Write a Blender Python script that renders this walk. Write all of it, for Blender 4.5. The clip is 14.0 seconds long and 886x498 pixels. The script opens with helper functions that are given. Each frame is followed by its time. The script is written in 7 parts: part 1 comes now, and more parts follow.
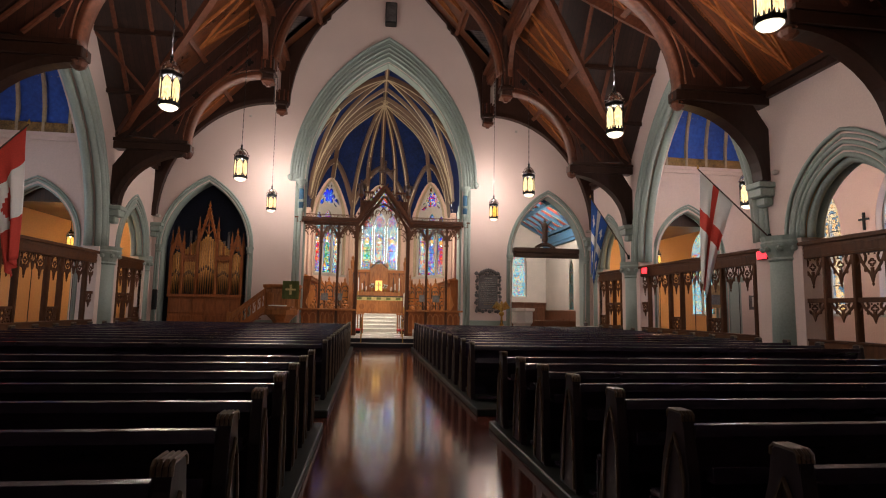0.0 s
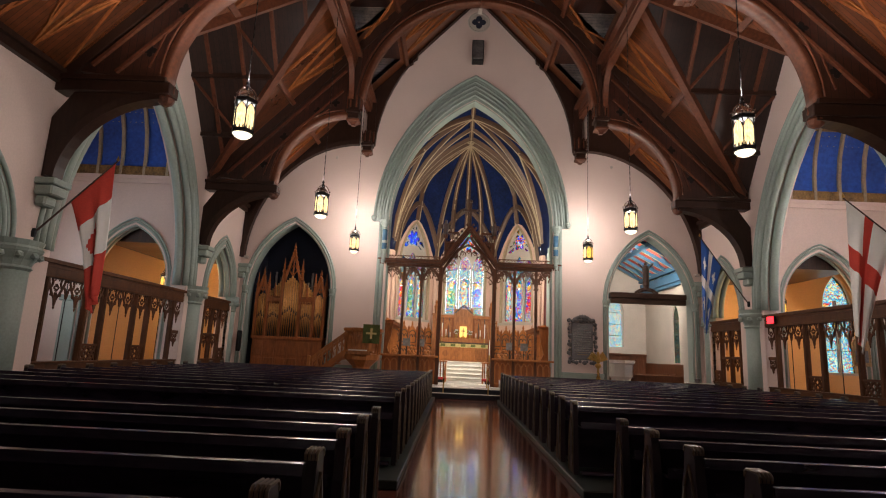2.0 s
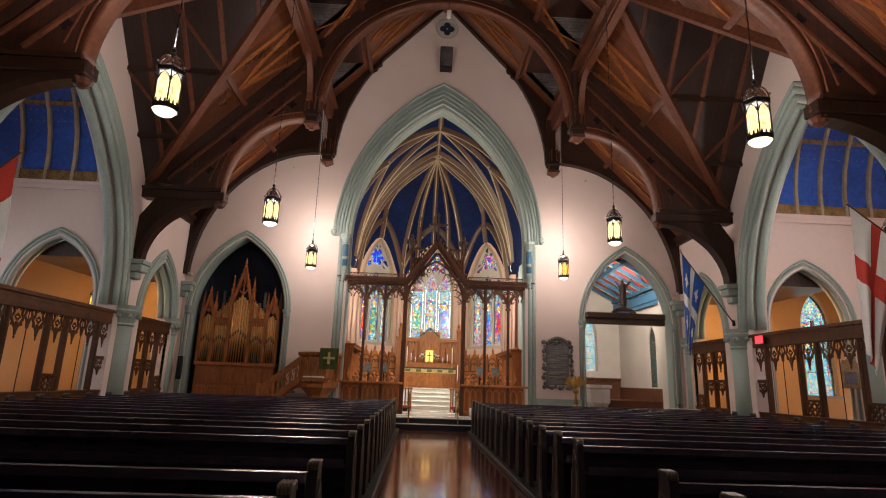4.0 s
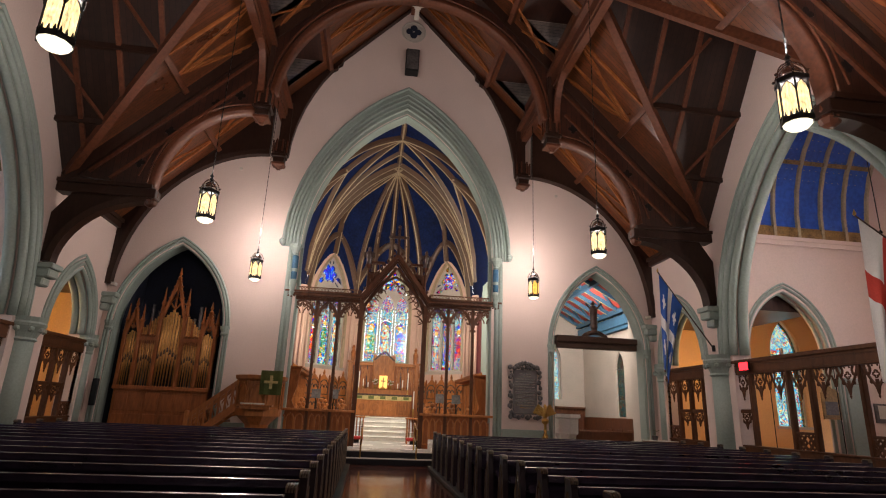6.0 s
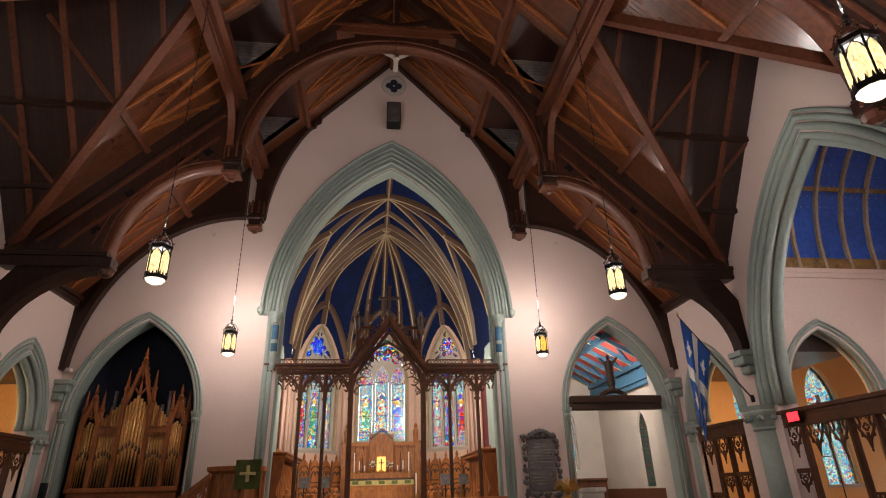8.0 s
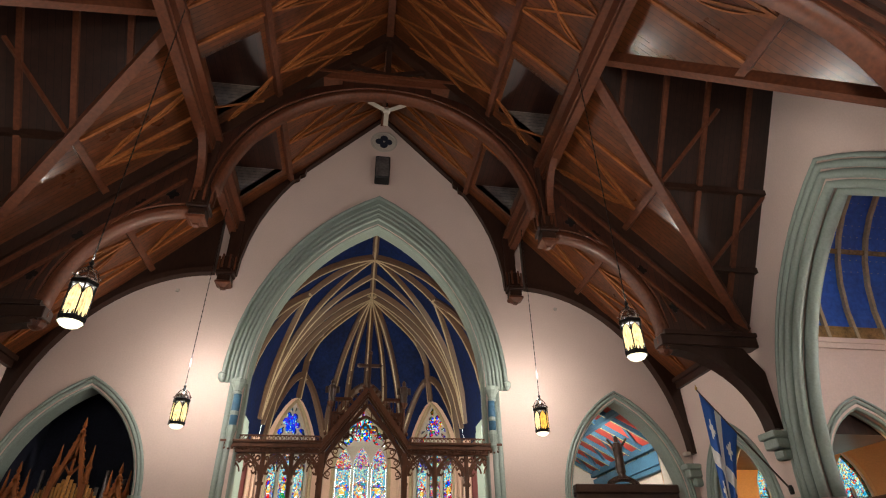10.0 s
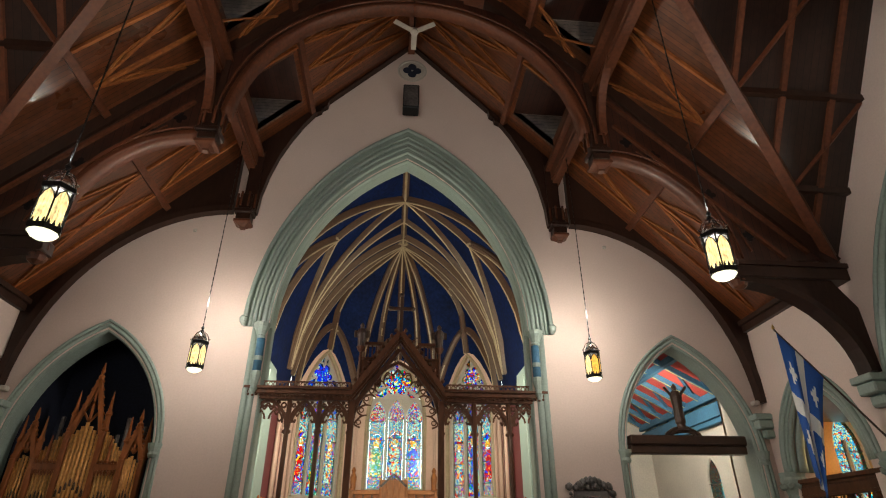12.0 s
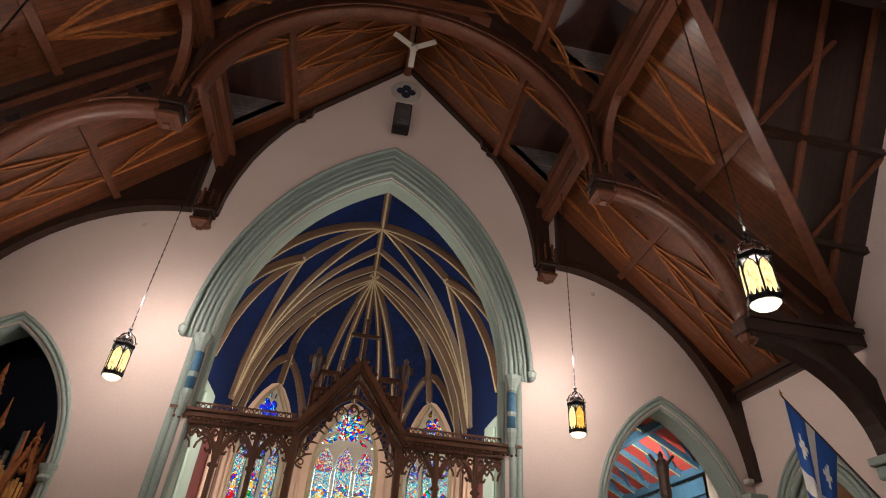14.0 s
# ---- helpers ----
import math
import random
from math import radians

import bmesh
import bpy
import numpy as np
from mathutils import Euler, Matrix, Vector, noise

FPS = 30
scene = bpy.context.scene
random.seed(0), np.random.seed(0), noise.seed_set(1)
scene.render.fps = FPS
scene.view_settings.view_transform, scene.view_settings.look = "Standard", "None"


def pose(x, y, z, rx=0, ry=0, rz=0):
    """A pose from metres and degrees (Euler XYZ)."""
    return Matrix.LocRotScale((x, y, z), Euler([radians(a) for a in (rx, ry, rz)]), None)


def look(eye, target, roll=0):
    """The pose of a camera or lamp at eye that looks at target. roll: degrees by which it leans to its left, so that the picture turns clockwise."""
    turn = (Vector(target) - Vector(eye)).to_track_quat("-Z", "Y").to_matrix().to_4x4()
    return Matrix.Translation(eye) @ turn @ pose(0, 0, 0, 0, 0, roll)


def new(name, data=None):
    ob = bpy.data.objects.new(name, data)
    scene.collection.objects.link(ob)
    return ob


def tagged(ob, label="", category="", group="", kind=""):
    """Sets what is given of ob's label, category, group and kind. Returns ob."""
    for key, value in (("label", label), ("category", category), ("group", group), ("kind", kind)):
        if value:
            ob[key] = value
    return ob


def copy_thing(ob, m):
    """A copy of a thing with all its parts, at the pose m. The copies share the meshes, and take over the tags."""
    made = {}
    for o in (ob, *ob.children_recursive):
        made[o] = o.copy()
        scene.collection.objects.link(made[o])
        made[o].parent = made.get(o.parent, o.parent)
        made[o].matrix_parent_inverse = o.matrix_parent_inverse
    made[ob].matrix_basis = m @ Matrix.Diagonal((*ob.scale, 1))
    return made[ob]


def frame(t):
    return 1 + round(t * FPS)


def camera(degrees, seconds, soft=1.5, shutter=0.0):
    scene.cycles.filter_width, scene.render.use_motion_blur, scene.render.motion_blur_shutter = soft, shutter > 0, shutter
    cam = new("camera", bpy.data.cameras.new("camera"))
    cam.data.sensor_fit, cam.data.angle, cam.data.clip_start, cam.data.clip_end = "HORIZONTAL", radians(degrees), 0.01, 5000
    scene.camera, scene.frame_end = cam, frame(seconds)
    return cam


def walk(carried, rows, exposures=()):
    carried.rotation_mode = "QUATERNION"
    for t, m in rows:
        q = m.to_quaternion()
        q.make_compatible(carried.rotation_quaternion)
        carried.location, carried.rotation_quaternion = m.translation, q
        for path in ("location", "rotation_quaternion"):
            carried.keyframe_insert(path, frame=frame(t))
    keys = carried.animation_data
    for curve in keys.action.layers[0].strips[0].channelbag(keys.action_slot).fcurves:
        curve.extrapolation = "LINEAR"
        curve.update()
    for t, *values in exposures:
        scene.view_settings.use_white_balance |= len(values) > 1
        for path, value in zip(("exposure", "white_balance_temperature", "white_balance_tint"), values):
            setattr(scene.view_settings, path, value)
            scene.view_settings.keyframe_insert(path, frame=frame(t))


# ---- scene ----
cam = camera(77.1, 14.0, soft=1.1)
PATH = [
    (0, (-0.532, 3.961, 1.526), (-0.274, 5.933, 1.74), 1.0),
    (0.5, (-0.461, 4.251, 1.53), (-0.208, 6.217, 1.796), 0.6),
    (1, (-0.518, 4.586, 1.476), (-0.293, 6.545, 1.811), 2.9),
    (1.5, (-0.557, 4.991, 1.488), (-0.471, 6.962, 1.82), 3.3),
    (2, (-0.47, 5.324, 1.536), (-0.524, 7.288, 1.907), 2.6),
    (2.5, (-0.473, 5.718, 1.543), (-0.354, 7.636, 2.097), 1.8),
    (3, (-0.511, 6.159, 1.603), (-0.318, 8.023, 2.301), 0.8),
    (3.5, (-0.545, 6.553, 1.629), (-0.451, 8.455, 2.241), -1.0),
    (4, (-0.546, 6.948, 1.538), (-0.476, 8.892, 2.001), 2.0),
    (4.2, (-0.587, 7.11, 1.562), (-0.44, 9.062, 1.97), 1.2),
    (6.3, (-0.719, 8.97, 1.522), (-0.488, 10.873, 2.091), 2.3),
    (6.5, (-0.719, 9.154, 1.513), (-0.558, 11.078, 2.036), 2.4),
    (7, (-0.663, 9.543, 1.567), (-0.343, 11.446, 2.091), 1.3),
    (7.5, (-0.571, 9.98, 1.576), (-0.26, 11.874, 2.138), 0.7),
    (8, (-0.515, 10.389, 1.627), (-0.272, 12.206, 2.426), -1.6),
    (8.5, (-0.507, 10.832, 1.681), (-0.159, 12.594, 2.561), -1.3),
    (8.7, (-0.443, 10.987, 1.663), (-0.086, 12.749, 2.539), -1.5),
    (10.8, (-0.175, 12.772, 1.878), (-0.001, 14.412, 3.01), -1.9),
    (11, (-0.177, 12.934, 1.857), (0.01, 14.637, 2.89), -2.9),
    (11.5, (-0.198, 13.358, 1.824), (0.005, 15.153, 2.682), -3.2),
    (12, (-0.089, 13.804, 1.867), (0.062, 15.562, 2.808), -0.0),
    (12.5, (-0.121, 14.169, 1.886), (0.049, 15.873, 2.92), 2.4),
    (13, (-0.049, 14.668, 1.881), (0.214, 16.319, 2.98), 0.0),
    (13.5, (-0.033, 15.019, 1.848), (0.182, 16.69, 2.925), 1.8),
    (14, (-0.09, 15.443, 1.87), (0.144, 17.081, 2.993), 4.5),
]
walk(cam, [(t, look(eye, target, roll)) for t, eye, target, roll in PATH],
     exposures=[(0, 0.22, 6400, 10), (1.5, 0.35, 6400, 9), (3, 0.26, 6350, 6), (4, 0.3, 6400, 8), (6.5, 0.15, 6400, 10), (8, 0.08, 6400, 10), (8.7, 0.02, 6400, 9),
                (11, 0.18, 6350, -4), (11.6, 0.02, 6350, -6), (12.2, -0.02, 6350, -2), (13, -0.08, 6350, 7), (14, -0.02, 6350, 6)])

# ---------------------------------------------------------------- light
world = bpy.data.worlds.new("world")
scene.world = world
world.use_nodes = True
wn = world.node_tree.nodes
sky = wn.new("ShaderNodeTexSky")
sky.sky_type, sky.sun_disc = "NISHITA", False
sky.sun_elevation, sky.sun_rotation = radians(38), radians(150)
wn["Background"].inputs["Strength"].default_value = 0.13
world.node_tree.links.new(sky.outputs["Color"], wn["Background"].inputs["Color"])
sun_data = bpy.data.lights.new("sun", "SUN")
sun_data.energy, sun_data.angle, sun_data.color = 1.0, radians(12), (1.0, 0.95, 0.88)
sun = new("sun", sun_data)
sun.matrix_world = look((20, -30, 40), (0, 10, 0))
LANTERN_W, AISLE_W, CHANCEL_W = 210.0, 120.0, 115.0


def uplight(name, energy, color, m):
    """A wide upward beam added above a lantern, whose dome is closed."""
    d = bpy.data.lights.new(name, "SPOT")
    d.energy, d.color, d.shadow_soft_size = energy, color, 0.1
    d.spot_size, d.spot_blend = radians(165), 0.5
    new(name, d).matrix_world = m


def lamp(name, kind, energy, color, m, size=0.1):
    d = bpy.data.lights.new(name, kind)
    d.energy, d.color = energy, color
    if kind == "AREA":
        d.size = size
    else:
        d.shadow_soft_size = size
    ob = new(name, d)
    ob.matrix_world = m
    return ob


# ---------------------------------------------------------------- materials
def material(name, color, rough=0.5, metal=0.0, vary=0.25, grain=6.0, bump=0.2, fine=60.0, stretch=(1, 1, 1), coat=0.0, spec=0.5):
    """A surface with broad stains, fine grain and relief, in world-sized object space."""
    m = bpy.data.materials.new(name)
    m.use_nodes = True
    n, k = m.node_tree.nodes, m.node_tree.links
    b = n["Principled BSDF"]
    co = n.new("ShaderNodeTexCoord")
    mp = n.new("ShaderNodeMapping")
    mp.inputs["Scale"].default_value = stretch
    k.new(co.outputs["Object"], mp.inputs["Vector"])
    big, small = n.new("ShaderNodeTexNoise"), n.new("ShaderNodeTexNoise")
    big.inputs["Scale"].default_value, small.inputs["Scale"].default_value = grain * 0.12, fine * 0.3
    big.inputs["Detail"].default_value, small.inputs["Detail"].default_value = 4, 5
    for t in (big, small):
        k.new(mp.outputs["Vector"], t.inputs["Vector"])
    mix = n.new("ShaderNodeMath")
    mix.operation = "MULTIPLY_ADD"
    mix.inputs[1].default_value = 0.5
    k.new(small.outputs["Fac"], mix.inputs[0])
    half = n.new("ShaderNodeMath")
    half.operation = "MULTIPLY"
    half.inputs[1].default_value = 0.5
    k.new(big.outputs["Fac"], half.inputs[0])
    k.new(half.outputs[0], mix.inputs[2])
    info = n.new("ShaderNodeObjectInfo")
    add = n.new("ShaderNodeMath")
    add.operation = "MULTIPLY_ADD"
    add.inputs[1].default_value = 0.12
    k.new(info.outputs["Random"], add.inputs[0])
    k.new(mix.outputs[0], add.inputs[2])
    ramp = n.new("ShaderNodeValToRGB")
    c = Vector(color)
    ramp.color_ramp.elements[0].position, ramp.color_ramp.elements[1].position = 0.38, 0.7
    ramp.color_ramp.elements[0].color = (*(c * (1 - vary)), 1)
    ramp.color_ramp.elements[1].color = (*(c * (1 + vary)), 1)
    k.new(add.outputs[0], ramp.inputs["Fac"])
    k.new(ramp.outputs["Color"], b.inputs["Base Color"])
    rr = n.new("ShaderNodeMapRange")
    rr.inputs["To Min"].default_value, rr.inputs["To Max"].default_value = max(0.02, rough - 0.1), min(1, rough + 0.12)
    k.new(big.outputs["Fac"], rr.inputs["Value"])
    k.new(rr.outputs["Result"], b.inputs["Roughness"])
    b.inputs["Metallic"].default_value = metal
    b.inputs["Coat Weight"].default_value = coat
    b.inputs["Coat Roughness"].default_value = 0.15
    b.inputs["Specular IOR Level"].default_value = spec
    if bump:
        bp = n.new("ShaderNodeBump")
        bp.inputs["Strength"].default_value, bp.inputs["Distance"].default_value = bump, 0.01
        k.new(small.outputs["Fac"], bp.inputs["Height"])
        k.new(bp.outputs["Normal"], b.inputs["Normal"])
    return m


def glow(name, color, strength, uneven=0.0):
    m = bpy.data.materials.new(name)
    m.use_nodes = True
    b = m.node_tree.nodes["Principled BSDF"]
    b.inputs["Base Color"].default_value = (0.04, 0.035, 0.03, 1)
    b.inputs["Emission Color"].default_value = (*color, 1)
    b.inputs["Emission Strength"].default_value = strength
    b.inputs["Roughness"].default_value = 0.3
    if uneven:
        tex, rng = m.node_tree.nodes.new("ShaderNodeTexNoise"), m.node_tree.nodes.new("ShaderNodeMapRange")
        tex.inputs["Scale"].default_value = 5.0
        rng.inputs["From Min"].default_value, rng.inputs["From Max"].default_value = 0.3, 0.7
        rng.inputs["To Min"].default_value, rng.inputs["To Max"].default_value = strength * (1 - uneven), strength * (1 + uneven)
        m.node_tree.links.new(tex.outputs["Fac"], rng.inputs["Value"])
        m.node_tree.links.new(rng.outputs["Result"], b.inputs["Emission Strength"])
    return m


def stained(name, stops, cell=5.0, gain=1.0):
    """Coloured leaded glass: small cells of clear colour between dark lead lines."""
    m = bpy.data.materials.new(name)
    m.use_nodes = True
    n, k = m.node_tree.nodes, m.node_tree.links
    n.remove(n["Principled BSDF"])
    co = n.new("ShaderNodeTexCoord")
    v1, v2 = n.new("ShaderNodeTexVoronoi"), n.new("ShaderNodeTexVoronoi")
    v2.feature = "DISTANCE_TO_EDGE"
    warp = n.new("ShaderNodeTexNoise")
    warp.inputs["Scale"].default_value = 1.6
    va = n.new("ShaderNodeVectorMath")
    va.operation = "MULTIPLY_ADD"
    va.inputs[1].default_value = (0.5, 0.5, 0.5)
    k.new(co.outputs["Object"], warp.inputs["Vector"])
    k.new(warp.outputs["Color"], va.inputs[0])
    k.new(co.outputs["Object"], va.inputs[2])
    for v in (v1, v2):
        v.inputs["Scale"].default_value = cell
        k.new(va.outputs[0], v.inputs["Vector"])
    ramp = n.new("ShaderNodeValToRGB")
    ramp.color_ramp.interpolation = "CONSTANT"
    els = ramp.color_ramp.elements
    while len(els) < len(stops):
        els.new(0.5)
    for i, c in enumerate(stops):
        els[i].position = i / len(stops)
        els[i].color = (*[min(1, x * gain) for x in c], 1)
    sep = n.new("ShaderNodeSeparateColor")
    k.new(v1.outputs["Color"], sep.inputs["Color"])
    k.new(sep.outputs["Red"], ramp.inputs["Fac"])
    lead = n.new("ShaderNodeMath")
    lead.operation = "GREATER_THAN"
    lead.inputs[1].default_value = 0.038
    k.new(v2.outputs["Distance"], lead.inputs[0])
    mul = n.new("ShaderNodeMix")
    mul.data_type = "RGBA"
    mul.inputs["A"].default_value = (0.004, 0.004, 0.005, 1)
    k.new(lead.outputs[0], mul.inputs["Factor"])
    k.new(ramp.outputs["Color"], mul.inputs["B"])
    tr, gl, mx = n.new("ShaderNodeBsdfTransparent"), n.new("ShaderNodeBsdfGlossy"), n.new("ShaderNodeMixShader")
    gl.inputs["Roughness"].default_value = 0.2
    mx.inputs["Fac"].default_value = 0.04
    k.new(mul.outputs["Result"], tr.inputs["Color"])
    k.new(tr.outputs[0], mx.inputs[1])
    k.new(gl.outputs[0], mx.inputs[2])
    k.new(mx.outputs[0], n["Material Output"].inputs["Surface"])
    return m


def boarded(name, color, width=0.14, axis=0, rough=0.34, coat=0.3):
    """Varnished narrow boards, with a dark joint every width metres along the axis."""
    m = material(name, color, rough, vary=0.5, grain=5, bump=0.2, fine=22, stretch=(1, 1, 1), coat=coat)
    n, k = m.node_tree.nodes, m.node_tree.links
    b = n["Principled BSDF"]
    co, sp = n.new("ShaderNodeTexCoord"), n.new("ShaderNodeSeparateXYZ")
    k.new(co.outputs["Object"], sp.inputs[0])
    dv, fl, fr = n.new("ShaderNodeMath"), n.new("ShaderNodeMath"), n.new("ShaderNodeMath")
    dv.operation, fl.operation, fr.operation = "DIVIDE", "FLOOR", "FRACT"
    dv.inputs[1].default_value = width
    k.new(sp.outputs[axis], dv.inputs[0])
    k.new(dv.outputs[0], fl.inputs[0])
    k.new(dv.outputs[0], fr.inputs[0])
    wn_ = n.new("ShaderNodeTexWhiteNoise")
    wn_.noise_dimensions = "1D"
    k.new(fl.outputs[0], wn_.inputs["W"])
    tone = n.new("ShaderNodeMapRange")
    tone.inputs["To Min"].default_value, tone.inputs["To Max"].default_value = 0.72, 1.28
    k.new(wn_.outputs["Value"], tone.inputs["Value"])
    joint = n.new("ShaderNodeMath")
    joint.operation = "GREATER_THAN"
    joint.inputs[1].default_value = 0.07
    k.new(fr.outputs[0], joint.inputs[0])
    jm = n.new("ShaderNodeMath")
    jm.operation = "MULTIPLY"
    k.new(joint.outputs[0], jm.inputs[0])
    k.new(tone.outputs["Result"], jm.inputs[1])
    mul = n.new("ShaderNodeMix")
    mul.data_type, mul.blend_type = "RGBA", "MULTIPLY"
    mul.inputs["Factor"].default_value = 1
    src = b.inputs["Base Color"].links[0].from_socket
    k.new(src, mul.inputs["A"])
    k.new(jm.outputs[0], mul.inputs["B"])
    k.new(mul.outputs["Result"], b.inputs["Base Color"])
    return m


PLASTER = material("pink_plaster", (0.62, 0.485, 0.435), 0.75, vary=0.07, grain=5, bump=0.12, fine=80)
AISLE_PLASTER = material("aisle_plaster", (0.62, 0.42, 0.34), 0.75, vary=0.1, grain=5, bump=0.12, fine=80)
ORANGE = material("ochre_plaster", (0.64, 0.38, 0.18), 0.75, vary=0.12, grain=5, bump=0.12)
STONE = material("sage_painted_stone", (0.255, 0.305, 0.272), 0.5, vary=0.14, grain=8, bump=0.2, fine=70)
PALE_STONE = material("pale_stone", (0.46, 0.41, 0.36), 0.7, vary=0.14, grain=8, bump=0.3)
# Same oak, darkest to palest: lamplight painted into moulding and rafter colours.
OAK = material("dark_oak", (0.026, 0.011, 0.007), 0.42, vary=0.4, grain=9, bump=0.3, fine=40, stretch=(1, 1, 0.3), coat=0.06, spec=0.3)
OAK_LIT = material("lit_oak_moulding", (0.095, 0.03, 0.014), 0.46, vary=0.45, grain=9, bump=0.3, fine=40, coat=0.05, spec=0.35)
RAFTER = material("lit_rafter_oak", (0.25, 0.082, 0.024), 0.45, vary=0.4, grain=9, bump=0.3, fine=40, coat=0.08, spec=0.3)
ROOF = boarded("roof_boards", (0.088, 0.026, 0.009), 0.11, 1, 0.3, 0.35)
# Near-black copy of the roof boards, painting shade into the cross gables.
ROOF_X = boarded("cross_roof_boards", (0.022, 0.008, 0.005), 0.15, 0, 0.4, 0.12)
CHEEK = boarded("grey_cheek_boards", (0.16, 0.12, 0.1), 0.12, 2, 0.5, 0.1)
PANEL = boarded("truss_panel_boards", (0.03, 0.009, 0.005), 0.16, 0, 0.4, 0.12)
PEW = material("pew_mahogany", (0.032, 0.023, 0.04), 0.22, vary=0.5, grain=8, bump=0.12, fine=40, stretch=(0.3, 1, 1), coat=0.5)
# Worn edges, paler still to paint bright highlights on caps and beads.
PEW_WORN_LIT = material("worn_lit_pew_edge", (0.13, 0.1, 0.07), 0.28, vary=0.5, grain=14, bump=0.2, coat=0.4)
HONEY = material("honey_oak", (0.33, 0.118, 0.035), 0.45, vary=0.4, grain=10, bump=0.25, fine=45, stretch=(1, 1, 0.25), coat=0.05, spec=0.3)
SCREEN_OAK = material("screen_oak", (0.09, 0.032, 0.014), 0.5, vary=0.4, grain=10, bump=0.3, fine=45, stretch=(1, 1, 0.25), coat=0.03, spec=0.3)
FLOOR = material("red_floor_tile", (0.115, 0.036, 0.025), 0.07, vary=0.3, grain=12, bump=0.035, fine=9, coat=0.3)
PLINTH = material("dark_green_plinth", (0.012, 0.019, 0.016), 0.5, vary=0.4, grain=8, bump=0.1)
BLACK_STEP = material("black_step", (0.012, 0.012, 0.016), 0.3, vary=0.4)
MARBLE = material("white_marble", (0.72, 0.70, 0.66), 0.25, vary=0.1, grain=10, bump=0.03, coat=0.2)
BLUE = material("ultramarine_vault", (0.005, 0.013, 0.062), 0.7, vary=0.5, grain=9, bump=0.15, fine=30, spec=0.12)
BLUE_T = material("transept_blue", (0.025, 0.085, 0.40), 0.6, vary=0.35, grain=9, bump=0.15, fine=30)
RIB = material("gilded_cream_rib", (0.36, 0.275, 0.175), 0.45, vary=0.3, grain=14, bump=0.25)
RIB_SHADE = material("brown_rib_shade", (0.1, 0.055, 0.035), 0.5, vary=0.3)
GOLD_BAND = material("stencilled_gold_band", (0.20, 0.115, 0.04), 0.5, vary=0.6, grain=40, bump=0.2)
GOLD = material("gilt_metal", (0.5, 0.3, 0.085), 0.28, 1.0, vary=0.25, grain=20, bump=0.1)
PIPE = material("gilt_organ_pipe", (0.5, 0.25, 0.08), 0.36, 0.5, vary=0.35, grain=12, bump=0.1)
BURGUNDY = material("burgundy_wall", (0.16, 0.035, 0.04), 0.65, vary=0.2, grain=8)
PALE_GREEN = material("pale_green_wall", (0.28, 0.345, 0.32), 0.6, vary=0.08, grain=6)
BLACK = material("black_metal", (0.012, 0.012, 0.013), 0.4, 0.6, vary=0.4, grain=20)
CHROME = material("bright_dome_metal", (0.75, 0.75, 0.76), 0.16, 1.0, vary=0.15, grain=20)
BRONZE = material("dark_bronze", (0.11, 0.1, 0.1), 0.5, 0.55, vary=0.5, grain=25, bump=0.5)
PARCLOSE = material("parclose_oak", (0.078, 0.03, 0.012), 0.55, vary=0.4, grain=10, bump=0.3, fine=45, stretch=(1, 1, 0.25), spec=0.25)
ORGAN_OAK = material("organ_case_oak", (0.23, 0.074, 0.023), 0.5, vary=0.4, grain=10, bump=0.25, fine=45, stretch=(1, 1, 0.25), spec=0.25)
DARKWOOD = material("dark_carved_wood", (0.05, 0.024, 0.015), 0.4, vary=0.4, grain=12, bump=0.4)
RED = material("red_cloth", (0.48, 0.045, 0.03), 0.85, vary=0.2, grain=9, bump=0.3, fine=160)
WHITE_CLOTH = material("white_cloth", (0.68, 0.66, 0.63), 0.85, vary=0.1, grain=9, bump=0.3, fine=160)
BLUE_CLOTH = material("blue_cloth", (0.02, 0.09, 0.36), 0.8, vary=0.2, grain=9, bump=0.3, fine=160)
GREEN_CLOTH = material("green_brocade", (0.12, 0.14, 0.04), 0.8, vary=0.35, grain=20, bump=0.4, fine=120)
GOLD_CLOTH = material("gold_thread", (0.5, 0.40, 0.16), 0.6, vary=0.3, grain=20)
PAINT_RED = material("painted_red_ceiling", (0.42, 0.055, 0.045), 0.6, vary=0.3, grain=9)
PAINT_BLUE = material("painted_blue_beam", (0.04, 0.115, 0.2), 0.6, vary=0.3, grain=9)
WAX = material("candle_wax", (0.85, 0.82, 0.72), 0.5, vary=0.05)
CARPET = material("red_cushion", (0.38, 0.03, 0.025), 0.85, vary=0.2, bump=0.3)
VOID = material("painted_unlit_dark", (0.010, 0.013, 0.03), 0.8, vary=0.4)
BOOK = material("pale_paper", (0.65, 0.62, 0.56), 0.7, vary=0.08)
PEW_END = material("pew_end_mahogany", (0.02, 0.013, 0.018), 0.38, vary=0.5, grain=9, bump=0.25, fine=40, stretch=(1, 1, 0.3), coat=0.05, spec=0.35)
AMBER = glow("amber_glass", (1.0, 0.5, 0.08), 1.3, 0.4)
BRIGHT = glow("lamp_glass", (1.0, 0.72, 0.32), 1.45, 0.55)
BULB = glow("lamp_base_glow", (1.0, 0.9, 0.68), 1.6)
EXIT = glow("exit_sign_red", (1.0, 0.02, 0.03), 3.0)
PLAQUE_GLOW = glow("plaque_glow", (1.0, 0.55, 0.13), 1.5)
W_, P_, B_, T_ = (0.44, 0.5, 0.44), (0.16, 0.36, 0.46), (0.02, 0.1, 0.5), (0.03, 0.36, 0.46)
R_, G_, Y_, V_ = (0.48, 0.02, 0.03), (0.05, 0.3, 0.1), (0.6, 0.42, 0.1), (0.22, 0.1, 0.4)
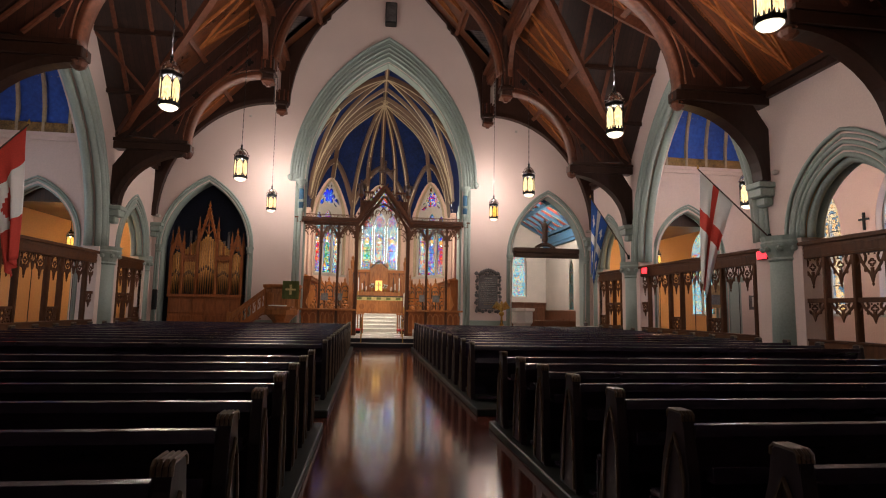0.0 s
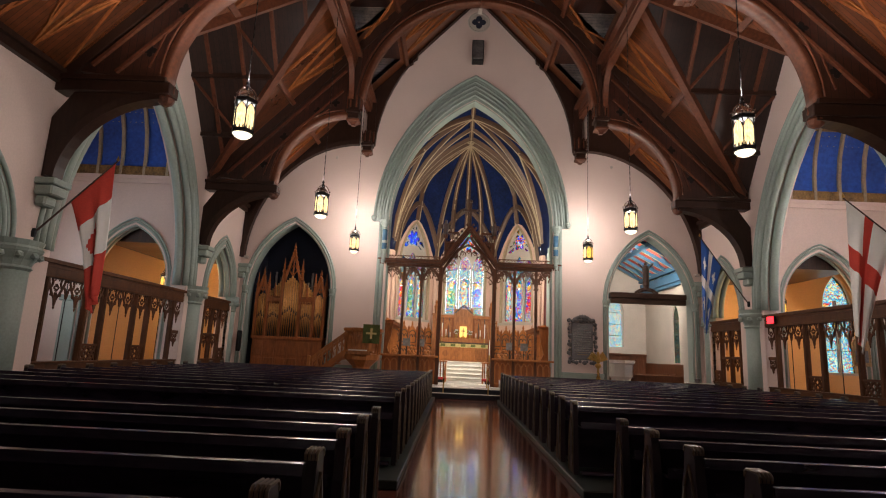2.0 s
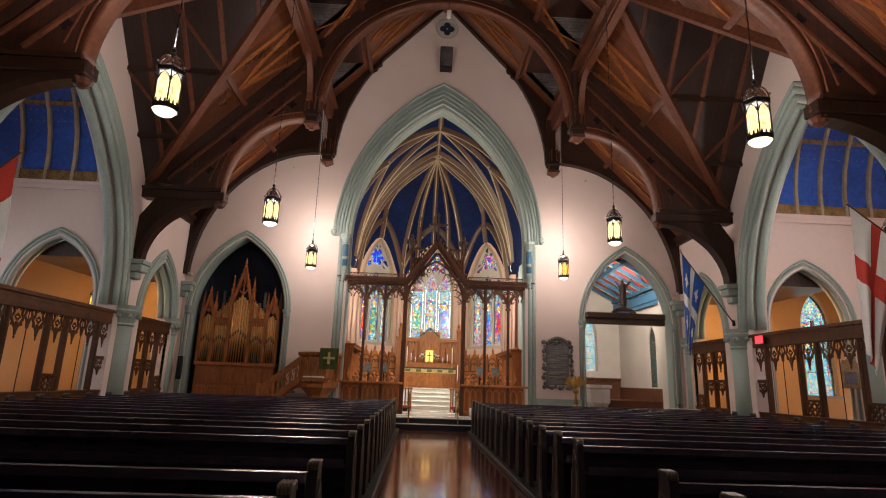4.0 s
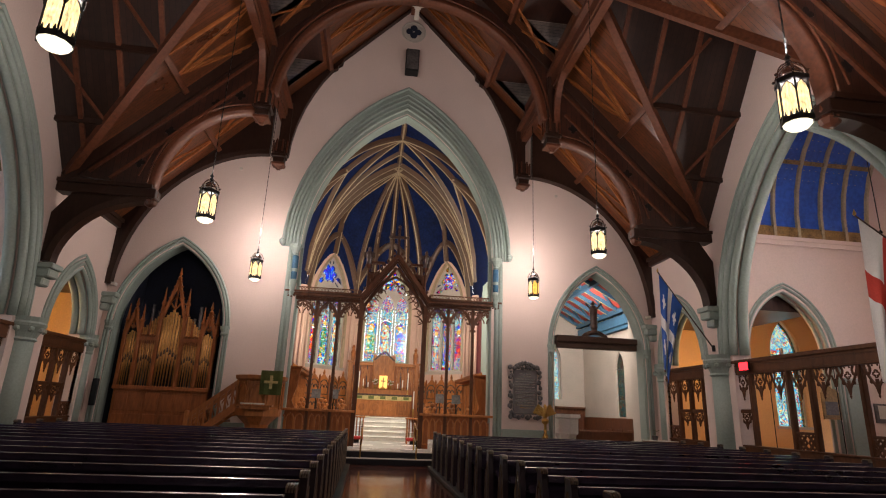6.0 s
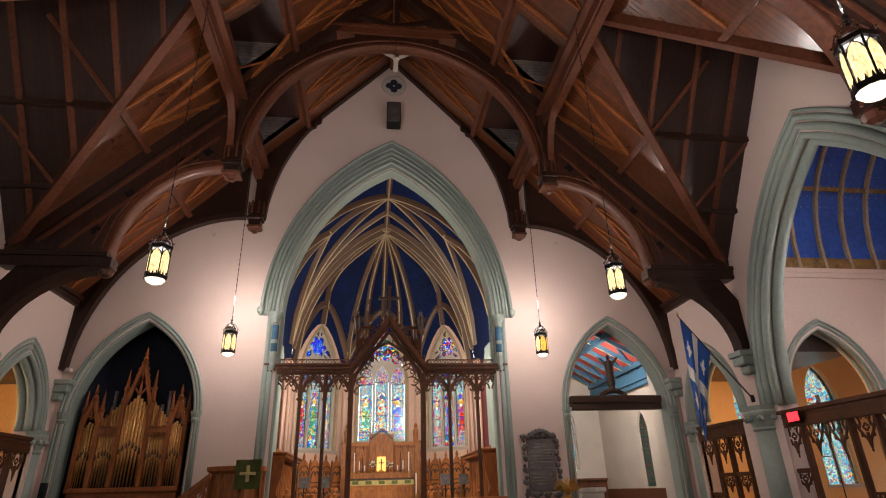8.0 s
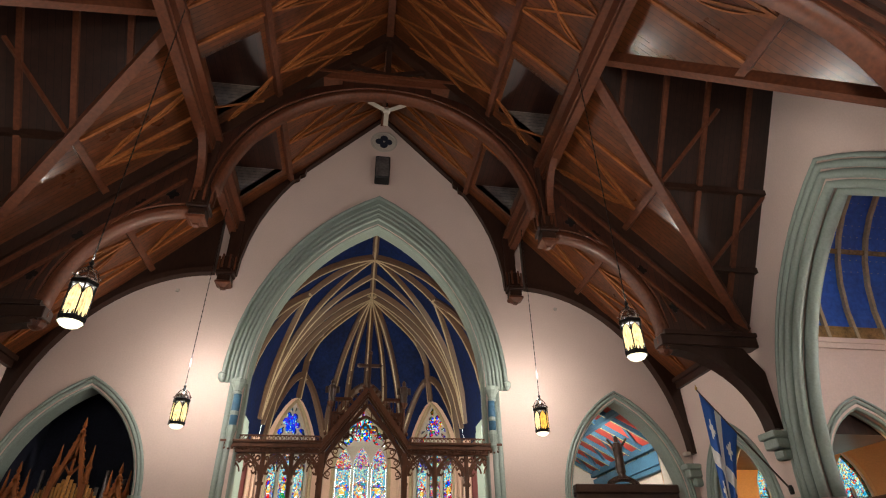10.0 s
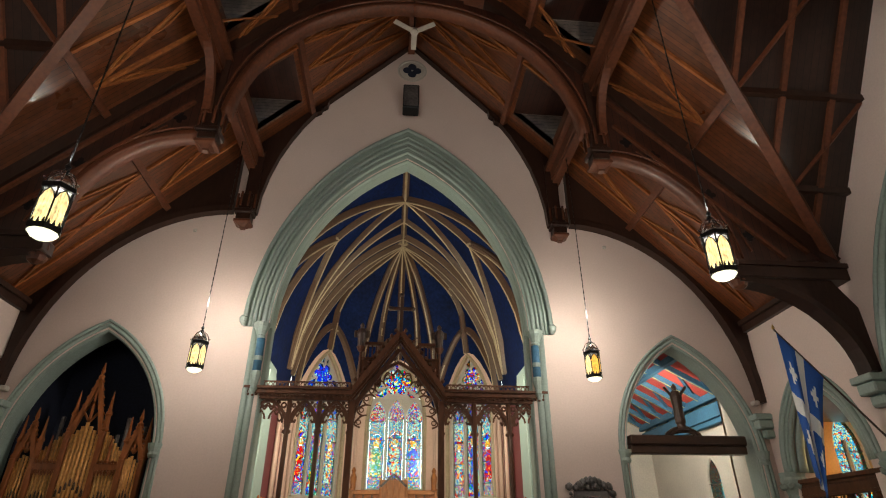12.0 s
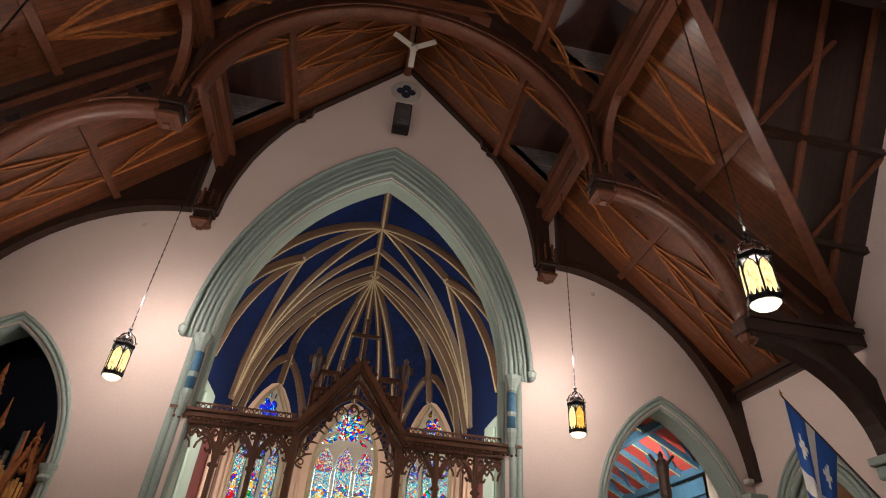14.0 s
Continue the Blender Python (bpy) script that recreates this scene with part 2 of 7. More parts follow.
GLASS_C = stained("teal_stained_glass", (T_, W_, B_, Y_, T_, R_, W_, G_, T_, R_, P_, G_, Y_, B_), 27)
GLASS_L = stained("blue_stained_glass", (B_, W_, R_, T_, W_, Y_, R_, W_, G_, V_, P_, B_), 27)
GLASS_R = stained("red_stained_glass", (W_, B_, R_, W_, T_, Y_, W_, R_, V_, W_, G_, R_), 27)
GLASS_SKY = stained("canopy_glass", (W_, T_, P_, W_, Y_, W_, P_, R_, W_, T_), 27)
GLASS_FIG = stained("robed_figure_glass", (T_, R_, G_, B_, W_, Y_, R_, T_, W_, B_), 13)
GLASS_BORDER = stained("white_border_glass", (W_, W_, P_, W_, Y_, W_), 24)
ROBE_RED = stained("red_robe_glass", (R_, W_, R_, B_, R_, Y_, R_), 15)
ROSE_BLUE = stained("blue_rose_glass", (B_, B_, P_, B_, V_, B_, W_), 16)
ROSE_RED = stained("red_rose_glass", (R_, B_, Y_, R_, B_, W_, G_), 16)
ROBE_BLUE = stained("blue_robe_glass", (B_, T_, W_, B_, R_, B_, T_), 15)
ROBE_GREEN = stained("green_robe_glass", (G_, T_, G_, W_, G_, Y_), 15)
ROBE_WHITE = stained("white_robe_glass", (W_, Y_, W_, R_, W_, P_), 15)
HALO = stained("gold_halo_glass", (Y_, W_, Y_), 14)
GLASS_P = stained("pale_stained_glass", ((0.72, 0.8, 0.86), (0.66, 0.76, 0.8), (0.25, 0.45, 0.75), (0.75, 0.8, 0.8), (0.7, 0.78, 0.85), (0.8, 0.74, 0.6)), 15)


# ---------------------------------------------------------------- shapes
def thing(name, label, category, group="", kind="", at=(0, 0, 0)):
    ob = tagged(new(name), label, category, group, kind)
    ob.location = at
    return ob


def finish(bm, smooth=False):
    bmesh.ops.recalc_face_normals(bm, faces=bm.faces)
    me = bpy.data.meshes.new("mesh")
    bm.to_mesh(me)
    bm.free()
    if smooth:
        for p in me.polygons:
            p.use_smooth = True
    return me


def part(name, bm, mat, parent, label="", smooth=False):
    me = finish(bm, smooth) if isinstance(bm, bmesh.types.BMesh) else bm
    if not me.materials:
        me.materials.append(mat)
    ob = new(name, me)
    ob.parent = parent
    if label:
        ob["label"] = label
    return ob


def solid(name, bm, mat, label, category, kind="", group="", smooth=False):
    me = finish(bm, smooth)
    me.materials.append(mat)
    return tagged(new(name, me), label, category, group, kind)


def mesh():
    return bmesh.new()


def box(bm, x0, y0, z0, x1, y1, z1, bevel=0.0):
    vs = [bm.verts.new((x, y, z)) for x in (x0, x1) for y in (y0, y1) for z in (z0, z1)]
    fs = [bm.faces.new([vs[i] for i in f]) for f in ((0, 1, 3, 2), (4, 6, 7, 5), (0, 4, 5, 1), (2, 3, 7, 6), (0, 2, 6, 4), (1, 5, 7, 3))]
    if bevel:
        es = list({e for f in fs for e in f.edges})
        bmesh.ops.bevel(bm, geom=es, offset=bevel, segments=1, affect="EDGES")
    return bm


def beam(bm, a, b, w, h, up=(0, 0, 1)):
    """A straight timber of section w x h from a to b."""
    a, b = Vector(a), Vector(b)
    d = (b - a).normalized()
    s = d.cross(Vector(up))
    s = s.normalized() if s.length > 1e-4 else Vector((1, 0, 0))
    u = s.cross(d)
    q = [[bm.verts.new(p + s * i * w / 2 + u * j * h / 2) for i, j in ((-1, -1), (1, -1), (1, 1), (-1, 1))] for p in (a, b)]
    for i in range(4):
        bm.faces.new((q[0][i], q[0][(i + 1) % 4], q[1][(i + 1) % 4], q[1][i]))
    bm.faces.new(q[0][::-1])
    bm.faces.new(q[1])
    return bm


def sweep(bm, path, profile, side):
    """Carries a closed profile of (out, side) pairs along a path; side is the constant direction across it."""
    path, side = [Vector(p) for p in path], Vector(side).normalized()
    rings = []
    for i, p in enumerate(path):
        d = (path[min(i + 1, len(path) - 1)] - path[max(i - 1, 0)]).normalized()
        out = side.cross(d).normalized()
        rings.append([bm.verts.new(p + out * o + side * s) for o, s in profile])
    n = len(profile)
    for a, b in zip(rings, rings[1:]):
        for i in range(n):
            bm.faces.new((a[i], a[(i + 1) % n], b[(i + 1) % n], b[i]))
    bm.faces.new(rings[0][::-1])
    bm.faces.new(rings[-1])
    return bm


def rod(bm, a, b, r, n=8, r2=None):
    a, b = Vector(a), Vector(b)
    d = (b - a).normalized()
    s = d.orthogonal().normalized()
    u = d.cross(s)
    r2 = r if r2 is None else r2
    q = [[bm.verts.new(p + (s * math.cos(t) + u * math.sin(t)) * rr) for t in [2 * math.pi * i / n for i in range(n)]] for p, rr in ((a, r), (b, r2))]
    for i in range(n):
        bm.faces.new((q[0][i], q[0][(i + 1) % n], q[1][(i + 1) % n], q[1][i]))
    bm.faces.new(q[0][::-1])
    bm.faces.new(q[1])
    return bm


def lathe(bm, c, profile, n=12, turn=0.0):
    """Turns (radius, height) pairs about the upright through c."""
    c = Vector(c)
    rings = [[bm.verts.new(c + Vector((r * math.cos(turn + 2 * math.pi * i / n), r * math.sin(turn + 2 * math.pi * i / n), z))) for i in range(n)] for r, z in profile]
    for a, b in zip(rings, rings[1:]):
        for i in range(n):
            bm.faces.new((a[i], a[(i + 1) % n], b[(i + 1) % n], b[i]))
    bm.faces.new(rings[0][::-1])
    bm.faces.new(rings[-1])
    return bm


def plate(bm, pts, f, d0, d1):
    """A flat polygon of (u, v) pairs made thick from d0 to d1; f(u, v, d) gives the place."""
    a, b = [bm.verts.new(f(u, v, d0)) for u, v in pts], [bm.verts.new(f(u, v, d1)) for u, v in pts]
    bm.faces.new(a)
    bm.faces.new(b[::-1])
    for i in range(len(pts)):
        j = (i + 1) % len(pts)
        bm.faces.new((a[i], b[i], b[j], a[j]))
    return bm


def band(bm, low, high, f, d0, d1):
    """A slab between two lines of (u, v) points of the same count."""
    rows = [[bm.verts.new(f(*p, d)) for p in line] for d in (d0, d1) for line in (low, high)]
    a, b, c, e = rows
    for i in range(len(low) - 1):
        for p, q in ((a, b), (c, e), (a, c), (b, e)):
            bm.faces.new((p[i], p[i + 1], q[i + 1], q[i]))
    for i in (0, -1):
        bm.faces.new((a[i], b[i], e[i], c[i]))
    return bm


def gothic(c, w, spring, apex, n=12):
    """Points (u, v) of a pointed arch about u = c, half width w."""
    h = apex - spring
    r = (w * w + h * h) / (2 * w)
    end = math.atan2(h, r - w) if r > w else math.pi / 2
    left = [(c - w + r - r * math.cos(end * i / n), spring + r * math.sin(end * i / n)) for i in range(n + 1)]
    left[-1] = (c, apex)
    return left + [(2 * c - u, v) for u, v in left[-2::-1]]


def arch_height(o, u):
    c, w, sill, spring, apex = o
    h = apex - spring
    r = (w * w + h * h) / (2 * w)
    x = abs(u - c)
    return spring + math.sqrt(max(0, r * r - (x + r - w) ** 2))


def wall(name, f, u0, u1, v0, top, openings, depth, mat, label, breaks=()):
    """A wall from u0 to u1 with pointed openings (centre, half width, sill, spring, apex) cut right through it."""
    us = {u0, u1, *breaks}
    for o in openings:
        us |= {o[0] + o[1] * math.cos(math.pi * i / 24) for i in range(25)}
    us = sorted(u for u in us if u0 - 1e-6 <= u <= u1 + 1e-6)
    us = [u for i, u in enumerate(us) if i == 0 or u - us[i - 1] > 1e-5]
    bm = mesh()
    quad = lambda *p: bm.faces.new([bm.verts.new(f(*q)) for q in p])
    for a, b in zip(us, us[1:]):
        mid = (a + b) / 2
        hit = [o for o in openings if abs(mid - o[0]) < o[1]]
        spans = [((v0, v0), (top(a), top(b)))]
        if hit:
            o = hit[0]
            spans = [((arch_height(o, a), arch_height(o, b)), (top(a), top(b)))]
            if o[2] > v0:
                spans.append(((v0, v0), (o[2], o[2])))
        for (la, lb), (ha, hb) in spans:
            quad((a, la, 0), (b, lb, 0), (b, hb, 0), (a, ha, 0))
            quad((a, la, depth), (a, ha, depth), (b, hb, depth), (b, lb, depth))
            quad((a, la, 0), (a, la, depth), (b, lb, depth), (b, lb, 0))
            quad((a, ha, 0), (b, hb, 0), (b, hb, depth), (a, ha, depth))
    for o in openings:
        for u in (o[0] - o[1], o[0] + o[1]):
            quad((u, o[2], 0), (u, o[3], 0), (u, o[3], depth), (u, o[2], depth))
    for u in (u0, u1):
        quad((u, v0, 0), (u, top(u), 0), (u, top(u), depth), (u, v0, depth))
    bmesh.ops.remove_doubles(bm, verts=bm.verts, dist=1e-5)
    return solid(name, bm, mat, label, "wall", "structure")


def round_profile(r, n=8, o=0.0, s=0.0):
    return [(o + r * math.cos(2 * math.pi * i / n), s + r * math.sin(2 * math.pi * i / n)) for i in range(n)]


def arch_path(o, f, d, grow=0.0, n=12, foot=None):
    """The line of an arch's edge, from foot to foot, grown outwards."""
    c, w, sill, spring, apex = o
    pts = gothic(c, w + grow, spring, apex + grow * (1.75 if w > 3.2 else 1.35), n)
    if foot is not None:
        pts = [(c - w - grow, foot)] + pts + [(c + w + grow, foot)]
    return [f(u, v, d) for u, v in pts]


def side_of(f):
    return (Vector(f(0, 0, 1)) - Vector(f(0, 0, 0))).normalized()


def moulding(name, o, f, orders, mat, label, foot=None):
    """Stepped rolls round an arch: each order is (grow, depth, radius)."""
    t = thing(name, label, "arch moulding", kind="structure")
    for g, d, r in orders:
        part("roll", sweep(mesh(), arch_path(o, f, d, g, 14, foot), round_profile(r), side_of(f)), mat, t, smooth=True)
    return t

# ---------------------------------------------------------------- plan
WALL_Y, HALF, RIDGE, PITCH = 27.5, 9.25, 17.0, 1.06
TRUSS_Y = (23.7, 16.4, 12.7, 9.0, 5.3, 1.6)
CROSS_Y, CROSS_Z, CROSS_S, CROSS_HALF = 20.05, 12.4, 1.42, 3.75
BACK_Y, OUT = -4.0, 15.0
EAVES = RIDGE - PITCH * HALF


def main_roof(x):
    return RIDGE - PITCH * abs(x)


def f_east(u, v, d):
    return (u, WALL_Y + d, v)


def f_side(s):
    return lambda u, v, d: (s * (HALF + d), u, v)


def side_top(y):
    return max(EAVES, CROSS_Z - CROSS_S * abs(y - CROSS_Y))


# ---------------------------------------------------------------- floors and walls
bm = mesh()
box(bm, -17.5, BACK_Y, -0.3, 17.5, 40, 0)
solid("floor", bm, FLOOR, "polished dark red tile floor of the nave and aisles", "floor", "structure")

CHANCEL_ARCH = (0.0, 3.35, 0.0, 6.75, 12.25)
ORGAN_ARCH = (-7.2, 1.7, 0.0, 3.8, 6.58)
CHAPEL_ARCH = (7.22, 1.68, 0.0, 3.8, 6.6)
wall("wall_east", f_east, -HALF - 0.6, HALF + 0.6, 0, lambda u: min(main_roof(u), EAVES + 30) + 0.15, [CHANCEL_ARCH, ORGAN_ARCH, CHAPEL_ARCH], 0.6, PLASTER, "pink plastered east wall with three pointed arches", (0,))
wall("wall_west", lambda u, v, d: (u, BACK_Y - d, v), -OUT, OUT, 0, lambda u: max(main_roof(u), 8) + 0.15, [], 0.4, PLASTER, "plain pink plastered rear wall of the nave", (0, 8.5, -8.5))
NARROW = [(25.75, 1.15, 0.0, 3.35, 5.15)]
TALL = (20.05, 3.1, 0.0, 3.35, 9.0)
LOW = [(14.15 - 3.8 * i, 1.27, 0.0, 3.3, 4.9) for i in range(5)]
edge = (CROSS_Z - EAVES) / CROSS_S
for s, nm in ((1, "wall_south"), (-1, "wall_north")):
    wall(nm, f_side(s), BACK_Y, WALL_Y, 0, side_top, NARROW + [TALL] + LOW, 0.55, PLASTER, "pink plastered nave wall over pointed arches", (CROSS_Y, CROSS_Y - edge, CROSS_Y + edge))
    for o in NARROW + LOW[:3]:
        rolls = [(0.0, 0.03, 0.06), (0.1, 0.0, 0.045), (0.2, -0.02, 0.05), (0.3, -0.01, 0.04), (0.4, -0.05, 0.045)]
        moulding("arch_moulding", o, f_side(s), rolls[:4] if o in NARROW else rolls, STONE, "sage green moulded stone arch over the aisle screen", None)
        moulding("arch_soffit", (o[0], o[1], 0, o[3], o[4]), f_side(s), [(-0.05, 0.2, 0.1), (-0.05, 0.42, 0.1)], STONE, "sage green moulded inner arch ring", None)
    for o in LOW[:3]:
        solid("arch_lining", sweep(mesh(), arch_path(o, f_side(s), 0.3, -0.012, 14, None), [(-0.02, -0.22), (0.02, -0.22), (0.02, 0.22), (-0.02, 0.22)], (1, 0, 0)), ORANGE, "ochre soffit of the aisle arch", "trim", "structure")
    moulding("transept_arch", TALL, f_side(s), [(-0.1, 0.3, 0.13), (0.0, 0.05, 0.1), (0.18, -0.01, 0.1), (0.36, -0.02, 0.085), (0.5, -0.03, 0.05)], STONE, "tall sage green moulded transept arch", None)
    # cornice along the wall head
    for a, b in ((BACK_Y, CROSS_Y - edge), (CROSS_Y + edge, WALL_Y - 0.02)):
        bm = mesh()
        box(bm, s * (HALF - 0.12), a, EAVES - 0.3, s * (HALF - 0.002), b, EAVES - 0.12)
        box(bm, s * (HALF - 0.2), a, EAVES - 0.12, s * (HALF - 0.002), b, EAVES)
        solid("cornice", bm, OAK, "dark oak cornice at the head of the nave wall", "trim", "structure")

moulding("chancel_arch_moulding", CHANCEL_ARCH, f_east, [(0.02, 0.12, 0.09), (0.02, 0.36, 0.07), (0.13, -0.03, 0.06), (0.25, -0.04, 0.045), (0.36, -0.05, 0.055), (0.47, -0.04, 0.04), (0.6, -0.1, 0.06)], STONE, "sage green moulded chancel arch of many rolls", None)
solid("arch_backing", band(mesh(), gothic(0, 3.36, 6.75, 12.27, 16), gothic(0, 3.98, 6.75, 13.34, 16), f_east, -0.02, -0.002), STONE, "sage green ground behind the rolls of the chancel arch", "trim", "structure")
solid("arch_lining", sweep(mesh(), arch_path(CHANCEL_ARCH, f_east, 0.31, -0.012, 20, 0.36), [(-0.02, -0.29), (0.02, -0.29), (0.02, 0.29), (-0.02, 0.29)], (0, 1, 0)), STONE, "sage green painted lining of the chancel arch", "trim", "structure")
bm = mesh()
for s in (-1, 1):
    for g, d, r in ((0.02, 0.12, 0.1), (0.17, 0.02, 0.085), (0.31, 0.02, 0.085)):
        rod(bm, (s * (3.35 + g), WALL_Y + d, 0.36), (s * (3.35 + g), WALL_Y + d, 6.75), r, 10)
solid("chancel_jamb", bm, STONE, "sage green clustered shafts beside the chancel opening", "column", "structure", smooth=True)
for s in (-1, 1):
    t = thing("jamb_capital", "carved stone capital with a blue painted shaft", "capital", "chancel capitals")
    part("capital", lathe(mesh(), (s * 3.5, WALL_Y - 0.04, 0), [(0.1, 6.42), (0.12, 6.47), (0.1, 6.52), (0.14, 6.62), (0.2, 6.72), (0.21, 6.82)], 10), STONE, t)
    part("blue_shaft", lathe(mesh(), (s * 3.47, WALL_Y - 0.05, 0), [(0.1, 5.6), (0.105, 6.0), (0.1, 6.42)], 10), PAINT_BLUE, t, "blue painted shaft with a pale band", True)
    part("shaft_band", lathe(mesh(), (s * 3.47, WALL_Y - 0.05, 0), [(0.112, 5.86), (0.118, 5.9), (0.112, 5.97)], 10), STONE, t)
    part("shaft_foot", lathe(mesh(), (s * 3.47, WALL_Y - 0.05, 0), [(0.03, 5.05), (0.09, 5.2), (0.08, 5.3), (0.13, 5.5), (0.12, 5.6)], 10), STONE, t)
    bm = lathe(mesh(), (s * 3.97, WALL_Y - 0.07, 0), [(0.03, 6.76), (0.1, 6.84), (0.12, 6.95), (0.07, 7.02)], 10)
    solid("hood_stop", bm, STONE, "carved foliage stop at the end of the hood mould", "carving", group="hood stops")
for o, nm in ((ORGAN_ARCH, "organ_arch_moulding"), (CHAPEL_ARCH, "chapel_arch_moulding")):
    moulding(nm, o, f_east, [(0.0, 0.08, 0.06), (0.08, 0.0, 0.055), (0.16, -0.03, 0.04)], STONE, "sage green moulded stone arch in the east wall", 0.0)
    solid("arch_lining", sweep(mesh(), arch_path(o, f_east, 0.3, -0.012, 14, 0.0), [(-0.02, -0.29), (0.02, -0.29), (0.02, 0.29), (-0.02, 0.29)], (0, 1, 0)), STONE, "sage green painted lining of the arch reveal", "trim", "structure")
    for s in (-1, 1):
        bm = lathe(mesh(), (o[0] + s * (o[1] + 0.06), WALL_Y - 0.02, 0), [(0.1, 3.6), (0.13, 3.66), (0.11, 3.72), (0.15, 3.82), (0.16, 3.9)], 10)
        solid("arch_capital", bm, STONE, "sage green moulded capital at the arch springing", "capital", group="arch capitals")
bm = mesh()
box(bm, -5.2, WALL_Y - 0.1, 0, -3.75, WALL_Y - 0.002, 0.95)
box(bm, 3.75, WALL_Y - 0.1, 0, 5.35, WALL_Y - 0.002, 0.95)
box(bm, 3.7, WALL_Y - 0.16, 0.95, 5.35, WALL_Y - 0.002, 1.06)
solid("stone_dado", bm, STONE, "grey green stone dado at the foot of the east wall", "trim", "structure")

# aisles, transepts and outer walls
CEIL_LOW = 4.95
for s, nm in ((1, "south"), (-1, "north")):
    fo = lambda u, v, d, s=s: (s * (OUT + d), u, v)
    # The two north windows are unseen, added to bring in daylight.
    wins = [(21.2, 0.75, 1.6, 4.4, 6.2), (18.4, 0.75, 1.6, 4.4, 6.2)] if s < 0 else [(21.2, 0.75, 1.6, 4.4, 6.2), (18.4, 0.75, 1.6, 4.4, 6.2), (14.4, 0.5, 1.6, 3.9, 5.0), (10.7, 0.5, 1.6, 3.9, 5.0), (7.0, 0.5, 1.6, 3.9, 5.0)]
    wall("wall_outer_" + nm, fo, BACK_Y, 24.43, 0, lambda u: 12.2 if 16.2 <= u <= 23.99 else 7.2, wins, 0.5, AISLE_PLASTER, "warm plastered outer aisle wall with lancet windows", (16.19, 16.21, 23.98, 24.0))
    fe = lambda u, v, d, s=s: (s * u, 23.98 + d, v)
    wall("wall_transept_east_" + nm, fe, HALF + 0.55, OUT, 0, lambda u: 7.25, [(11.72, 1.32, 0.0, 3.6, 5.5)], 0.45, PLASTER, "pink plastered transept wall with a pointed arch")
    moulding("transept_side_arch", (11.72, 1.32, 0.0, 3.6, 5.5), fe, [(-0.02, 0.3, 0.05), (0.0, 0.08, 0.06), (0.09, 0.0, 0.05), (0.17, -0.03, 0.035)], STONE, "sage green moulded arch in the transept wall", 0.0)
    bm = box(mesh(), s * (HALF + 0.56), 23.9, 6.98, s * OUT, 23.975, 7.12)
    box(bm, s * (HALF + 0.56), 23.86, 7.12, s * OUT, 23.975, 7.25)
    solid("string_course", bm, PLASTER, "pale moulded string course under the blue vault", "trim", "structure")
    fw = lambda u, v, d, s=s: (s * u, 16.12 - d, v)
    wall("wall_transept_west_" + nm, fw, HALF + 0.55, OUT, 0, lambda u: 7.25, [(12.3, 2.44, 0.0, 3.9, 6.9)], 0.4, AISLE_PLASTER, "plastered transept wall with a wide arch")
    fc = lambda u, v, d, s=s: (s * u, 29.0 + d, v)
    wall("wall_side_chapel_" + nm, fc, HALF, 18.5, 0, lambda u: 7.2, [] if s < 0 else [(12.6, 0.5, 1.5, 4.2, 5.3), (15.55, 0.65, 1.5, 4.2, 5.6)], 0.4, ORANGE, "ochre plastered wall behind the aisle")
    # transept vault
    vault = [(CROSS_Y - 3.93 * math.cos(math.pi * i / 20), 7.2 + 4.4 * math.sin(math.pi * i / 20) ** 0.85) for i in range(21)]
    fv = lambda u, v, d, s=s: (s * d, u, v)
    bm = band(mesh(), vault, [(u, v + 0.12) for u, v in vault], fv, HALF + 0.3, OUT)
    solid("ceiling_transept_" + nm, bm, BLUE_T, "blue starred transept barrel vault", "ceiling", "structure")
    bm, bg, st = mesh(), mesh(), mesh()
    inner = [(u + (CROSS_Y - u) * 0.012, v - 0.05) for u, v in vault]
    for i in range(7):
        x = HALF + 0.75 + 0.83 * i
        sweep(bm, [fv(u, v, x) for u, v in inner], [(-0.06, -0.045), (0.05, -0.045), (0.05, 0.045), (-0.06, 0.045)], (s, 0, 0))
    for e in (-1, 1):
        for lo_z, hi_z in ((7.3, 7.62), (9.6, 9.7)):
            q = [(CROSS_Y + e * (3.93 * math.cos(math.asin(min(1, (z - 7.2) / 4.4) ** (1 / 0.85)))) * 0.985, z - 0.05) for z in (lo_z, hi_z)]
            band(bg, q, [(u - e * 0.03, v + 0.01) for u, v in q], fv, HALF + 0.6, OUT - 0.01)
    solid("vault_ribs", bm, RIB, "gilded ribs across the blue transept vault", "trim", "structure")
    solid("vault_band", bg, GOLD_BAND, "stencilled gold band along the foot of the vault", "trim", "structure")
    for i in range(9):
        y, z = [(a + b) / 2 for a, b in zip(inner[17 - i // 2], inner[17 - i // 2 + 1])] if i % 2 else inner[17 - i // 2]
        for k in range(30):
            x = HALF + 0.8 + 0.2075 * (k + 0.5)
            q = Vector((0, CROSS_Y - y, 7.4 - z)).normalized() * 0.02
            c = Vector((s * x, y, z)) + q + Vector((0, 0, 0.03))
            vs = [st.verts.new(c + Vector((0.022 * math.cos(t), 0.014 * math.sin(t), 0.018 * math.sin(t)))) for t in [i2 * math.pi / 3 for i2 in range(6)]]
            st.faces.new(vs)
    solid("vault_stars", st, GOLD_CLOTH, "small gold stars painted on the blue vault", "decoration", "stuff")
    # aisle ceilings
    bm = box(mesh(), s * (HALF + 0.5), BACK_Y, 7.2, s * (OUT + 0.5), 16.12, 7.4)
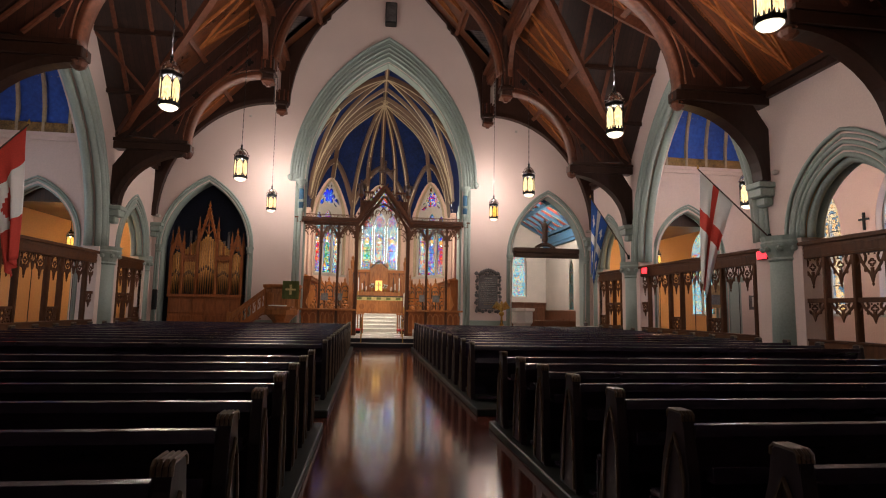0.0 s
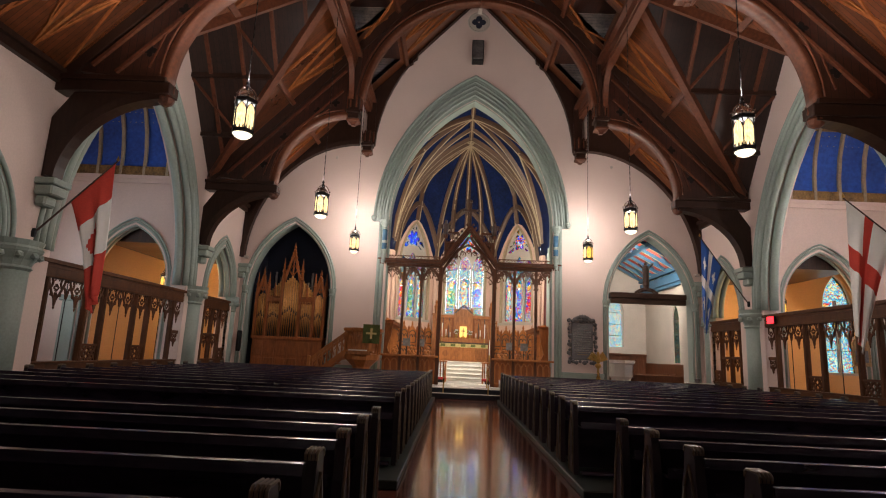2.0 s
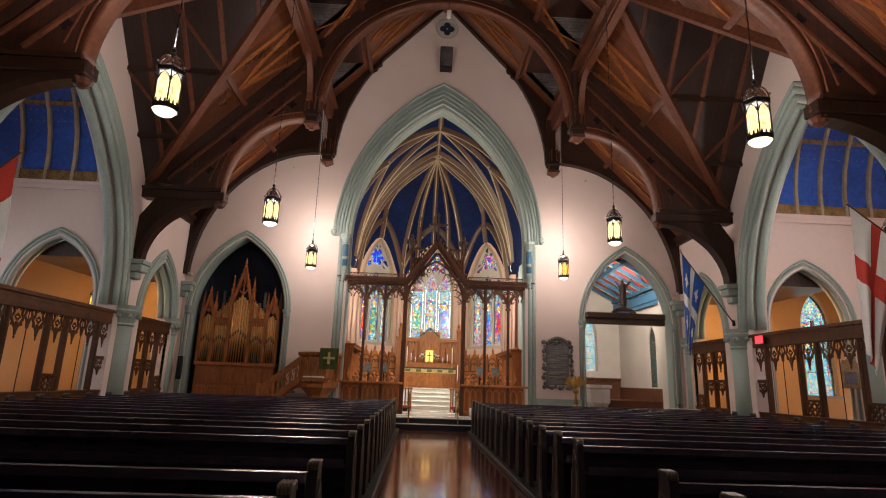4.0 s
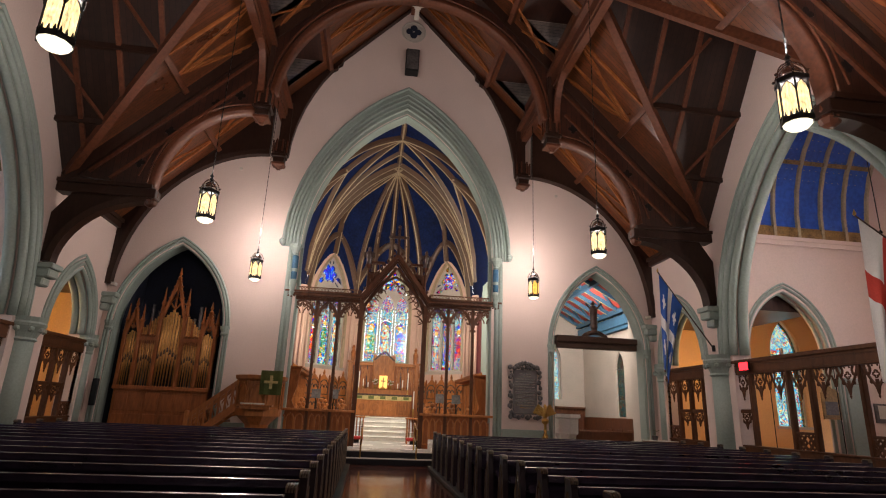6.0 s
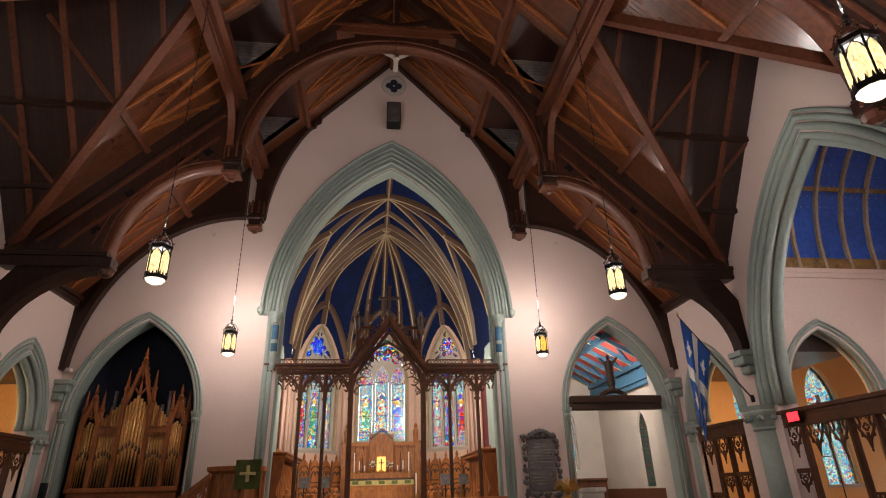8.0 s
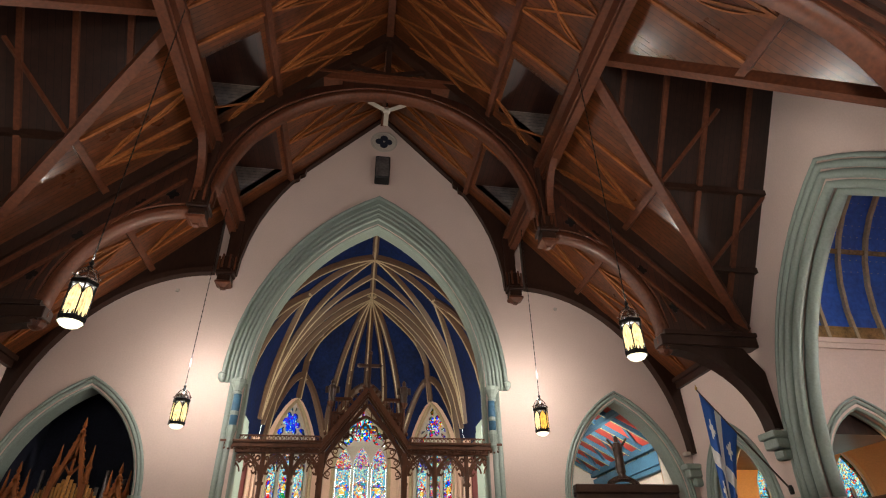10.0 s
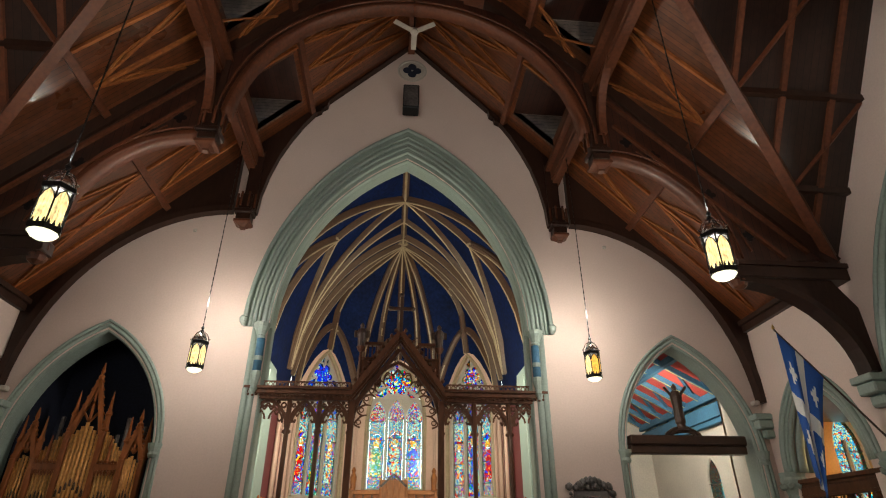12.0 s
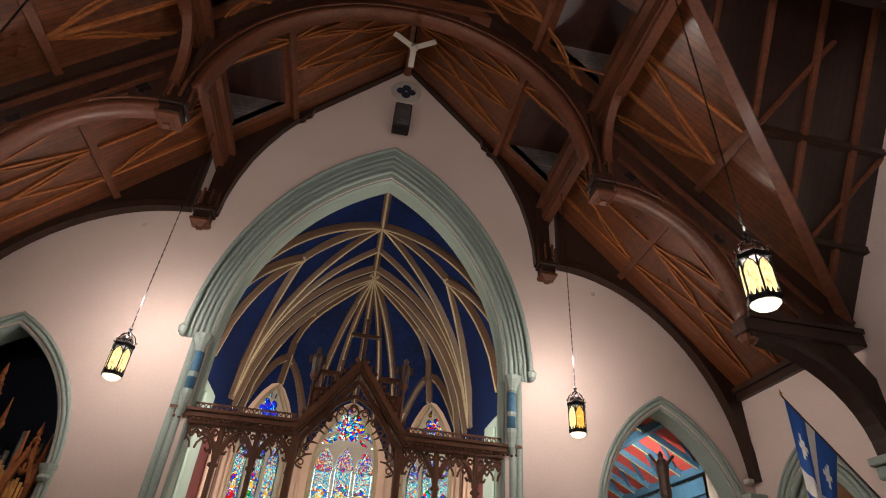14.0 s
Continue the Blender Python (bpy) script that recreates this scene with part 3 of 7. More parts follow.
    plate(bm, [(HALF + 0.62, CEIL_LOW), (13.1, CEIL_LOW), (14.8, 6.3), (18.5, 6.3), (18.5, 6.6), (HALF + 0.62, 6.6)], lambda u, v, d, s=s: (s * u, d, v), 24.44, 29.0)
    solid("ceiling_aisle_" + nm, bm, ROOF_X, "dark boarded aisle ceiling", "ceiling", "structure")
    bm = box(mesh(), s * 18.1, 24.0, 0, s * 18.5, 29.0, 6.6)
    box(bm, s * (OUT + 0.5), 23.99, 0, s * 18.5, 24.4, 6.6)
    solid("wall_chapel_end_" + nm, bm, ORANGE, "ochre plastered end wall of the side chapel", "wall", "structure")
    bm = box(mesh(), s * 13.3, 23.9, 0, s * 13.8, 23.975, 2.75, 0.02)
    box(bm, s * 13.2, 23.84, 2.75, s * 13.9, 23.975, 2.95, 0.03)
    box(bm, s * 13.2, 23.86, 0, s * 13.9, 23.975, 0.5, 0.02)
    solid("pilaster", bm, STONE, "sage green pilaster on the transept wall", "pilaster", "structure")
    bm = box(mesh(), s * HALF, WALL_Y + 0.6, 0, s * (HALF + 0.3), 29.4, 6.5)
    solid("wall_chapel_side_" + nm, bm, ORANGE, "ochre plastered wall beside the arch", "wall", "structure")

# ---------------------------------------------------------------- nave roof
xv = (RIDGE - CROSS_Z) / PITCH
DORMERS = (22.3, 25.8)
bm = mesh()
for s in (-1, 1):
    e0, e1 = CROSS_Y - edge, CROSS_Y + edge
    P = lambda x, y, up=0: (s * x, y, main_roof(x) + up)
    polys = [[(xv, BACK_Y), (HALF, BACK_Y), (HALF, e0), (xv, CROSS_Y)], [(xv, CROSS_Y), (HALF, e1), (HALF, WALL_Y + 0.3), (xv, WALL_Y + 0.3)]]
    cuts = [BACK_Y] + [y for d in DORMERS for y in (d - 0.9, d + 0.9)] + [WALL_Y + 0.3]
    for i, (a, b) in enumerate(zip(cuts, cuts[1:])):
        polys.append([(0, a), (3.2 if i % 2 else xv, a), (3.2 if i % 2 else xv, b), (0, b)])
    for poly in polys:
        lo, hi = [bm.verts.new(P(*p)) for p in poly], [bm.verts.new(P(*p, 0.25)) for p in poly]
        bm.faces.new(lo)
        bm.faces.new(hi)
        for i in range(len(poly)):
            j = (i + 1) % len(poly)
            bm.faces.new((lo[i], lo[j], hi[j], hi[i]))
solid("ceiling", bm, ROOF, "varnished reddish brown boarded nave roof", "ceiling", "structure")
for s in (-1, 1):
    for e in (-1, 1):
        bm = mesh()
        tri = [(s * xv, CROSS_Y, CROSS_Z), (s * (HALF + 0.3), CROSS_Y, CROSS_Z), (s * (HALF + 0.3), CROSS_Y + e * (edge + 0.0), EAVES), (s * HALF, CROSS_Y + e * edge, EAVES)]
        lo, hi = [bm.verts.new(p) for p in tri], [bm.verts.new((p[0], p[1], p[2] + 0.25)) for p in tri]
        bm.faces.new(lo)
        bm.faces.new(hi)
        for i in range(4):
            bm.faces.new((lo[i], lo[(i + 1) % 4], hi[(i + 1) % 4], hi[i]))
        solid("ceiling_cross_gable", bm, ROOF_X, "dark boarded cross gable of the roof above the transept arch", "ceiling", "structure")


# small roof dormers above the side purlins
for s in (-1, 1):
    for d in DORMERS:
        t = thing("dormer", "boarded roof dormer with a small bright window", "dormer", "roof dormers", "structure")
        zt, zb = main_roof(3.2), main_roof(xv)
        for e in (-1, 1):
            y = d + e * 0.9
            g = lambda u, v, k, s=s, y=y, e=e: (s * u, y + e * k, v)
            part("cheek", plate(mesh(), [(3.2, zt), (xv, zb), (4.75, zb), (4.75, zt)], g, 0.0, 0.08), CHEEK, t, "grey boarded cheek")
        part("dormer_ceiling", box(mesh(), s * 3.2, d - 0.98, zt, s * 4.95, d + 0.98, zt + 0.1), PANEL, t)
        part("dormer_floor", box(mesh(), s * xv, d - 0.98, zb - 0.1, s * 4.95, d + 0.98, zb - 0.004), PANEL, t)
        for a, b in ((d - 0.98, d - 0.4), (d + 0.4, d + 0.98)):
            part("dormer_front", box(mesh(), s * 4.76, a, zb, s * 4.9, b, zt), PANEL, t)
        part("dormer_front", box(mesh(), s * 4.76, d - 0.4, zb, s * 4.9, d + 0.4, zb + 0.16), PANEL, t)
        part("pane", box(mesh(), s * 4.84, d - 0.4, zb + 0.16, s * 4.85, d + 0.4, zt), GLASS_P, t).visible_shadow = False
        part("glazing_bar", box(mesh(), s * 4.8, d - 0.02, zb + 0.16, s * 4.84, d + 0.02, zt), OAK, t)


def roof_line(bm, s, x0, y0, x1, y1, w, h, drop=0.06):
    beam(bm, (s * x0, y0, main_roof(x0) - drop), (s * x1, y1, main_roof(x1) - drop), w, h, (s * PITCH, 0, 1))


def in_cross(x, y):
    return x > xv and CROSS_Z - CROSS_S * abs(y - CROSS_Y) > main_roof(x)


framing = thing("roof_framing", "oak rafters, purlins and scrolled braces under the roof boards", "roof framing", kind="structure")


class Piece:
    """Links each timber as a part of the roof framing."""

    def __init__(self, name, mat=RAFTER):
        self.name, self.mat = name, mat

    def line(self, *a, **k):
        b = mesh()
        roof_line(b, *a, **k)
        part(self.name, b, self.mat, framing)

    def beam(self, *a):
        part(self.name, beam(mesh(), *a), self.mat, framing)


bm, bs = Piece("purlin", OAK_LIT), Piece("rafter")
# Cross gable framing takes the darker oak tones, as if in shade.
xm, xs, xt = Piece("purlin", OAK), Piece("rafter", OAK_LIT), Piece("brace", OAK_LIT)
for s in (-1, 1):
    for x in (3.0, 6.5):
        for a, b in ((BACK_Y, CROSS_Y), (CROSS_Y, WALL_Y)):
            if x > xv:
                dy = (CROSS_Z - main_roof(x)) / CROSS_S
                a, b = (a, CROSS_Y - dy) if a < CROSS_Y - 1 else (CROSS_Y + dy, b)
            bm.line(s, x, a, x, b, 0.16, 0.2, 0.1)
    # common rafters and the scrolled diagonal braces between them
    ys = [WALL_Y - 0.9 - 0.94 * i for i in range(32)]
    for i, y in enumerate(ys):
        for x0, x1 in ((0.1, 3.0), (3.0, 4.4), (4.4, 6.5), (6.5, HALF - 0.1)):
            if in_cross(x1 - 0.2, y) or (x0 == 3.0 and any(abs(y - d) < 0.95 or abs(y - 0.47 - d) < 0.9 for d in DORMERS)):
                continue
            bs.line(s, x0, y, x1, y, 0.06, 0.09, 0.05)
            if not in_cross(x1, y - 0.94):
                flip = (i + int(x0)) % 2
                pts = []
                for k in range(2):
                    t = k
                    x = x0 + (x1 - x0) * t
                    yy = y - 0.94 * (t if flip else 1 - t)
                    pts.append((s * x, yy, main_roof(x) - 0.035))
                nrm = Vector((s * PITCH, 0, 1)).normalized()
                b = mesh()
                for p, q in zip(pts, pts[1:]):
                    beam(b, p, q, 0.055, 0.06, nrm)
                if x0 != 4.4:
                    beam(b, (pts[0][0], pts[1][1], pts[0][2]), (pts[1][0], pts[0][1], pts[1][2]), 0.04, 0.05, nrm)
                # cusped fretwork along the brace
                p, q = Vector(pts[0]), Vector(pts[1])
                across = (q - p).normalized().cross(nrm)
                for f0, f1, e in ((0.12, 0.5, 1), (0.5, 0.88, -1)):
                    arc = [p.lerp(q, f0 + (f1 - f0) * k / 6) + across * e * 0.1 * math.sin(math.pi * k / 6) ** 0.7 - nrm * 0.01 for k in range(7)]
                    for c0, c1 in zip(arc, arc[1:]):
                        beam(b, c0, c1, 0.03, 0.04, nrm)
                part("brace", b, RAFTER, framing)
    for e in (-1, 1):
        # valley timbers and cross gable framing
        bm.beam((s * xv, CROSS_Y, CROSS_Z - 0.12), (s * (HALF - 0.05), CROSS_Y + e * edge, EAVES - 0.02), 0.2, 0.24)
        for k in range(1, 5):
            x = xv + (HALF - xv) * k / 4.6
            t = (x - xv) / (HALF - xv)
            xs.beam((s * x, CROSS_Y, CROSS_Z - 0.06), (s * x, CROSS_Y + e * edge * t, CROSS_Z - CROSS_S * edge * t - 0.06), 0.08, 0.12, (1, 0, 0))
        for t in (0.45, 0.75):
            x = xv + (HALF - xv) * t
            xm.beam((s * x, CROSS_Y + e * edge * t, CROSS_Z - CROSS_S * edge * t - 0.06), (s * HALF, CROSS_Y + e * edge * t, CROSS_Z - CROSS_S * edge * t - 0.06), 0.12, 0.14)
            xt.beam((s * x, CROSS_Y + e * edge * t, CROSS_Z - CROSS_S * edge * t - 0.05), (s * (x + 1.3), CROSS_Y + e * edge * (t - 0.3), CROSS_Z - CROSS_S * edge * (t - 0.3) - 0.05), 0.07, 0.08)
    xm.beam((s * xv, CROSS_Y, CROSS_Z - 0.1), (s * HALF, CROSS_Y, CROSS_Z - 0.1), 0.2, 0.22)
bm.beam((0, BACK_Y, RIDGE - 0.15), (0, WALL_Y, RIDGE - 0.15), 0.22, 0.3)
# deep moulded side purlins carried by the truss posts
for s in (-1, 1):
    t = thing("side_purlin", "deep moulded oak purlin with a panelled frieze above it", "beam", "side purlins", "structure")
    for a, b in ((BACK_Y, WALL_Y),):
        part("moulded_beam", box(box(box(mesh(), s * 4.32, a, 11.55, s * 4.62, b, 11.85), s * 4.16, a, 11.85, s * 4.7, b, 11.97), s * 4.36, a, 11.43, s * 4.58, b, 11.55), OAK_LIT, t)
        part("frieze", box(mesh(), s * 4.46, a, 11.97, s * 4.6, b, 12.3), DARKWOOD, t)


# ---------------------------------------------------------------- trusses
def pt(c, r0, r1, a0, a1, n):
    return [(c[0] + r0 * math.cos(radians(a0 + (a1 - a0) * i / n)), c[1] + r1 * math.sin(radians(a0 + (a1 - a0) * i / n))) for i in range(n + 1)]


def pendant(s, parent, x=4.33, z=9.4):
    bm = box(mesh(), s * (x - 0.17), -0.17, z + 0.42, s * (x + 0.17), 0.17, z + 0.95, 0.02)
    box(bm, s * (x - 0.25), -0.25, z + 0.3, s * (x + 0.25), 0.25, z + 0.42, 0.02)
    box(bm, s * (x - 0.19), -0.19, z + 0.12, s * (x + 0.19), 0.19, z + 0.3, 0.02)
    part("pendant", bm, OAK, parent)
    bm = lathe(mesh(), (s * x, 0, z), [(0.1, -0.08), (0.2, -0.02), (0.31, 0.02), (0.31, 0.08), (0.24, 0.12)], 4, math.pi / 4)
    box(bm, s * (x - 0.07), -0.07, z - 0.12, s * (x + 0.07), 0.07, z - 0.07, 0.01)
    foot = part("pendant_foot", bm, OAK_LIT, parent, "carved pendant foot with a rosette")
    for i in range(4):
        a = math.pi / 2 * i
        for k in (-1, 1):
            c = Vector((s * x + 0.24 * math.cos(a) - 0.1 * k * math.sin(a), 0.24 * math.sin(a) + 0.1 * k * math.cos(a), z + 0.5))
            part("pendant_shaft", beam(mesh(), c, c + Vector((0, 0, 0.45)), 0.05, 0.05), OAK_LIT, parent)


# hollow and roll section of the arched ribs
RIB_SECTION = [(-0.12, -0.16), (-0.07, -0.185), (-0.02, -0.17), (0.03, -0.13), (0.07, -0.13), (0.1, -0.09), (0.1, 0.09), (0.07, 0.13), (0.03, 0.13), (-0.02, 0.17), (-0.07, 0.185), (-0.12, 0.16)]


def truss(y):
    t = thing("roof_truss", "dark oak arched hammerbeam truss with carved pendants and lit mouldings", "roof truss", "nave roof trusses")
    f = lambda u, v, d: (u, d, v)
    for s in (-1, 1):
        g = lambda u, v, d, s=s: (s * u, d, v)
        # upper arch from the pendant to the crown
        up = pt((0, 10.0), 4.12, 4.25, 4, 90, 30)
        part("upper_rib", sweep(mesh(), [g(u, v, 0) for u, v in up], RIB_SECTION if s > 0 else [(-o, d) for o, d in RIB_SECTION][::-1], (0, 1, 0)), OAK_LIT, t, smooth=True)
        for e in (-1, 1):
            part("rib_fillet", sweep(mesh(), [g(u * 1.035 + 0.01, v * 1.0 + 0.13, e * 0.12) for u, v in up], round_profile(0.035, 6), (0, 1, 0)), OAK_LIT, t, smooth=True)
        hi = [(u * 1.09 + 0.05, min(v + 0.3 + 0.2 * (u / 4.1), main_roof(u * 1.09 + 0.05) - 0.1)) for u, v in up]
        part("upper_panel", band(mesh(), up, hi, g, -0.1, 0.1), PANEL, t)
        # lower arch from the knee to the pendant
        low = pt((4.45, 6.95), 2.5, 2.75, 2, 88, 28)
        part("lower_rib", sweep(mesh(), [g(u, v, 0) for u, v in low], RIB_SECTION if s > 0 else [(-o, d) for o, d in RIB_SECTION][::-1], (0, 1, 0)), OAK_LIT, t, smooth=True)
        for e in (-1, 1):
            part("rib_fillet", sweep(mesh(), [g(u + 0.1, v + 0.12, e * 0.12) for u, v in low], round_profile(0.03, 6), (0, 1, 0)), OAK_LIT, t, smooth=True)
        n = len(low)
        roofp = [(HALF - 0.1 - (HALF - 0.1 - 4.4) * i / (n - 1), main_roof(HALF - 0.1 - (HALF - 0.1 - 4.4) * i / (n - 1)) - 0.05) for i in range(n)]
        part("lower_panel", band(mesh(), low, roofp, g, -0.09, 0.09), PANEL, t, "boarded spandrel panel")
        # battens, and black plates in place of the shade in cut quatrefoils
        bm = mesh()
        for k, (a, b) in enumerate((((8.55, 7.35), (4.7, 11.3)), ((8.0, 7.2), (4.75, 10.55)))):
            for e in (-1, 1):
                beam(bm, (s * a[0], e * 0.11, a[1]), (s * b[0], e * 0.11, b[1]), 0.07, 0.11, (0, 1, 0))
        for a, b in (((7.3, 7.35), (7.0, 8.3)), ((6.75, 8.35), (6.3, 8.9)), ((6.0, 9.2), (5.2, 9.85))):
            for e in (-1, 1):
                beam(bm, (s * a[0], e * 0.1, a[1]), (s * b[0], e * 0.1, b[1]), 0.03, 0.05, (0, 1, 0))
        part("batten", bm, OAK_LIT, t)
        for cx, cz in ((5.6, 9.75), (6.7, 8.75), (7.35, 7.75), (5.0, 10.1)):
            for e in (-1, 1):
                foil = [(0.085 + 0.07 * abs(math.cos(2 * b)), b) for b in [j * math.pi / 12 for j in range(24)]]
                part("quatrefoil", plate(mesh(), [(cx + r * math.cos(b), cz + r * math.sin(b)) for r, b in foil], g, e * 0.091, e * 0.1), BLACK, t, "black quatrefoil plate standing for a pierced hole")
        # hammerbeam, wall bracket, knee boss
        part("hammerbeam", box(box(mesh(), s * 6.75, -0.2, 6.72, s * (HALF - 0.01), 0.2, 6.98, 0.02), s * 6.85, -0.24, 6.98, s * (HALF - 0.01), 0.24, 7.08), OAK, t)
        br = pt((6.75, 4.75), 2.3, 1.95, 2, 88, 12)
        wallp = [(HALF - 0.01, 4.75 + 2.0 * i / 12) if i < 7 else (HALF - 0.01 - (HALF - 6.9) * (i - 6) / 6, 6.72) for i in range(13)]
        wallp = [(max(u, low_u + 0.02), max(v, low_v + 0.01)) for (u, v), (low_u, low_v) in zip(wallp, br)]
        part("bracket_panel", band(mesh(), br, wallp, g, -0.11, 0.11), OAK, t)
        part("bracket_rib", sweep(mesh(), [g(u, v, 0) for u, v in br], [(-0.08, -0.18), (0.08, -0.15), (0.08, 0.15), (-0.08, 0.18)], (0, 1, 0)), OAK, t)
        bm = lathe(mesh(), (s * 6.9, 0, 6.62), [(0.05, -0.12), (0.14, -0.06), (0.19, 0.04), (0.13, 0.12), (0.17, 0.2), (0.15, 0.34)], 8)
        part("knee_boss", bm, OAK_LIT, t, "carved leaf boss at the beam end")
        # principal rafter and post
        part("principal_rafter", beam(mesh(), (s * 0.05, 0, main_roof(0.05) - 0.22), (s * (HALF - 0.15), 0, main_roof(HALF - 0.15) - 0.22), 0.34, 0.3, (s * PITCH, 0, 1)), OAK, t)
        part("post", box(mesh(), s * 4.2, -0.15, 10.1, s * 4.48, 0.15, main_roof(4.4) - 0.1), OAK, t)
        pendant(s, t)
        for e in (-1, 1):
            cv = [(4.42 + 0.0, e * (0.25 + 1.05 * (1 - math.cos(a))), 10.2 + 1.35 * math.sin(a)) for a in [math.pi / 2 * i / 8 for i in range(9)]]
            part("curved_brace", sweep(mesh(), [(s * x, yy, z) for x, yy, z in cv], [(-0.07, -0.09), (0.07, -0.09), (0.07, 0.09), (-0.07, 0.09)], (s, 0, 0)), OAK_LIT, t)
    part("collar", box(box(mesh(), -2.75, -0.16, 14.6, 2.75, 0.16, 14.82), -2.75, -0.2, 14.82, 2.75, 0.2, 14.92), OAK_LIT, t)
    part("crown_panel", plate(mesh(), [(-1.3, 14.2), (1.3, 14.2), (1.3, 14.6), (-1.3, 14.6)], f, -0.08, 0.08), PANEL, t)
    bm = mesh()
    beam(bm, (0, 0, 14.9), (0, 0, RIDGE - 0.3), 0.16, 0.16, (0, 1, 0))
    for s in (-1, 1):
        beam(bm, (0, 0, 15.1), (s * 1.2, 0, main_roof(1.2) - 0.3), 0.12, 0.12, (0, 1, 0))
    part("king_post", bm, OAK, t)
    t.location = (0, y, 0)
    return t


first = truss(TRUSS_Y[0])
for y in TRUSS_Y[1:]:
    copy_thing(first, pose(0, y, 0))

# half truss against the east wall
t = thing("wall_truss", "dark oak half truss lying against the east wall", "roof truss", "nave roof trusses", at=(0, WALL_Y - 0.16, 0))
for s in (-1, 1):
    g = lambda u, v, d, s=s: (s * u, d, v)
    low = pt((4.6, 4.95), 4.6, 5.15, 1, 88, 18)
    roofp = [(HALF - 0.02 - (HALF - 0.02 - 4.5) * i / 18, max(main_roof(HALF - 0.02 - (HALF - 0.02 - 4.5) * i / 18) - 0.05, 7.0)) for i in range(19)]
    for i in range(5):
        roofp[i] = (HALF - 0.005, 5.0 + 0.5 * i + 0.05)
    roofp = [(max(u, a + 0.03), max(v, b)) for (u, v), (a, b) in zip(roofp, low)]
    part("lower_panel", band(mesh(), low, roofp, g, -0.08, 0.15), OAK, t)
    part("lower_rib", sweep(mesh(), [g(u, v, 0) for u, v in low], [(-0.07, -0.14), (0.1, -0.12), (0.1, 0.12), (-0.07, 0.14)], (0, 1, 0)), OAK, t)
    up = [(4.12, 10.0), (4.08, 10.6), (3.95, 11.3), (3.75, 12.0), (3.5, 12.6), (3.2, 13.2), (2.85, 13.75), (2.72, 13.78), (2.7, 13.95), (2.55, 14.0), (2.52, 14.2), (1.5, 15.3), (0.06, 16.85)]
    hi = [(4.5, main_roof(4.5) - 0.04)] * 2 + [(min(4.5, u + 0.62), main_roof(min(4.5, u + 0.62)) - 0.03) for u, v in up[2:-2]] + [(1.62, main_roof(1.62) - 0.02), (0.1, main_roof(0.1) - 0.02)]
    hi[0] = (4.5, 10.0)
    part("upper_panel", band(mesh(), up, hi, g, -0.06, 0.14), OAK, t)
    part("post", box(mesh(), s * 4.15, -0.12, 10.0, s * 4.5, 0.15, 12.1), OAK, t)
    pendant(s, t, 4.42, 9.6)

# wall corbels
for s in (-1, 1):
    for y in TRUSS_Y + (WALL_Y - 0.2,):
        bm = mesh()
        w = 0.27 if y < 27 else 0.16
        x1 = HALF - 0.002
        box(bm, s * (x1 - 0.44), y - w, 4.62, s * x1, y + w, 4.76, 0.02)
        box(bm, s * (x1 - 0.38), y - w * 0.85, 4.4, s * x1, y + w * 0.85, 4.62, 0.03)
        box(bm, s * (x1 - 0.24), y - w * 0.65, 4.18, s * x1, y + w * 0.65, 4.4, 0.04)
        solid("corbel", bm, STONE, "sage green carved stone corbel under the roof truss", "corbel", group="wall corbels")

# arcade columns
for s in (-1, 1):
    for y in (27.15, 23.75, 16.05, 12.25, 8.45, 4.65, 0.85):
        t = thing("column", "sage green round column with a carved leaf capital", "column", "arcade columns", at=(s * (HALF + 0.1), y, 0))
        r = 0.36 if y < 27 else 0.2
        part("shaft", lathe(mesh(), (0, 0, 0), [(r, 0.5), (r * 0.97, 1.6), (r * 0.95, 2.8)], 20), STONE, t, smooth=True)
        part("capital", lathe(mesh(), (0, 0, 0), [(r * 0.95, 2.78), (r * 1.1, 2.83), (r, 2.88), (r * 1.15, 3.0), (r * 1.45, 3.16), (r * 1.5, 3.22), (r * 1.4, 3.27), (r * 1.5, 3.38)], 16), STONE, t, "carved leaf capital")
        bm = mesh()
        for i in range(10):
            a = 2 * math.pi * i / 10
            bmesh.ops.create_icosphere(bm, subdivisions=1, radius=0.085, matrix=Matrix.Translation((r * 1.32 * math.cos(a), r * 1.32 * math.sin(a), 3.08)))
        part("leaf", bm, STONE, t)
        part("base", lathe(mesh(), (0, 0, 0), [(r * 1.5, 0), (r * 1.5, 0.25), (r * 1.3, 0.3), (r * 1.4, 0.38), (r * 1.1, 0.45), (r, 0.5)], 16), STONE, t)

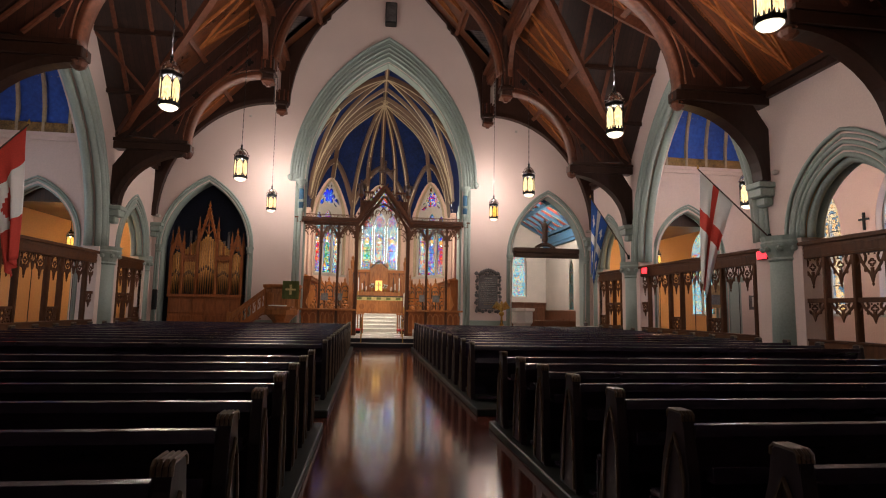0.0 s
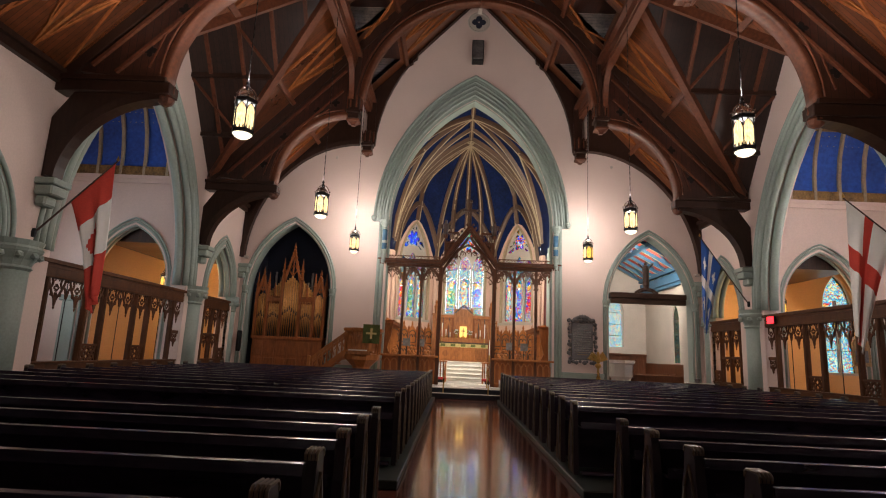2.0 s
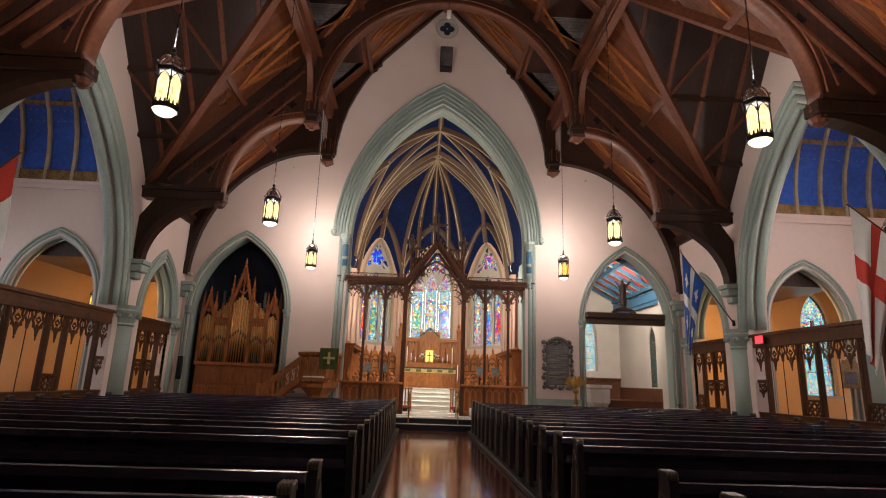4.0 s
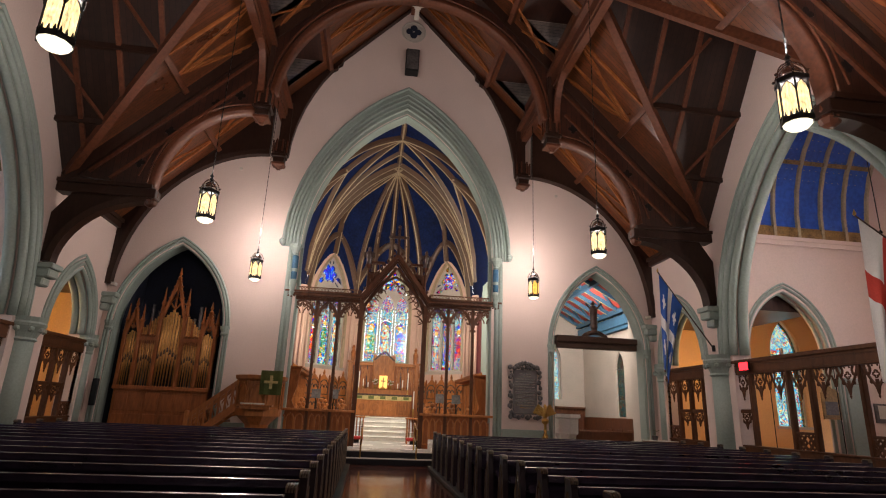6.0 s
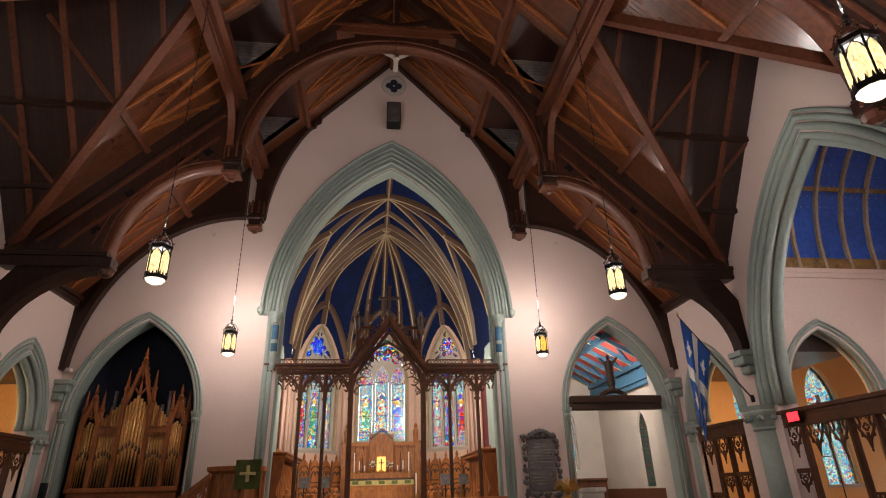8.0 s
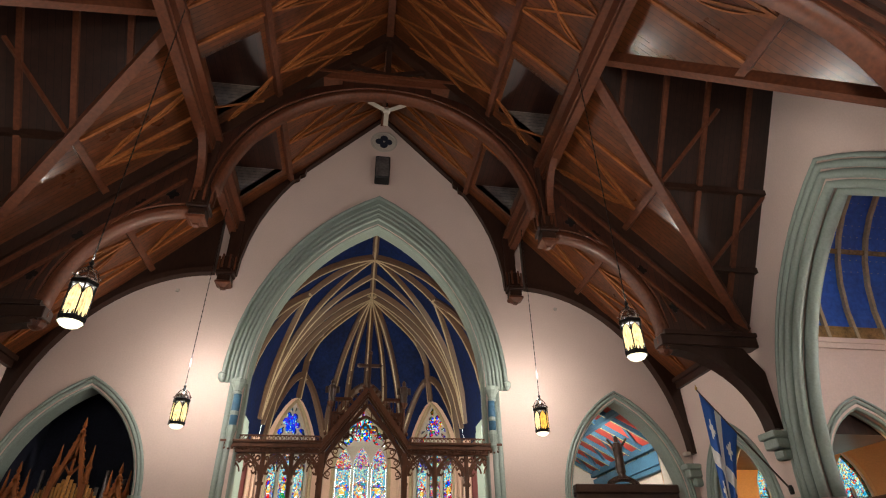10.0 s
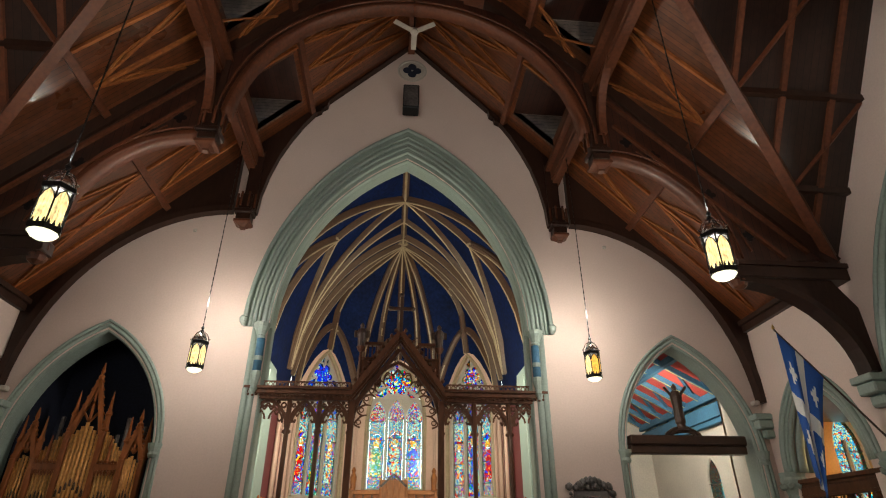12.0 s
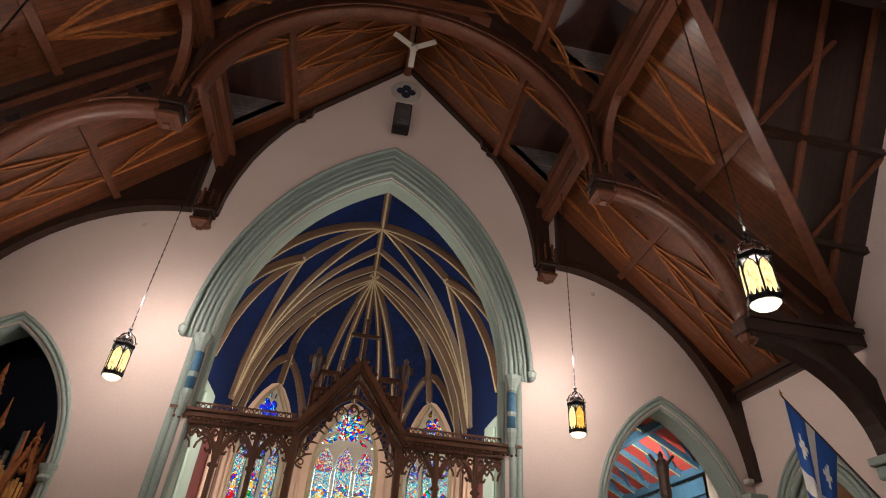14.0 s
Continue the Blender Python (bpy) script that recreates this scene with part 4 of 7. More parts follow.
# ---------------------------------------------------------------- lanterns
def lantern(x, y, z, top, group="nave lanterns", small=1.0, amber=False):
    """A six-sided hanging lantern with its foot at z, on a chain to top."""
    t = thing("lantern", "six-sided black metal hanging lantern with glowing amber glass" if amber else "six-sided black metal hanging lantern with glowing pale glass", "lantern", group, at=(x, y, z))
    k = small
    k *= 0.86
    H, R = 0.66 * k, 0.2 * k
    pt6 = [(R * math.cos(math.pi / 3 * i), R * math.sin(math.pi / 3 * i)) for i in range(6)]
    part("base_ring", lathe(mesh(), (0, 0, 0), [(R * 1.02, 0.02), (R * 1.12, 0.03), (R * 1.12, 0.1 * k), (R * 1.03, 0.11 * k)], 6), BLACK, t)
    bm = mesh()
    for i in range(6):
        (ax, ay), (bx, by) = pt6[i], pt6[(i + 1) % 6]
        for q in range(3):
            f = (q + 0.5) / 3
            bmesh.ops.create_cone(bm, cap_ends=True, segments=4, radius1=0.035 * k, radius2=0.035 * k, depth=0.012, matrix=Matrix.Translation(((ax + (bx - ax) * f) * 1.04, (ay + (by - ay) * f) * 1.04, 0.07 * k)) @ Matrix.Rotation(math.atan2(by - ay, bx - ax), 4, "Z") @ Matrix.Rotation(math.pi / 2, 4, "X"))
            bmesh.ops.create_cone(bm, cap_ends=True, segments=5, radius1=0.02 * k, radius2=0.004, depth=0.07 * k, matrix=Matrix.Translation(((ax + (bx - ax) * f) * 1.05, (ay + (by - ay) * f) * 1.05, 0.14 * k)))
    part("cresting", bm, BLACK, t, "pierced black cresting")
    p = part("base_lens", lathe(mesh(), (0, 0, 0), [(R * 0.42, -0.06 * k), (R * 0.72, -0.03 * k), (R * 0.94, 0.02)], 12), BULB, t, "glowing white glass foot")
    for i in range(6):
        a, b = pt6[i], pt6[(i + 1) % 6]
        q = lambda f, z: (a[0] + (b[0] - a[0]) * f, a[1] + (b[1] - a[1]) * f, z)
        n = Vector((a[0] + b[0], a[1] + b[1], 0)).normalized() * 0.006
        bm = mesh()
        lo = [bm.verts.new(Vector(q(f, z)) * 0.985) for f, z in ((0.05, 0.1 * k), (0.95, 0.1 * k), (0.95, H * 0.8), (0.8, H * 0.9), (0.5, H * 0.97), (0.2, H * 0.9), (0.05, H * 0.8))]
        hi = [bm.verts.new(v.co + n) for v in lo]
        bm.faces.new(lo), bm.faces.new(hi)
        for j in range(7):
            bm.faces.new((lo[j], lo[(j + 1) % 7], hi[(j + 1) % 7], hi[j]))
        o = part("pane", bm, AMBER if amber and i in (0, 4, 5) else BRIGHT, t)
        o.visible_shadow = False
        bm = mesh()
        beam(bm, (a[0] * 1.02, a[1] * 1.02, 0.1 * k), (a[0] * 1.02, a[1] * 1.02, H), 0.022 * k, 0.022 * k, (a[0], a[1], 0))
        part("mullion", bm, BLACK, t)
        bm = mesh()
        arch = [q(f, z) for f, z in ((0.03, H * 0.72), (0.2, H * 0.87), (0.5, H * 0.96), (0.8, H * 0.87), (0.97, H * 0.72))]
        for c, d in zip(arch, arch[1:]):
            beam(bm, Vector(c) * 1.01, Vector(d) * 1.01, 0.014 * k, 0.014 * k)
        part("tracery", bm, BLACK, t)
    part("crown_ring", lathe(mesh(), (0, 0, 0), [(R * 1.0, H * 0.97), (R * 1.16, H), (R * 1.16, H * 1.1), (R * 1.0, H * 1.13)], 6), BLACK, t)
    bm = mesh()
    for i in range(6):
        a = math.pi / 3 * i
        pts = [(R * 1.05 * math.cos(b) * math.cos(a), R * 1.05 * math.cos(b) * math.sin(a), H * 1.12 + 0.27 * k * math.sin(b)) for b in [math.pi / 2 * j / 5 for j in range(6)]]
        for c, d in zip(pts, pts[1:]):
            rod(bm, c, d, 0.012 * k, 5)
        bmesh.ops.create_icosphere(bm, subdivisions=1, radius=0.024 * k, matrix=Matrix.Translation((R * 1.15 * math.cos(a), R * 1.15 * math.sin(a), H * 1.2)))
    part("crown_ribs", bm, CHROME, t, "bright curved crown ribs")
    part("dome", lathe(mesh(), (0, 0, 0), [(R * 0.86, H * 1.1), (R * 0.82, H * 1.1 + 0.1 * k), (R * 0.5, H * 1.1 + 0.19 * k), (0.03, H * 1.1 + 0.24 * k)], 14), CHROME, t, "polished metal dome", True)
    part("finial", lathe(mesh(), (0, 0, 0), [(0.02, H * 1.1 + 0.25 * k), (0.05 * k, H * 1.1 + 0.3 * k), (0.02, H * 1.1 + 0.34 * k), (0.045 * k, H * 1.1 + 0.38 * k), (0.012, H * 1.1 + 0.44 * k)], 8), BLACK, t)
    bm = mesh()
    zc = H * 1.1 + 0.42 * k
    i = 0
    while zc < top - z:
        e = min(zc + 0.09, top - z)
        w, d = ((0.022, 0.008), (0.008, 0.022))[i % 2]
        box(bm, -w / 2, -d / 2, zc, w / 2, d / 2, e)
        zc, i = zc + 0.08, i + 1
    part("chain", bm, BLACK, t, "thin dark chain")
    return t


WARM = (1.0, 0.865, 0.785)
for s in (-1, 1):
    for y, z in ((26.0, 5.2), (20.1, 5.0), (14.1, 5.0), (9.8, 5.0)):
        x = s * (4.42 if y > 25 else 4.18)
        if y == 20.1 and s < 0:
            y = 19.7
        lantern(x, y, z, 11.44 if y > 25 else 11.87, amber=(y > 25 and s > 0))
        glim = {26.0: (0.22, 0.92), 14.1: (0.9, 2.6), 9.8: (0.4, 2.2)}.get(y, (0.85, 1.25))
        lamp("lantern_light", "POINT", LANTERN_W * glim[0], WARM, pose(x, y, z + 0.3), 0.12)
        # Extra lamps in the air above the lanterns brighten wall and roof.
        if y > 25:
            lamp("lantern_fill", "POINT", LANTERN_W * glim[1], WARM, pose(x, y - 0.1, z + 1.6), 0.1)
        else:
            uplight("lantern_fill", LANTERN_W * glim[1], WARM, pose(x, y, z + 1.0, 180))


# ---------------------------------------------------------------- pews
PEW_LEN = 7.1


def pew(label):
    t = thing("pew", label, "pew", "nave pews")
    L = PEW_LEN
    bm = mesh()
    for a, b in (((-0.02, 0.42), (-0.13, 0.9)),):
        beam(bm, (L / 2, a[0], a[1]), (L / 2, b[0], b[1]), L - 0.16, 0.03, (0, 1, 0))
    part("backrest", bm, PEW, t)
    bm = mesh()
    sweep(bm, [(0.07, -0.14, 0.91), (L - 0.07, -0.14, 0.91)], [(-0.035, -0.03), (0.02, -0.035), (0.035, -0.01), (0.03, 0.025), (0.0, 0.035), (-0.035, 0.03)], (0, 0, 1))
    part("top_rail", bm, PEW, t)
    part("seat", box(mesh(), 0.09, -0.03, 0.42, L - 0.07, 0.38, 0.46, 0.012), PEW, t)
    part("seat_front", box(mesh(), 0.08, 0.33, 0.09, L - 0.08, 0.355, 0.42), PEW, t)
    part("book_ledge", box(mesh(), 0.08, -0.3, 0.68, L - 0.08, -0.13, 0.7), PEW, t)
    part("ledge_front", box(mesh(), 0.08, -0.31, 0.68, L - 0.08, -0.295, 0.76), PEW, t)
    part("footrail", box(mesh(), 0.08, -0.4, 0.12, L - 0.08, -0.28, 0.16, 0.01), PEW, t)
    crest = [(-0.02, 0.955), (-0.022, 0.985), (-0.04, 1.0), (-0.15, 1.0), (-0.168, 0.985), (-0.17, 0.955)]
    prof = [(-0.24, 0.1), (0.14, 0.1), (0.12, 0.3), (0.08, 0.5), (0.055, 0.64), (0.035, 0.74), (0.0, 0.84), (-0.022, 0.91)] + crest + [(-0.17, 0.91), (-0.19, 0.82), (-0.212, 0.7), (-0.225, 0.3)]
    for x0, x1, face in ((0.0, 0.065, 0), (L - 0.065, L, L)):
        f = lambda u, v, d: (d, u, v)
        bm = plate(mesh(), prof, f, x0, x1)
        bmesh.ops.bevel(bm, geom=[e for e in bm.edges if abs((e.verts[0].co - e.verts[1].co).x) < 1e-5], offset=0.008, segments=1, affect="EDGES")
        end = part("end_panel", bm, PEW_END, t)
        bm = mesh()
        for i in range(4):
            sweep(bm, [(x0 + 0.002 + 0.0203 * i, u, v + 0.004) for u, v in crest], round_profile(0.0085, 6), (1, 0, 0))
        part("cap", bm, PEW_WORN_LIT, end, "worn reeded cap, its highlight painted in")
        d = -0.004 if face == 0 else L + 0.004
        arc = [(-0.195, 0.13), (-0.19, 0.5), (-0.178, 0.66), (-0.145, 0.78), (-0.095, 0.88), (-0.045, 0.78), (-0.005, 0.66), (0.02, 0.5), (0.05, 0.13)]
        part("bead", sweep(mesh(), [(d, u, v) for u, v in arc], round_profile(0.013, 6), (1, 0, 0)), PEW_WORN_LIT, end, "raised pointed bead")
    return t


first = pew("dark polished mahogany pew with shaped ends and worn caps")
FRONT = [24.3 - 0.862 * i for i in range(14)]
REAR = [10.94 - 0.8 * i for i in range(13)]
rows = [(x, y) for y in FRONT + REAR for x in (1.12, -1.16 - PEW_LEN)]
first.matrix_basis = pose(rows[0][0], rows[0][1], 0)
for x, y in rows[1:]:
    copy_thing(first, pose(x, y, 0))
for s in (-1, 1):
    for a, b in ((12.0, 24.75), (-1.2, 11.2)):
        bm = box(mesh(), s * 1.05, a, 0.0, s * 8.4, b, 0.1, 0.012)
        solid("pew_platform", bm, PLINTH, "dark painted low platform under the pews", "platform", "structure")

# ---------------------------------------------------------------- chancel
CH_Z, CW = 0.36, 4.0
APSE = [(-CW, 28.1), (-CW, 35.2), (-1.75, 37.6), (1.75, 37.6), (CW, 35.2), (CW, 28.1)]
APEX_C, SPRING = Vector((0, 34.4, 12.95)), 6.5
t = thing("chancel_steps", "two black-faced steps rising to a pale stone chancel floor", "steps", kind="structure")
part("step", box(mesh(), -3.7, 25.5, 0.0, 3.7, 25.86, 0.17, 0.01), BLACK_STEP, t)
part("step", box(mesh(), -3.7, 25.86, 0.0, 3.7, 26.2, 0.34, 0.01), BLACK_STEP, t)
part("tread", box(mesh(), -3.7, 25.52, 0.17, 3.7, 25.86, 0.18), PALE_STONE, t)
part("tread", box(mesh(), -3.7, 25.88, 0.34, 3.7, 26.2, 0.352), PALE_STONE, t)
part("chancel_floor", box(mesh(), -5.3, 26.2, 0.0, 5.3, 38, CH_Z), MARBLE, t, "pale polished stone floor")
for s in (-1, 1):
    for i in range(3):
        part("side_step", box(mesh(), s * 1.3, 26.45 + 0.3 * i, CH_Z, s * 2.0, 26.75 + 0.3 * i, CH_Z + 0.1 * (i + 1), 0.01), MARBLE, t)
for i in range(5):
    z = CH_Z + 0.17 * i
    part("altar_step", box(mesh(), -1.22 + 0.02 * i, 31.04 + 0.42 * i, z - (0.17 if i else -0.004), 1.22 - 0.02 * i, 37.5, z + 0.13, 0.006), MARBLE, t, "white marble step")
    part("nosing", box(mesh(), -1.27 + 0.02 * i, 30.98 + 0.42 * i, z + 0.13, 1.27 - 0.02 * i, 37.5, z + 0.17, 0.014), MARBLE, t)


def gz(x):
    return arch_height((0, CW, 0, SPRING, 13.1), x)


def facet(p, q):
    p, q = Vector((*p, 0)), Vector((*q, 0))
    d = (q - p).normalized()
    n = Vector((-d.y, d.x, 0))
    if n.dot(p - Vector((0, 33, 0))) < 0:
        n = -n
    return (q - p).length, lambda u, v, e: tuple(p + d * u + n * e + Vector((0, 0, v)))


LUN = 2.7


def lun(w):
    return LUN * (1 - abs(2 * w - 1) ** 1.7)


def petal(a):
    return 0.66 + 0.34 * abs(math.cos(3 * a)) ** 0.7


def apse_window(name, f, L, big, lancets, rose, glass, label):
    """A stone-traceried window: lancets below, a foiled rose above, each light a pane of its own."""
    c, w, sill, spring, apex = big
    cut = rose[1] - rose[2] - 0.12
    fi = lambda u, v, d: f(u, v, d + 0.18)
    ob = wall(name + "_tracery", fi, c - w, c + w, sill, lambda u: min(cut, arch_height(big, u)), [(c + a, hw, sill + 0.1, sp, ap) for a, hw, sp, ap in lancets], 0.14, PALE_STONE, "pale stone window tracery between the lights")
    bm, small = mesh(), []
    ring = []
    for i in range(36):
        a = 2 * math.pi * i / 36
        du, dv = math.cos(a), math.sin(a)
        r1 = rose[2]
        while r1 < 3:
            u, v = c + du * r1, rose[1] + dv * r1
            if v < cut or abs(u - c) >= w or v > arch_height(big, u):
                break
            r1 += 0.02
        ring.append(((c + du * rose[2] * petal(a), rose[1] + dv * rose[2] * petal(a)), (c + du * r1, rose[1] + dv * r1)))
    for i in range(36):
        (a, b), (d, e) = ring[i], ring[(i + 1) % 36]
        # stone ring round the rose, then small lights between stone spokes
        a2, d2 = [(p[0] + (p[0] - c) * 0.16, p[1] + (p[1] - rose[1]) * 0.16) for p in (a, d)]
        plate(bm, [a, a2, d2, d], fi, 0.0, 0.14)
        if math.hypot(b[0] - a2[0], b[1] - a2[1]) < 0.16 or math.hypot(e[0] - d2[0], e[1] - d2[1]) < 0.16 or i % 6 == 2:
            plate(bm, [a2, b, e, d2], fi, 0.0, 0.14)
        else:
            b2, e2 = [(p[0] + (c - p[0]) * 0.07, p[1] + (rose[1] - p[1]) * 0.07) for p in (b, e)]
            plate(bm, [b2, b, e, e2], fi, 0.0, 0.14)
            small.append([a2, b2, e2, d2])
    solid(name + "_head", bm, PALE_STONE, "pale stone tracery round a foiled rose", "tracery", "structure")
    t = thing(name, label, "window", kind="structure")
    for pts in small:
        part("small_light", plate(mesh(), pts, fi, 0.06, 0.07), glass[3], t).visible_shadow = False
    for n, (a, hw, sp, ap) in enumerate(lancets):
        z, bw = sill + 0.1, 0.045
        tall, m = sp - z, c + a
        w2 = hw - bw

        def pane(nm, pts, mat):
            part(nm, plate(mesh(), pts, fi, 0.06, 0.07), mat, t).visible_shadow = False

        pane("pane", [(m - w2, z), (m + w2, z), (m + w2, z + tall * 0.17), (m - w2, z + tall * 0.17)], (glass[1], GLASS_FIG, glass[1])[n])
        # a robed shape between two strips of ground
        edge = [(0.17, 0.78), (0.24, 0.7), (0.36, 0.5), (0.46, 0.62), (0.55, 0.55), (0.6, 0.24)]
        edge = [(z + tall * v, w2 * h) for v, h in edge]
        pane("robe", [(m - h, v) for v, h in edge] + [(m + h, v) for v, h in edge[::-1]], (ROBE_BLUE, ROBE_RED, ROBE_GREEN, ROBE_WHITE)[(n + len(name) + (name[-1] == "b") + 2 * (name[-1] == "c")) % 4])
        crown = [(z + tall * v, w2 * h) for v, h in ((0.605, 0.24), (0.63, 0.4), (0.67, 0.42), (0.7, 0.2))]
        pane("halo", [(m - h, v) for v, h in crown] + [(m + h, v) for v, h in crown[::-1]], HALO)
        outline = edge + crown
        for e in (-1, 1):
            pane("ground_pane", [(m + e * w2, outline[0][0])] + [(m + e * h, v) for v, h in outline] + [(m, outline[-1][0] + 0.01), (m + e * w2, outline[-1][0] + 0.01)], glass[0])
        top = z + tall * 0.71
        gab = [(m - w2, sp - 0.1), (m - w2 * 0.5, sp - 0.02), (m, sp - 0.16), (m + w2 * 0.5, sp - 0.02), (m + w2, sp - 0.1)]
        pane("canopy_pane", [(m - w2, top), (m, top + tall * 0.1), (m + w2, top)] + gab[::-1], GLASS_SKY)
        pane("ground_pane", [(m - w2, top), (m + w2, top), (m, top + tall * 0.097)], GLASS_FIG)
        pane("pane", gab + [(m + w2, sp), (m - w2, sp)], glass[2])
        for e0, e1 in ((-hw, -hw + bw - 0.008), (hw - bw + 0.008, hw)):
            pane("border_pane", [(m + e0, z), (m + e1, z), (m + e1, sp), (m + e0, sp)], GLASS_BORDER)
        pane("pane", gothic(m, hw, sp, ap, 5), glass[2])
        for zz in (z + tall * 0.155, z + tall * 0.43, top, sp):
            p, q = Vector(fi(m - hw, zz - 0.01, 0.05)), Vector(fi(m + hw, zz - 0.01, 0.05))
            part("saddle_bar", beam(mesh(), p, q, 0.03, 0.02), BLACK, t)
    for i in range(6):
        a0 = 2 * math.pi * (i - 0.5) / 6
        pts = [(c, rose[1])] + [(c + rose[2] * math.cos(a0 + math.pi / 3 * j / 4), rose[1] + rose[2] * math.sin(a0 + math.pi / 3 * j / 4)) for j in range(5)]
        part("rose_pane", plate(mesh(), pts, fi, 0.06, 0.07), glass[3], t).visible_shadow = False
    fr = [f(u, v, 0.02) for u, v in [(c - w, sill)] + gothic(c, w, spring, apex, 10) + [(c + w, sill)]]
    part("window_frame", sweep(mesh(), fr, round_profile(0.08), side_of(f)), RIB, t)
    part("window_sill", sweep(mesh(), [f(c - w - 0.1, sill - 0.06, 0), f(c + w + 0.1, sill - 0.06, 0)], [(-0.06, -0.1), (0.06, -0.04), (0.06, 0.15), (-0.06, 0.15)], side_of(f)), PALE_STONE, t)


for k, (p, q) in enumerate(zip(APSE, APSE[1:])):
    L, f = facet(p, q)
    if k in (0, 4):
        top = lambda u: SPRING + 0.3
        wall("wall_chancel_" + "ab"[k // 4], f, 0, L, 0, top, [], 0.4, BURGUNDY, "burgundy painted chancel side wall")
        continue
    top = lambda u, L=L: SPRING + lun(max(0, min(1, u / L))) + 0.1
    if k == 2:
        big, rose, lan = (L / 2, 1.2, 3.75, 6.4, 9.0), (0, 8.1, 0.6), [(-0.76, 0.35, 6.45, 7.3), (0, 0.35, 6.55, 7.36), (0.76, 0.35, 6.45, 7.3)]
        gl = (GLASS_C, GLASS_C, GLASS_R, GLASS_FIG)
    else:
        big, rose, lan = (L / 2, 1.15, 3.4, 6.2, 8.95), (0, 8.0, 0.5), [(-0.72, 0.3, 6.3, 6.95), (0, 0.31, 6.5, 7.2), (0.72, 0.3, 6.3, 6.95)]
        gl = (GLASS_L, GLASS_L, GLASS_L, ROSE_BLUE) if k == 1 else (GLASS_R, GLASS_R, GLASS_L, ROSE_RED)
    wall("wall_apse_" + "abc"[k - 1], f, 0, L, 0, top, [big], 0.45, AISLE_PLASTER, "pale pink plastered apse wall with a stained glass window", tuple(L * i / 16 for i in range(17)))
    apse_window("window_apse_" + "abc"[k - 1], f, L, big, lan, rose, gl, "tall stained glass lancets under a rose in the apse")

# vault webs
bm = mesh()


def grid(bm, fn, n, m):
    vs = [[bm.verts.new(fn(i / n, j / m)) for j in range(m + 1)] for i in range(n + 1)]
    for i in range(n):
        for j in range(m):
            bm.faces.new((vs[i][j], vs[i + 1][j], vs[i + 1][j + 1], vs[i][j + 1]))


grid(bm, lambda a, b: (CW * (2 * a - 1) * 1.0, 28.05 + (APEX_C.y - 28.05) * b, gz(CW * (2 * a - 1))), 32, 8)
fan = [(-CW, 34.4), (-CW, 35.2), (-1.75, 37.6), (1.75, 37.6), (CW, 35.2), (CW, 34.4)]


def web(k, w, r):
    p, q = Vector(fan[k]), Vector(fan[k + 1])
    e = p.lerp(q, w)
    c = Vector((0, 34.4))
    xy = e.lerp(c, r)
    bulge = lun(w) * (1 - r) ** 2 if k in (1, 2, 3) else 0
    return Vector((xy.x, xy.y, gz(CW * (1 - r)) + bulge * 0.95))


for k in range(5):
    grid(bm, lambda a, b, k=k: web(k, a, b), 10, 14)
bmesh.ops.remove_doubles(bm, verts=bm.verts, dist=1e-4)
bmesh.ops.recalc_face_normals(bm, faces=bm.faces)
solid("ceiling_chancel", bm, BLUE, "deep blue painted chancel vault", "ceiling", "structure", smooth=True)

ribs = thing("vault_ribs", "gilded cream ribs and bosses of the chancel vault", "vault ribs", kind="structure")


def rib_line(pts, r=0.075):
    r *= 1.15
    # Brown layers paint shading on the rib sides, the cream roll a highlight.
    for rr, off, mt in ((r * 0.55, 0.17, RIB), (r * 1.25, 0.1, RIB_SHADE), (r * 1.7, 0.02, RIB_SHADE)):
        bm = mesh()
        q = [Vector(p) + (Vector((0, min(p[1], 34.4), SPRING)) - Vector(p)).normalized() * off for p in pts]
        for a, b in zip(q, q[1:]):
            rod(bm, a, b, rr, 6)
        part("rib", bm, mt, ribs)


def plan_rib(a, b, n=14, r=0.07):
    rib_line([(a[0] + (b[0] - a[0]) * i / n, a[1] + (b[1] - a[1]) * i / n, gz(min(CW - 0.02, abs(a[0] + (b[0] - a[0]) * i / n)))) for i in range(n + 1)], r)


plan_rib((0, 28.1), (0, 34.3), 6)
for s in (-1, 1):
    S0, S1 = (s * 3.95, 28.6), (s * 3.95, 33.4)
    plan_rib(S1, (0, 30.95))
    plan_rib(S1, (s * 2.35, 30.65))
    plan_rib((s * 2.35, 30.65), (0, 30.95), 6)
    plan_rib((s * 2.35, 30.65), (s * 3.95, 29.9), 8)
    plan_rib(S0, (0, 30.95))
    plan_rib(S0, (s * 2.35, 30.65))
    plan_rib(S1, (0, 33.7), 14, 0.08)
    plan_rib(S1, (0, 32.4), 14, 0.06)
    plan_rib((s * 3.95, 34.2), (0, 34.35))
    plan_rib((s * 3.95, 28.25), (0, 28.3))
    for k, w in ((0, 1.0), (1, 1.0), (1, 0.5), (2, 0.5), (2, 0.25)) if s < 0 else ((4, 0.0), (3, 0.0), (3, 0.5), (2, 0.75)):
        rib_line([web(k, w, r) for r in [i / 14 for i in range(15)]])
for k in (1, 2, 3):
    rib_line([web(k, i / 14, 0.02) for i in range(15)], 0.09)
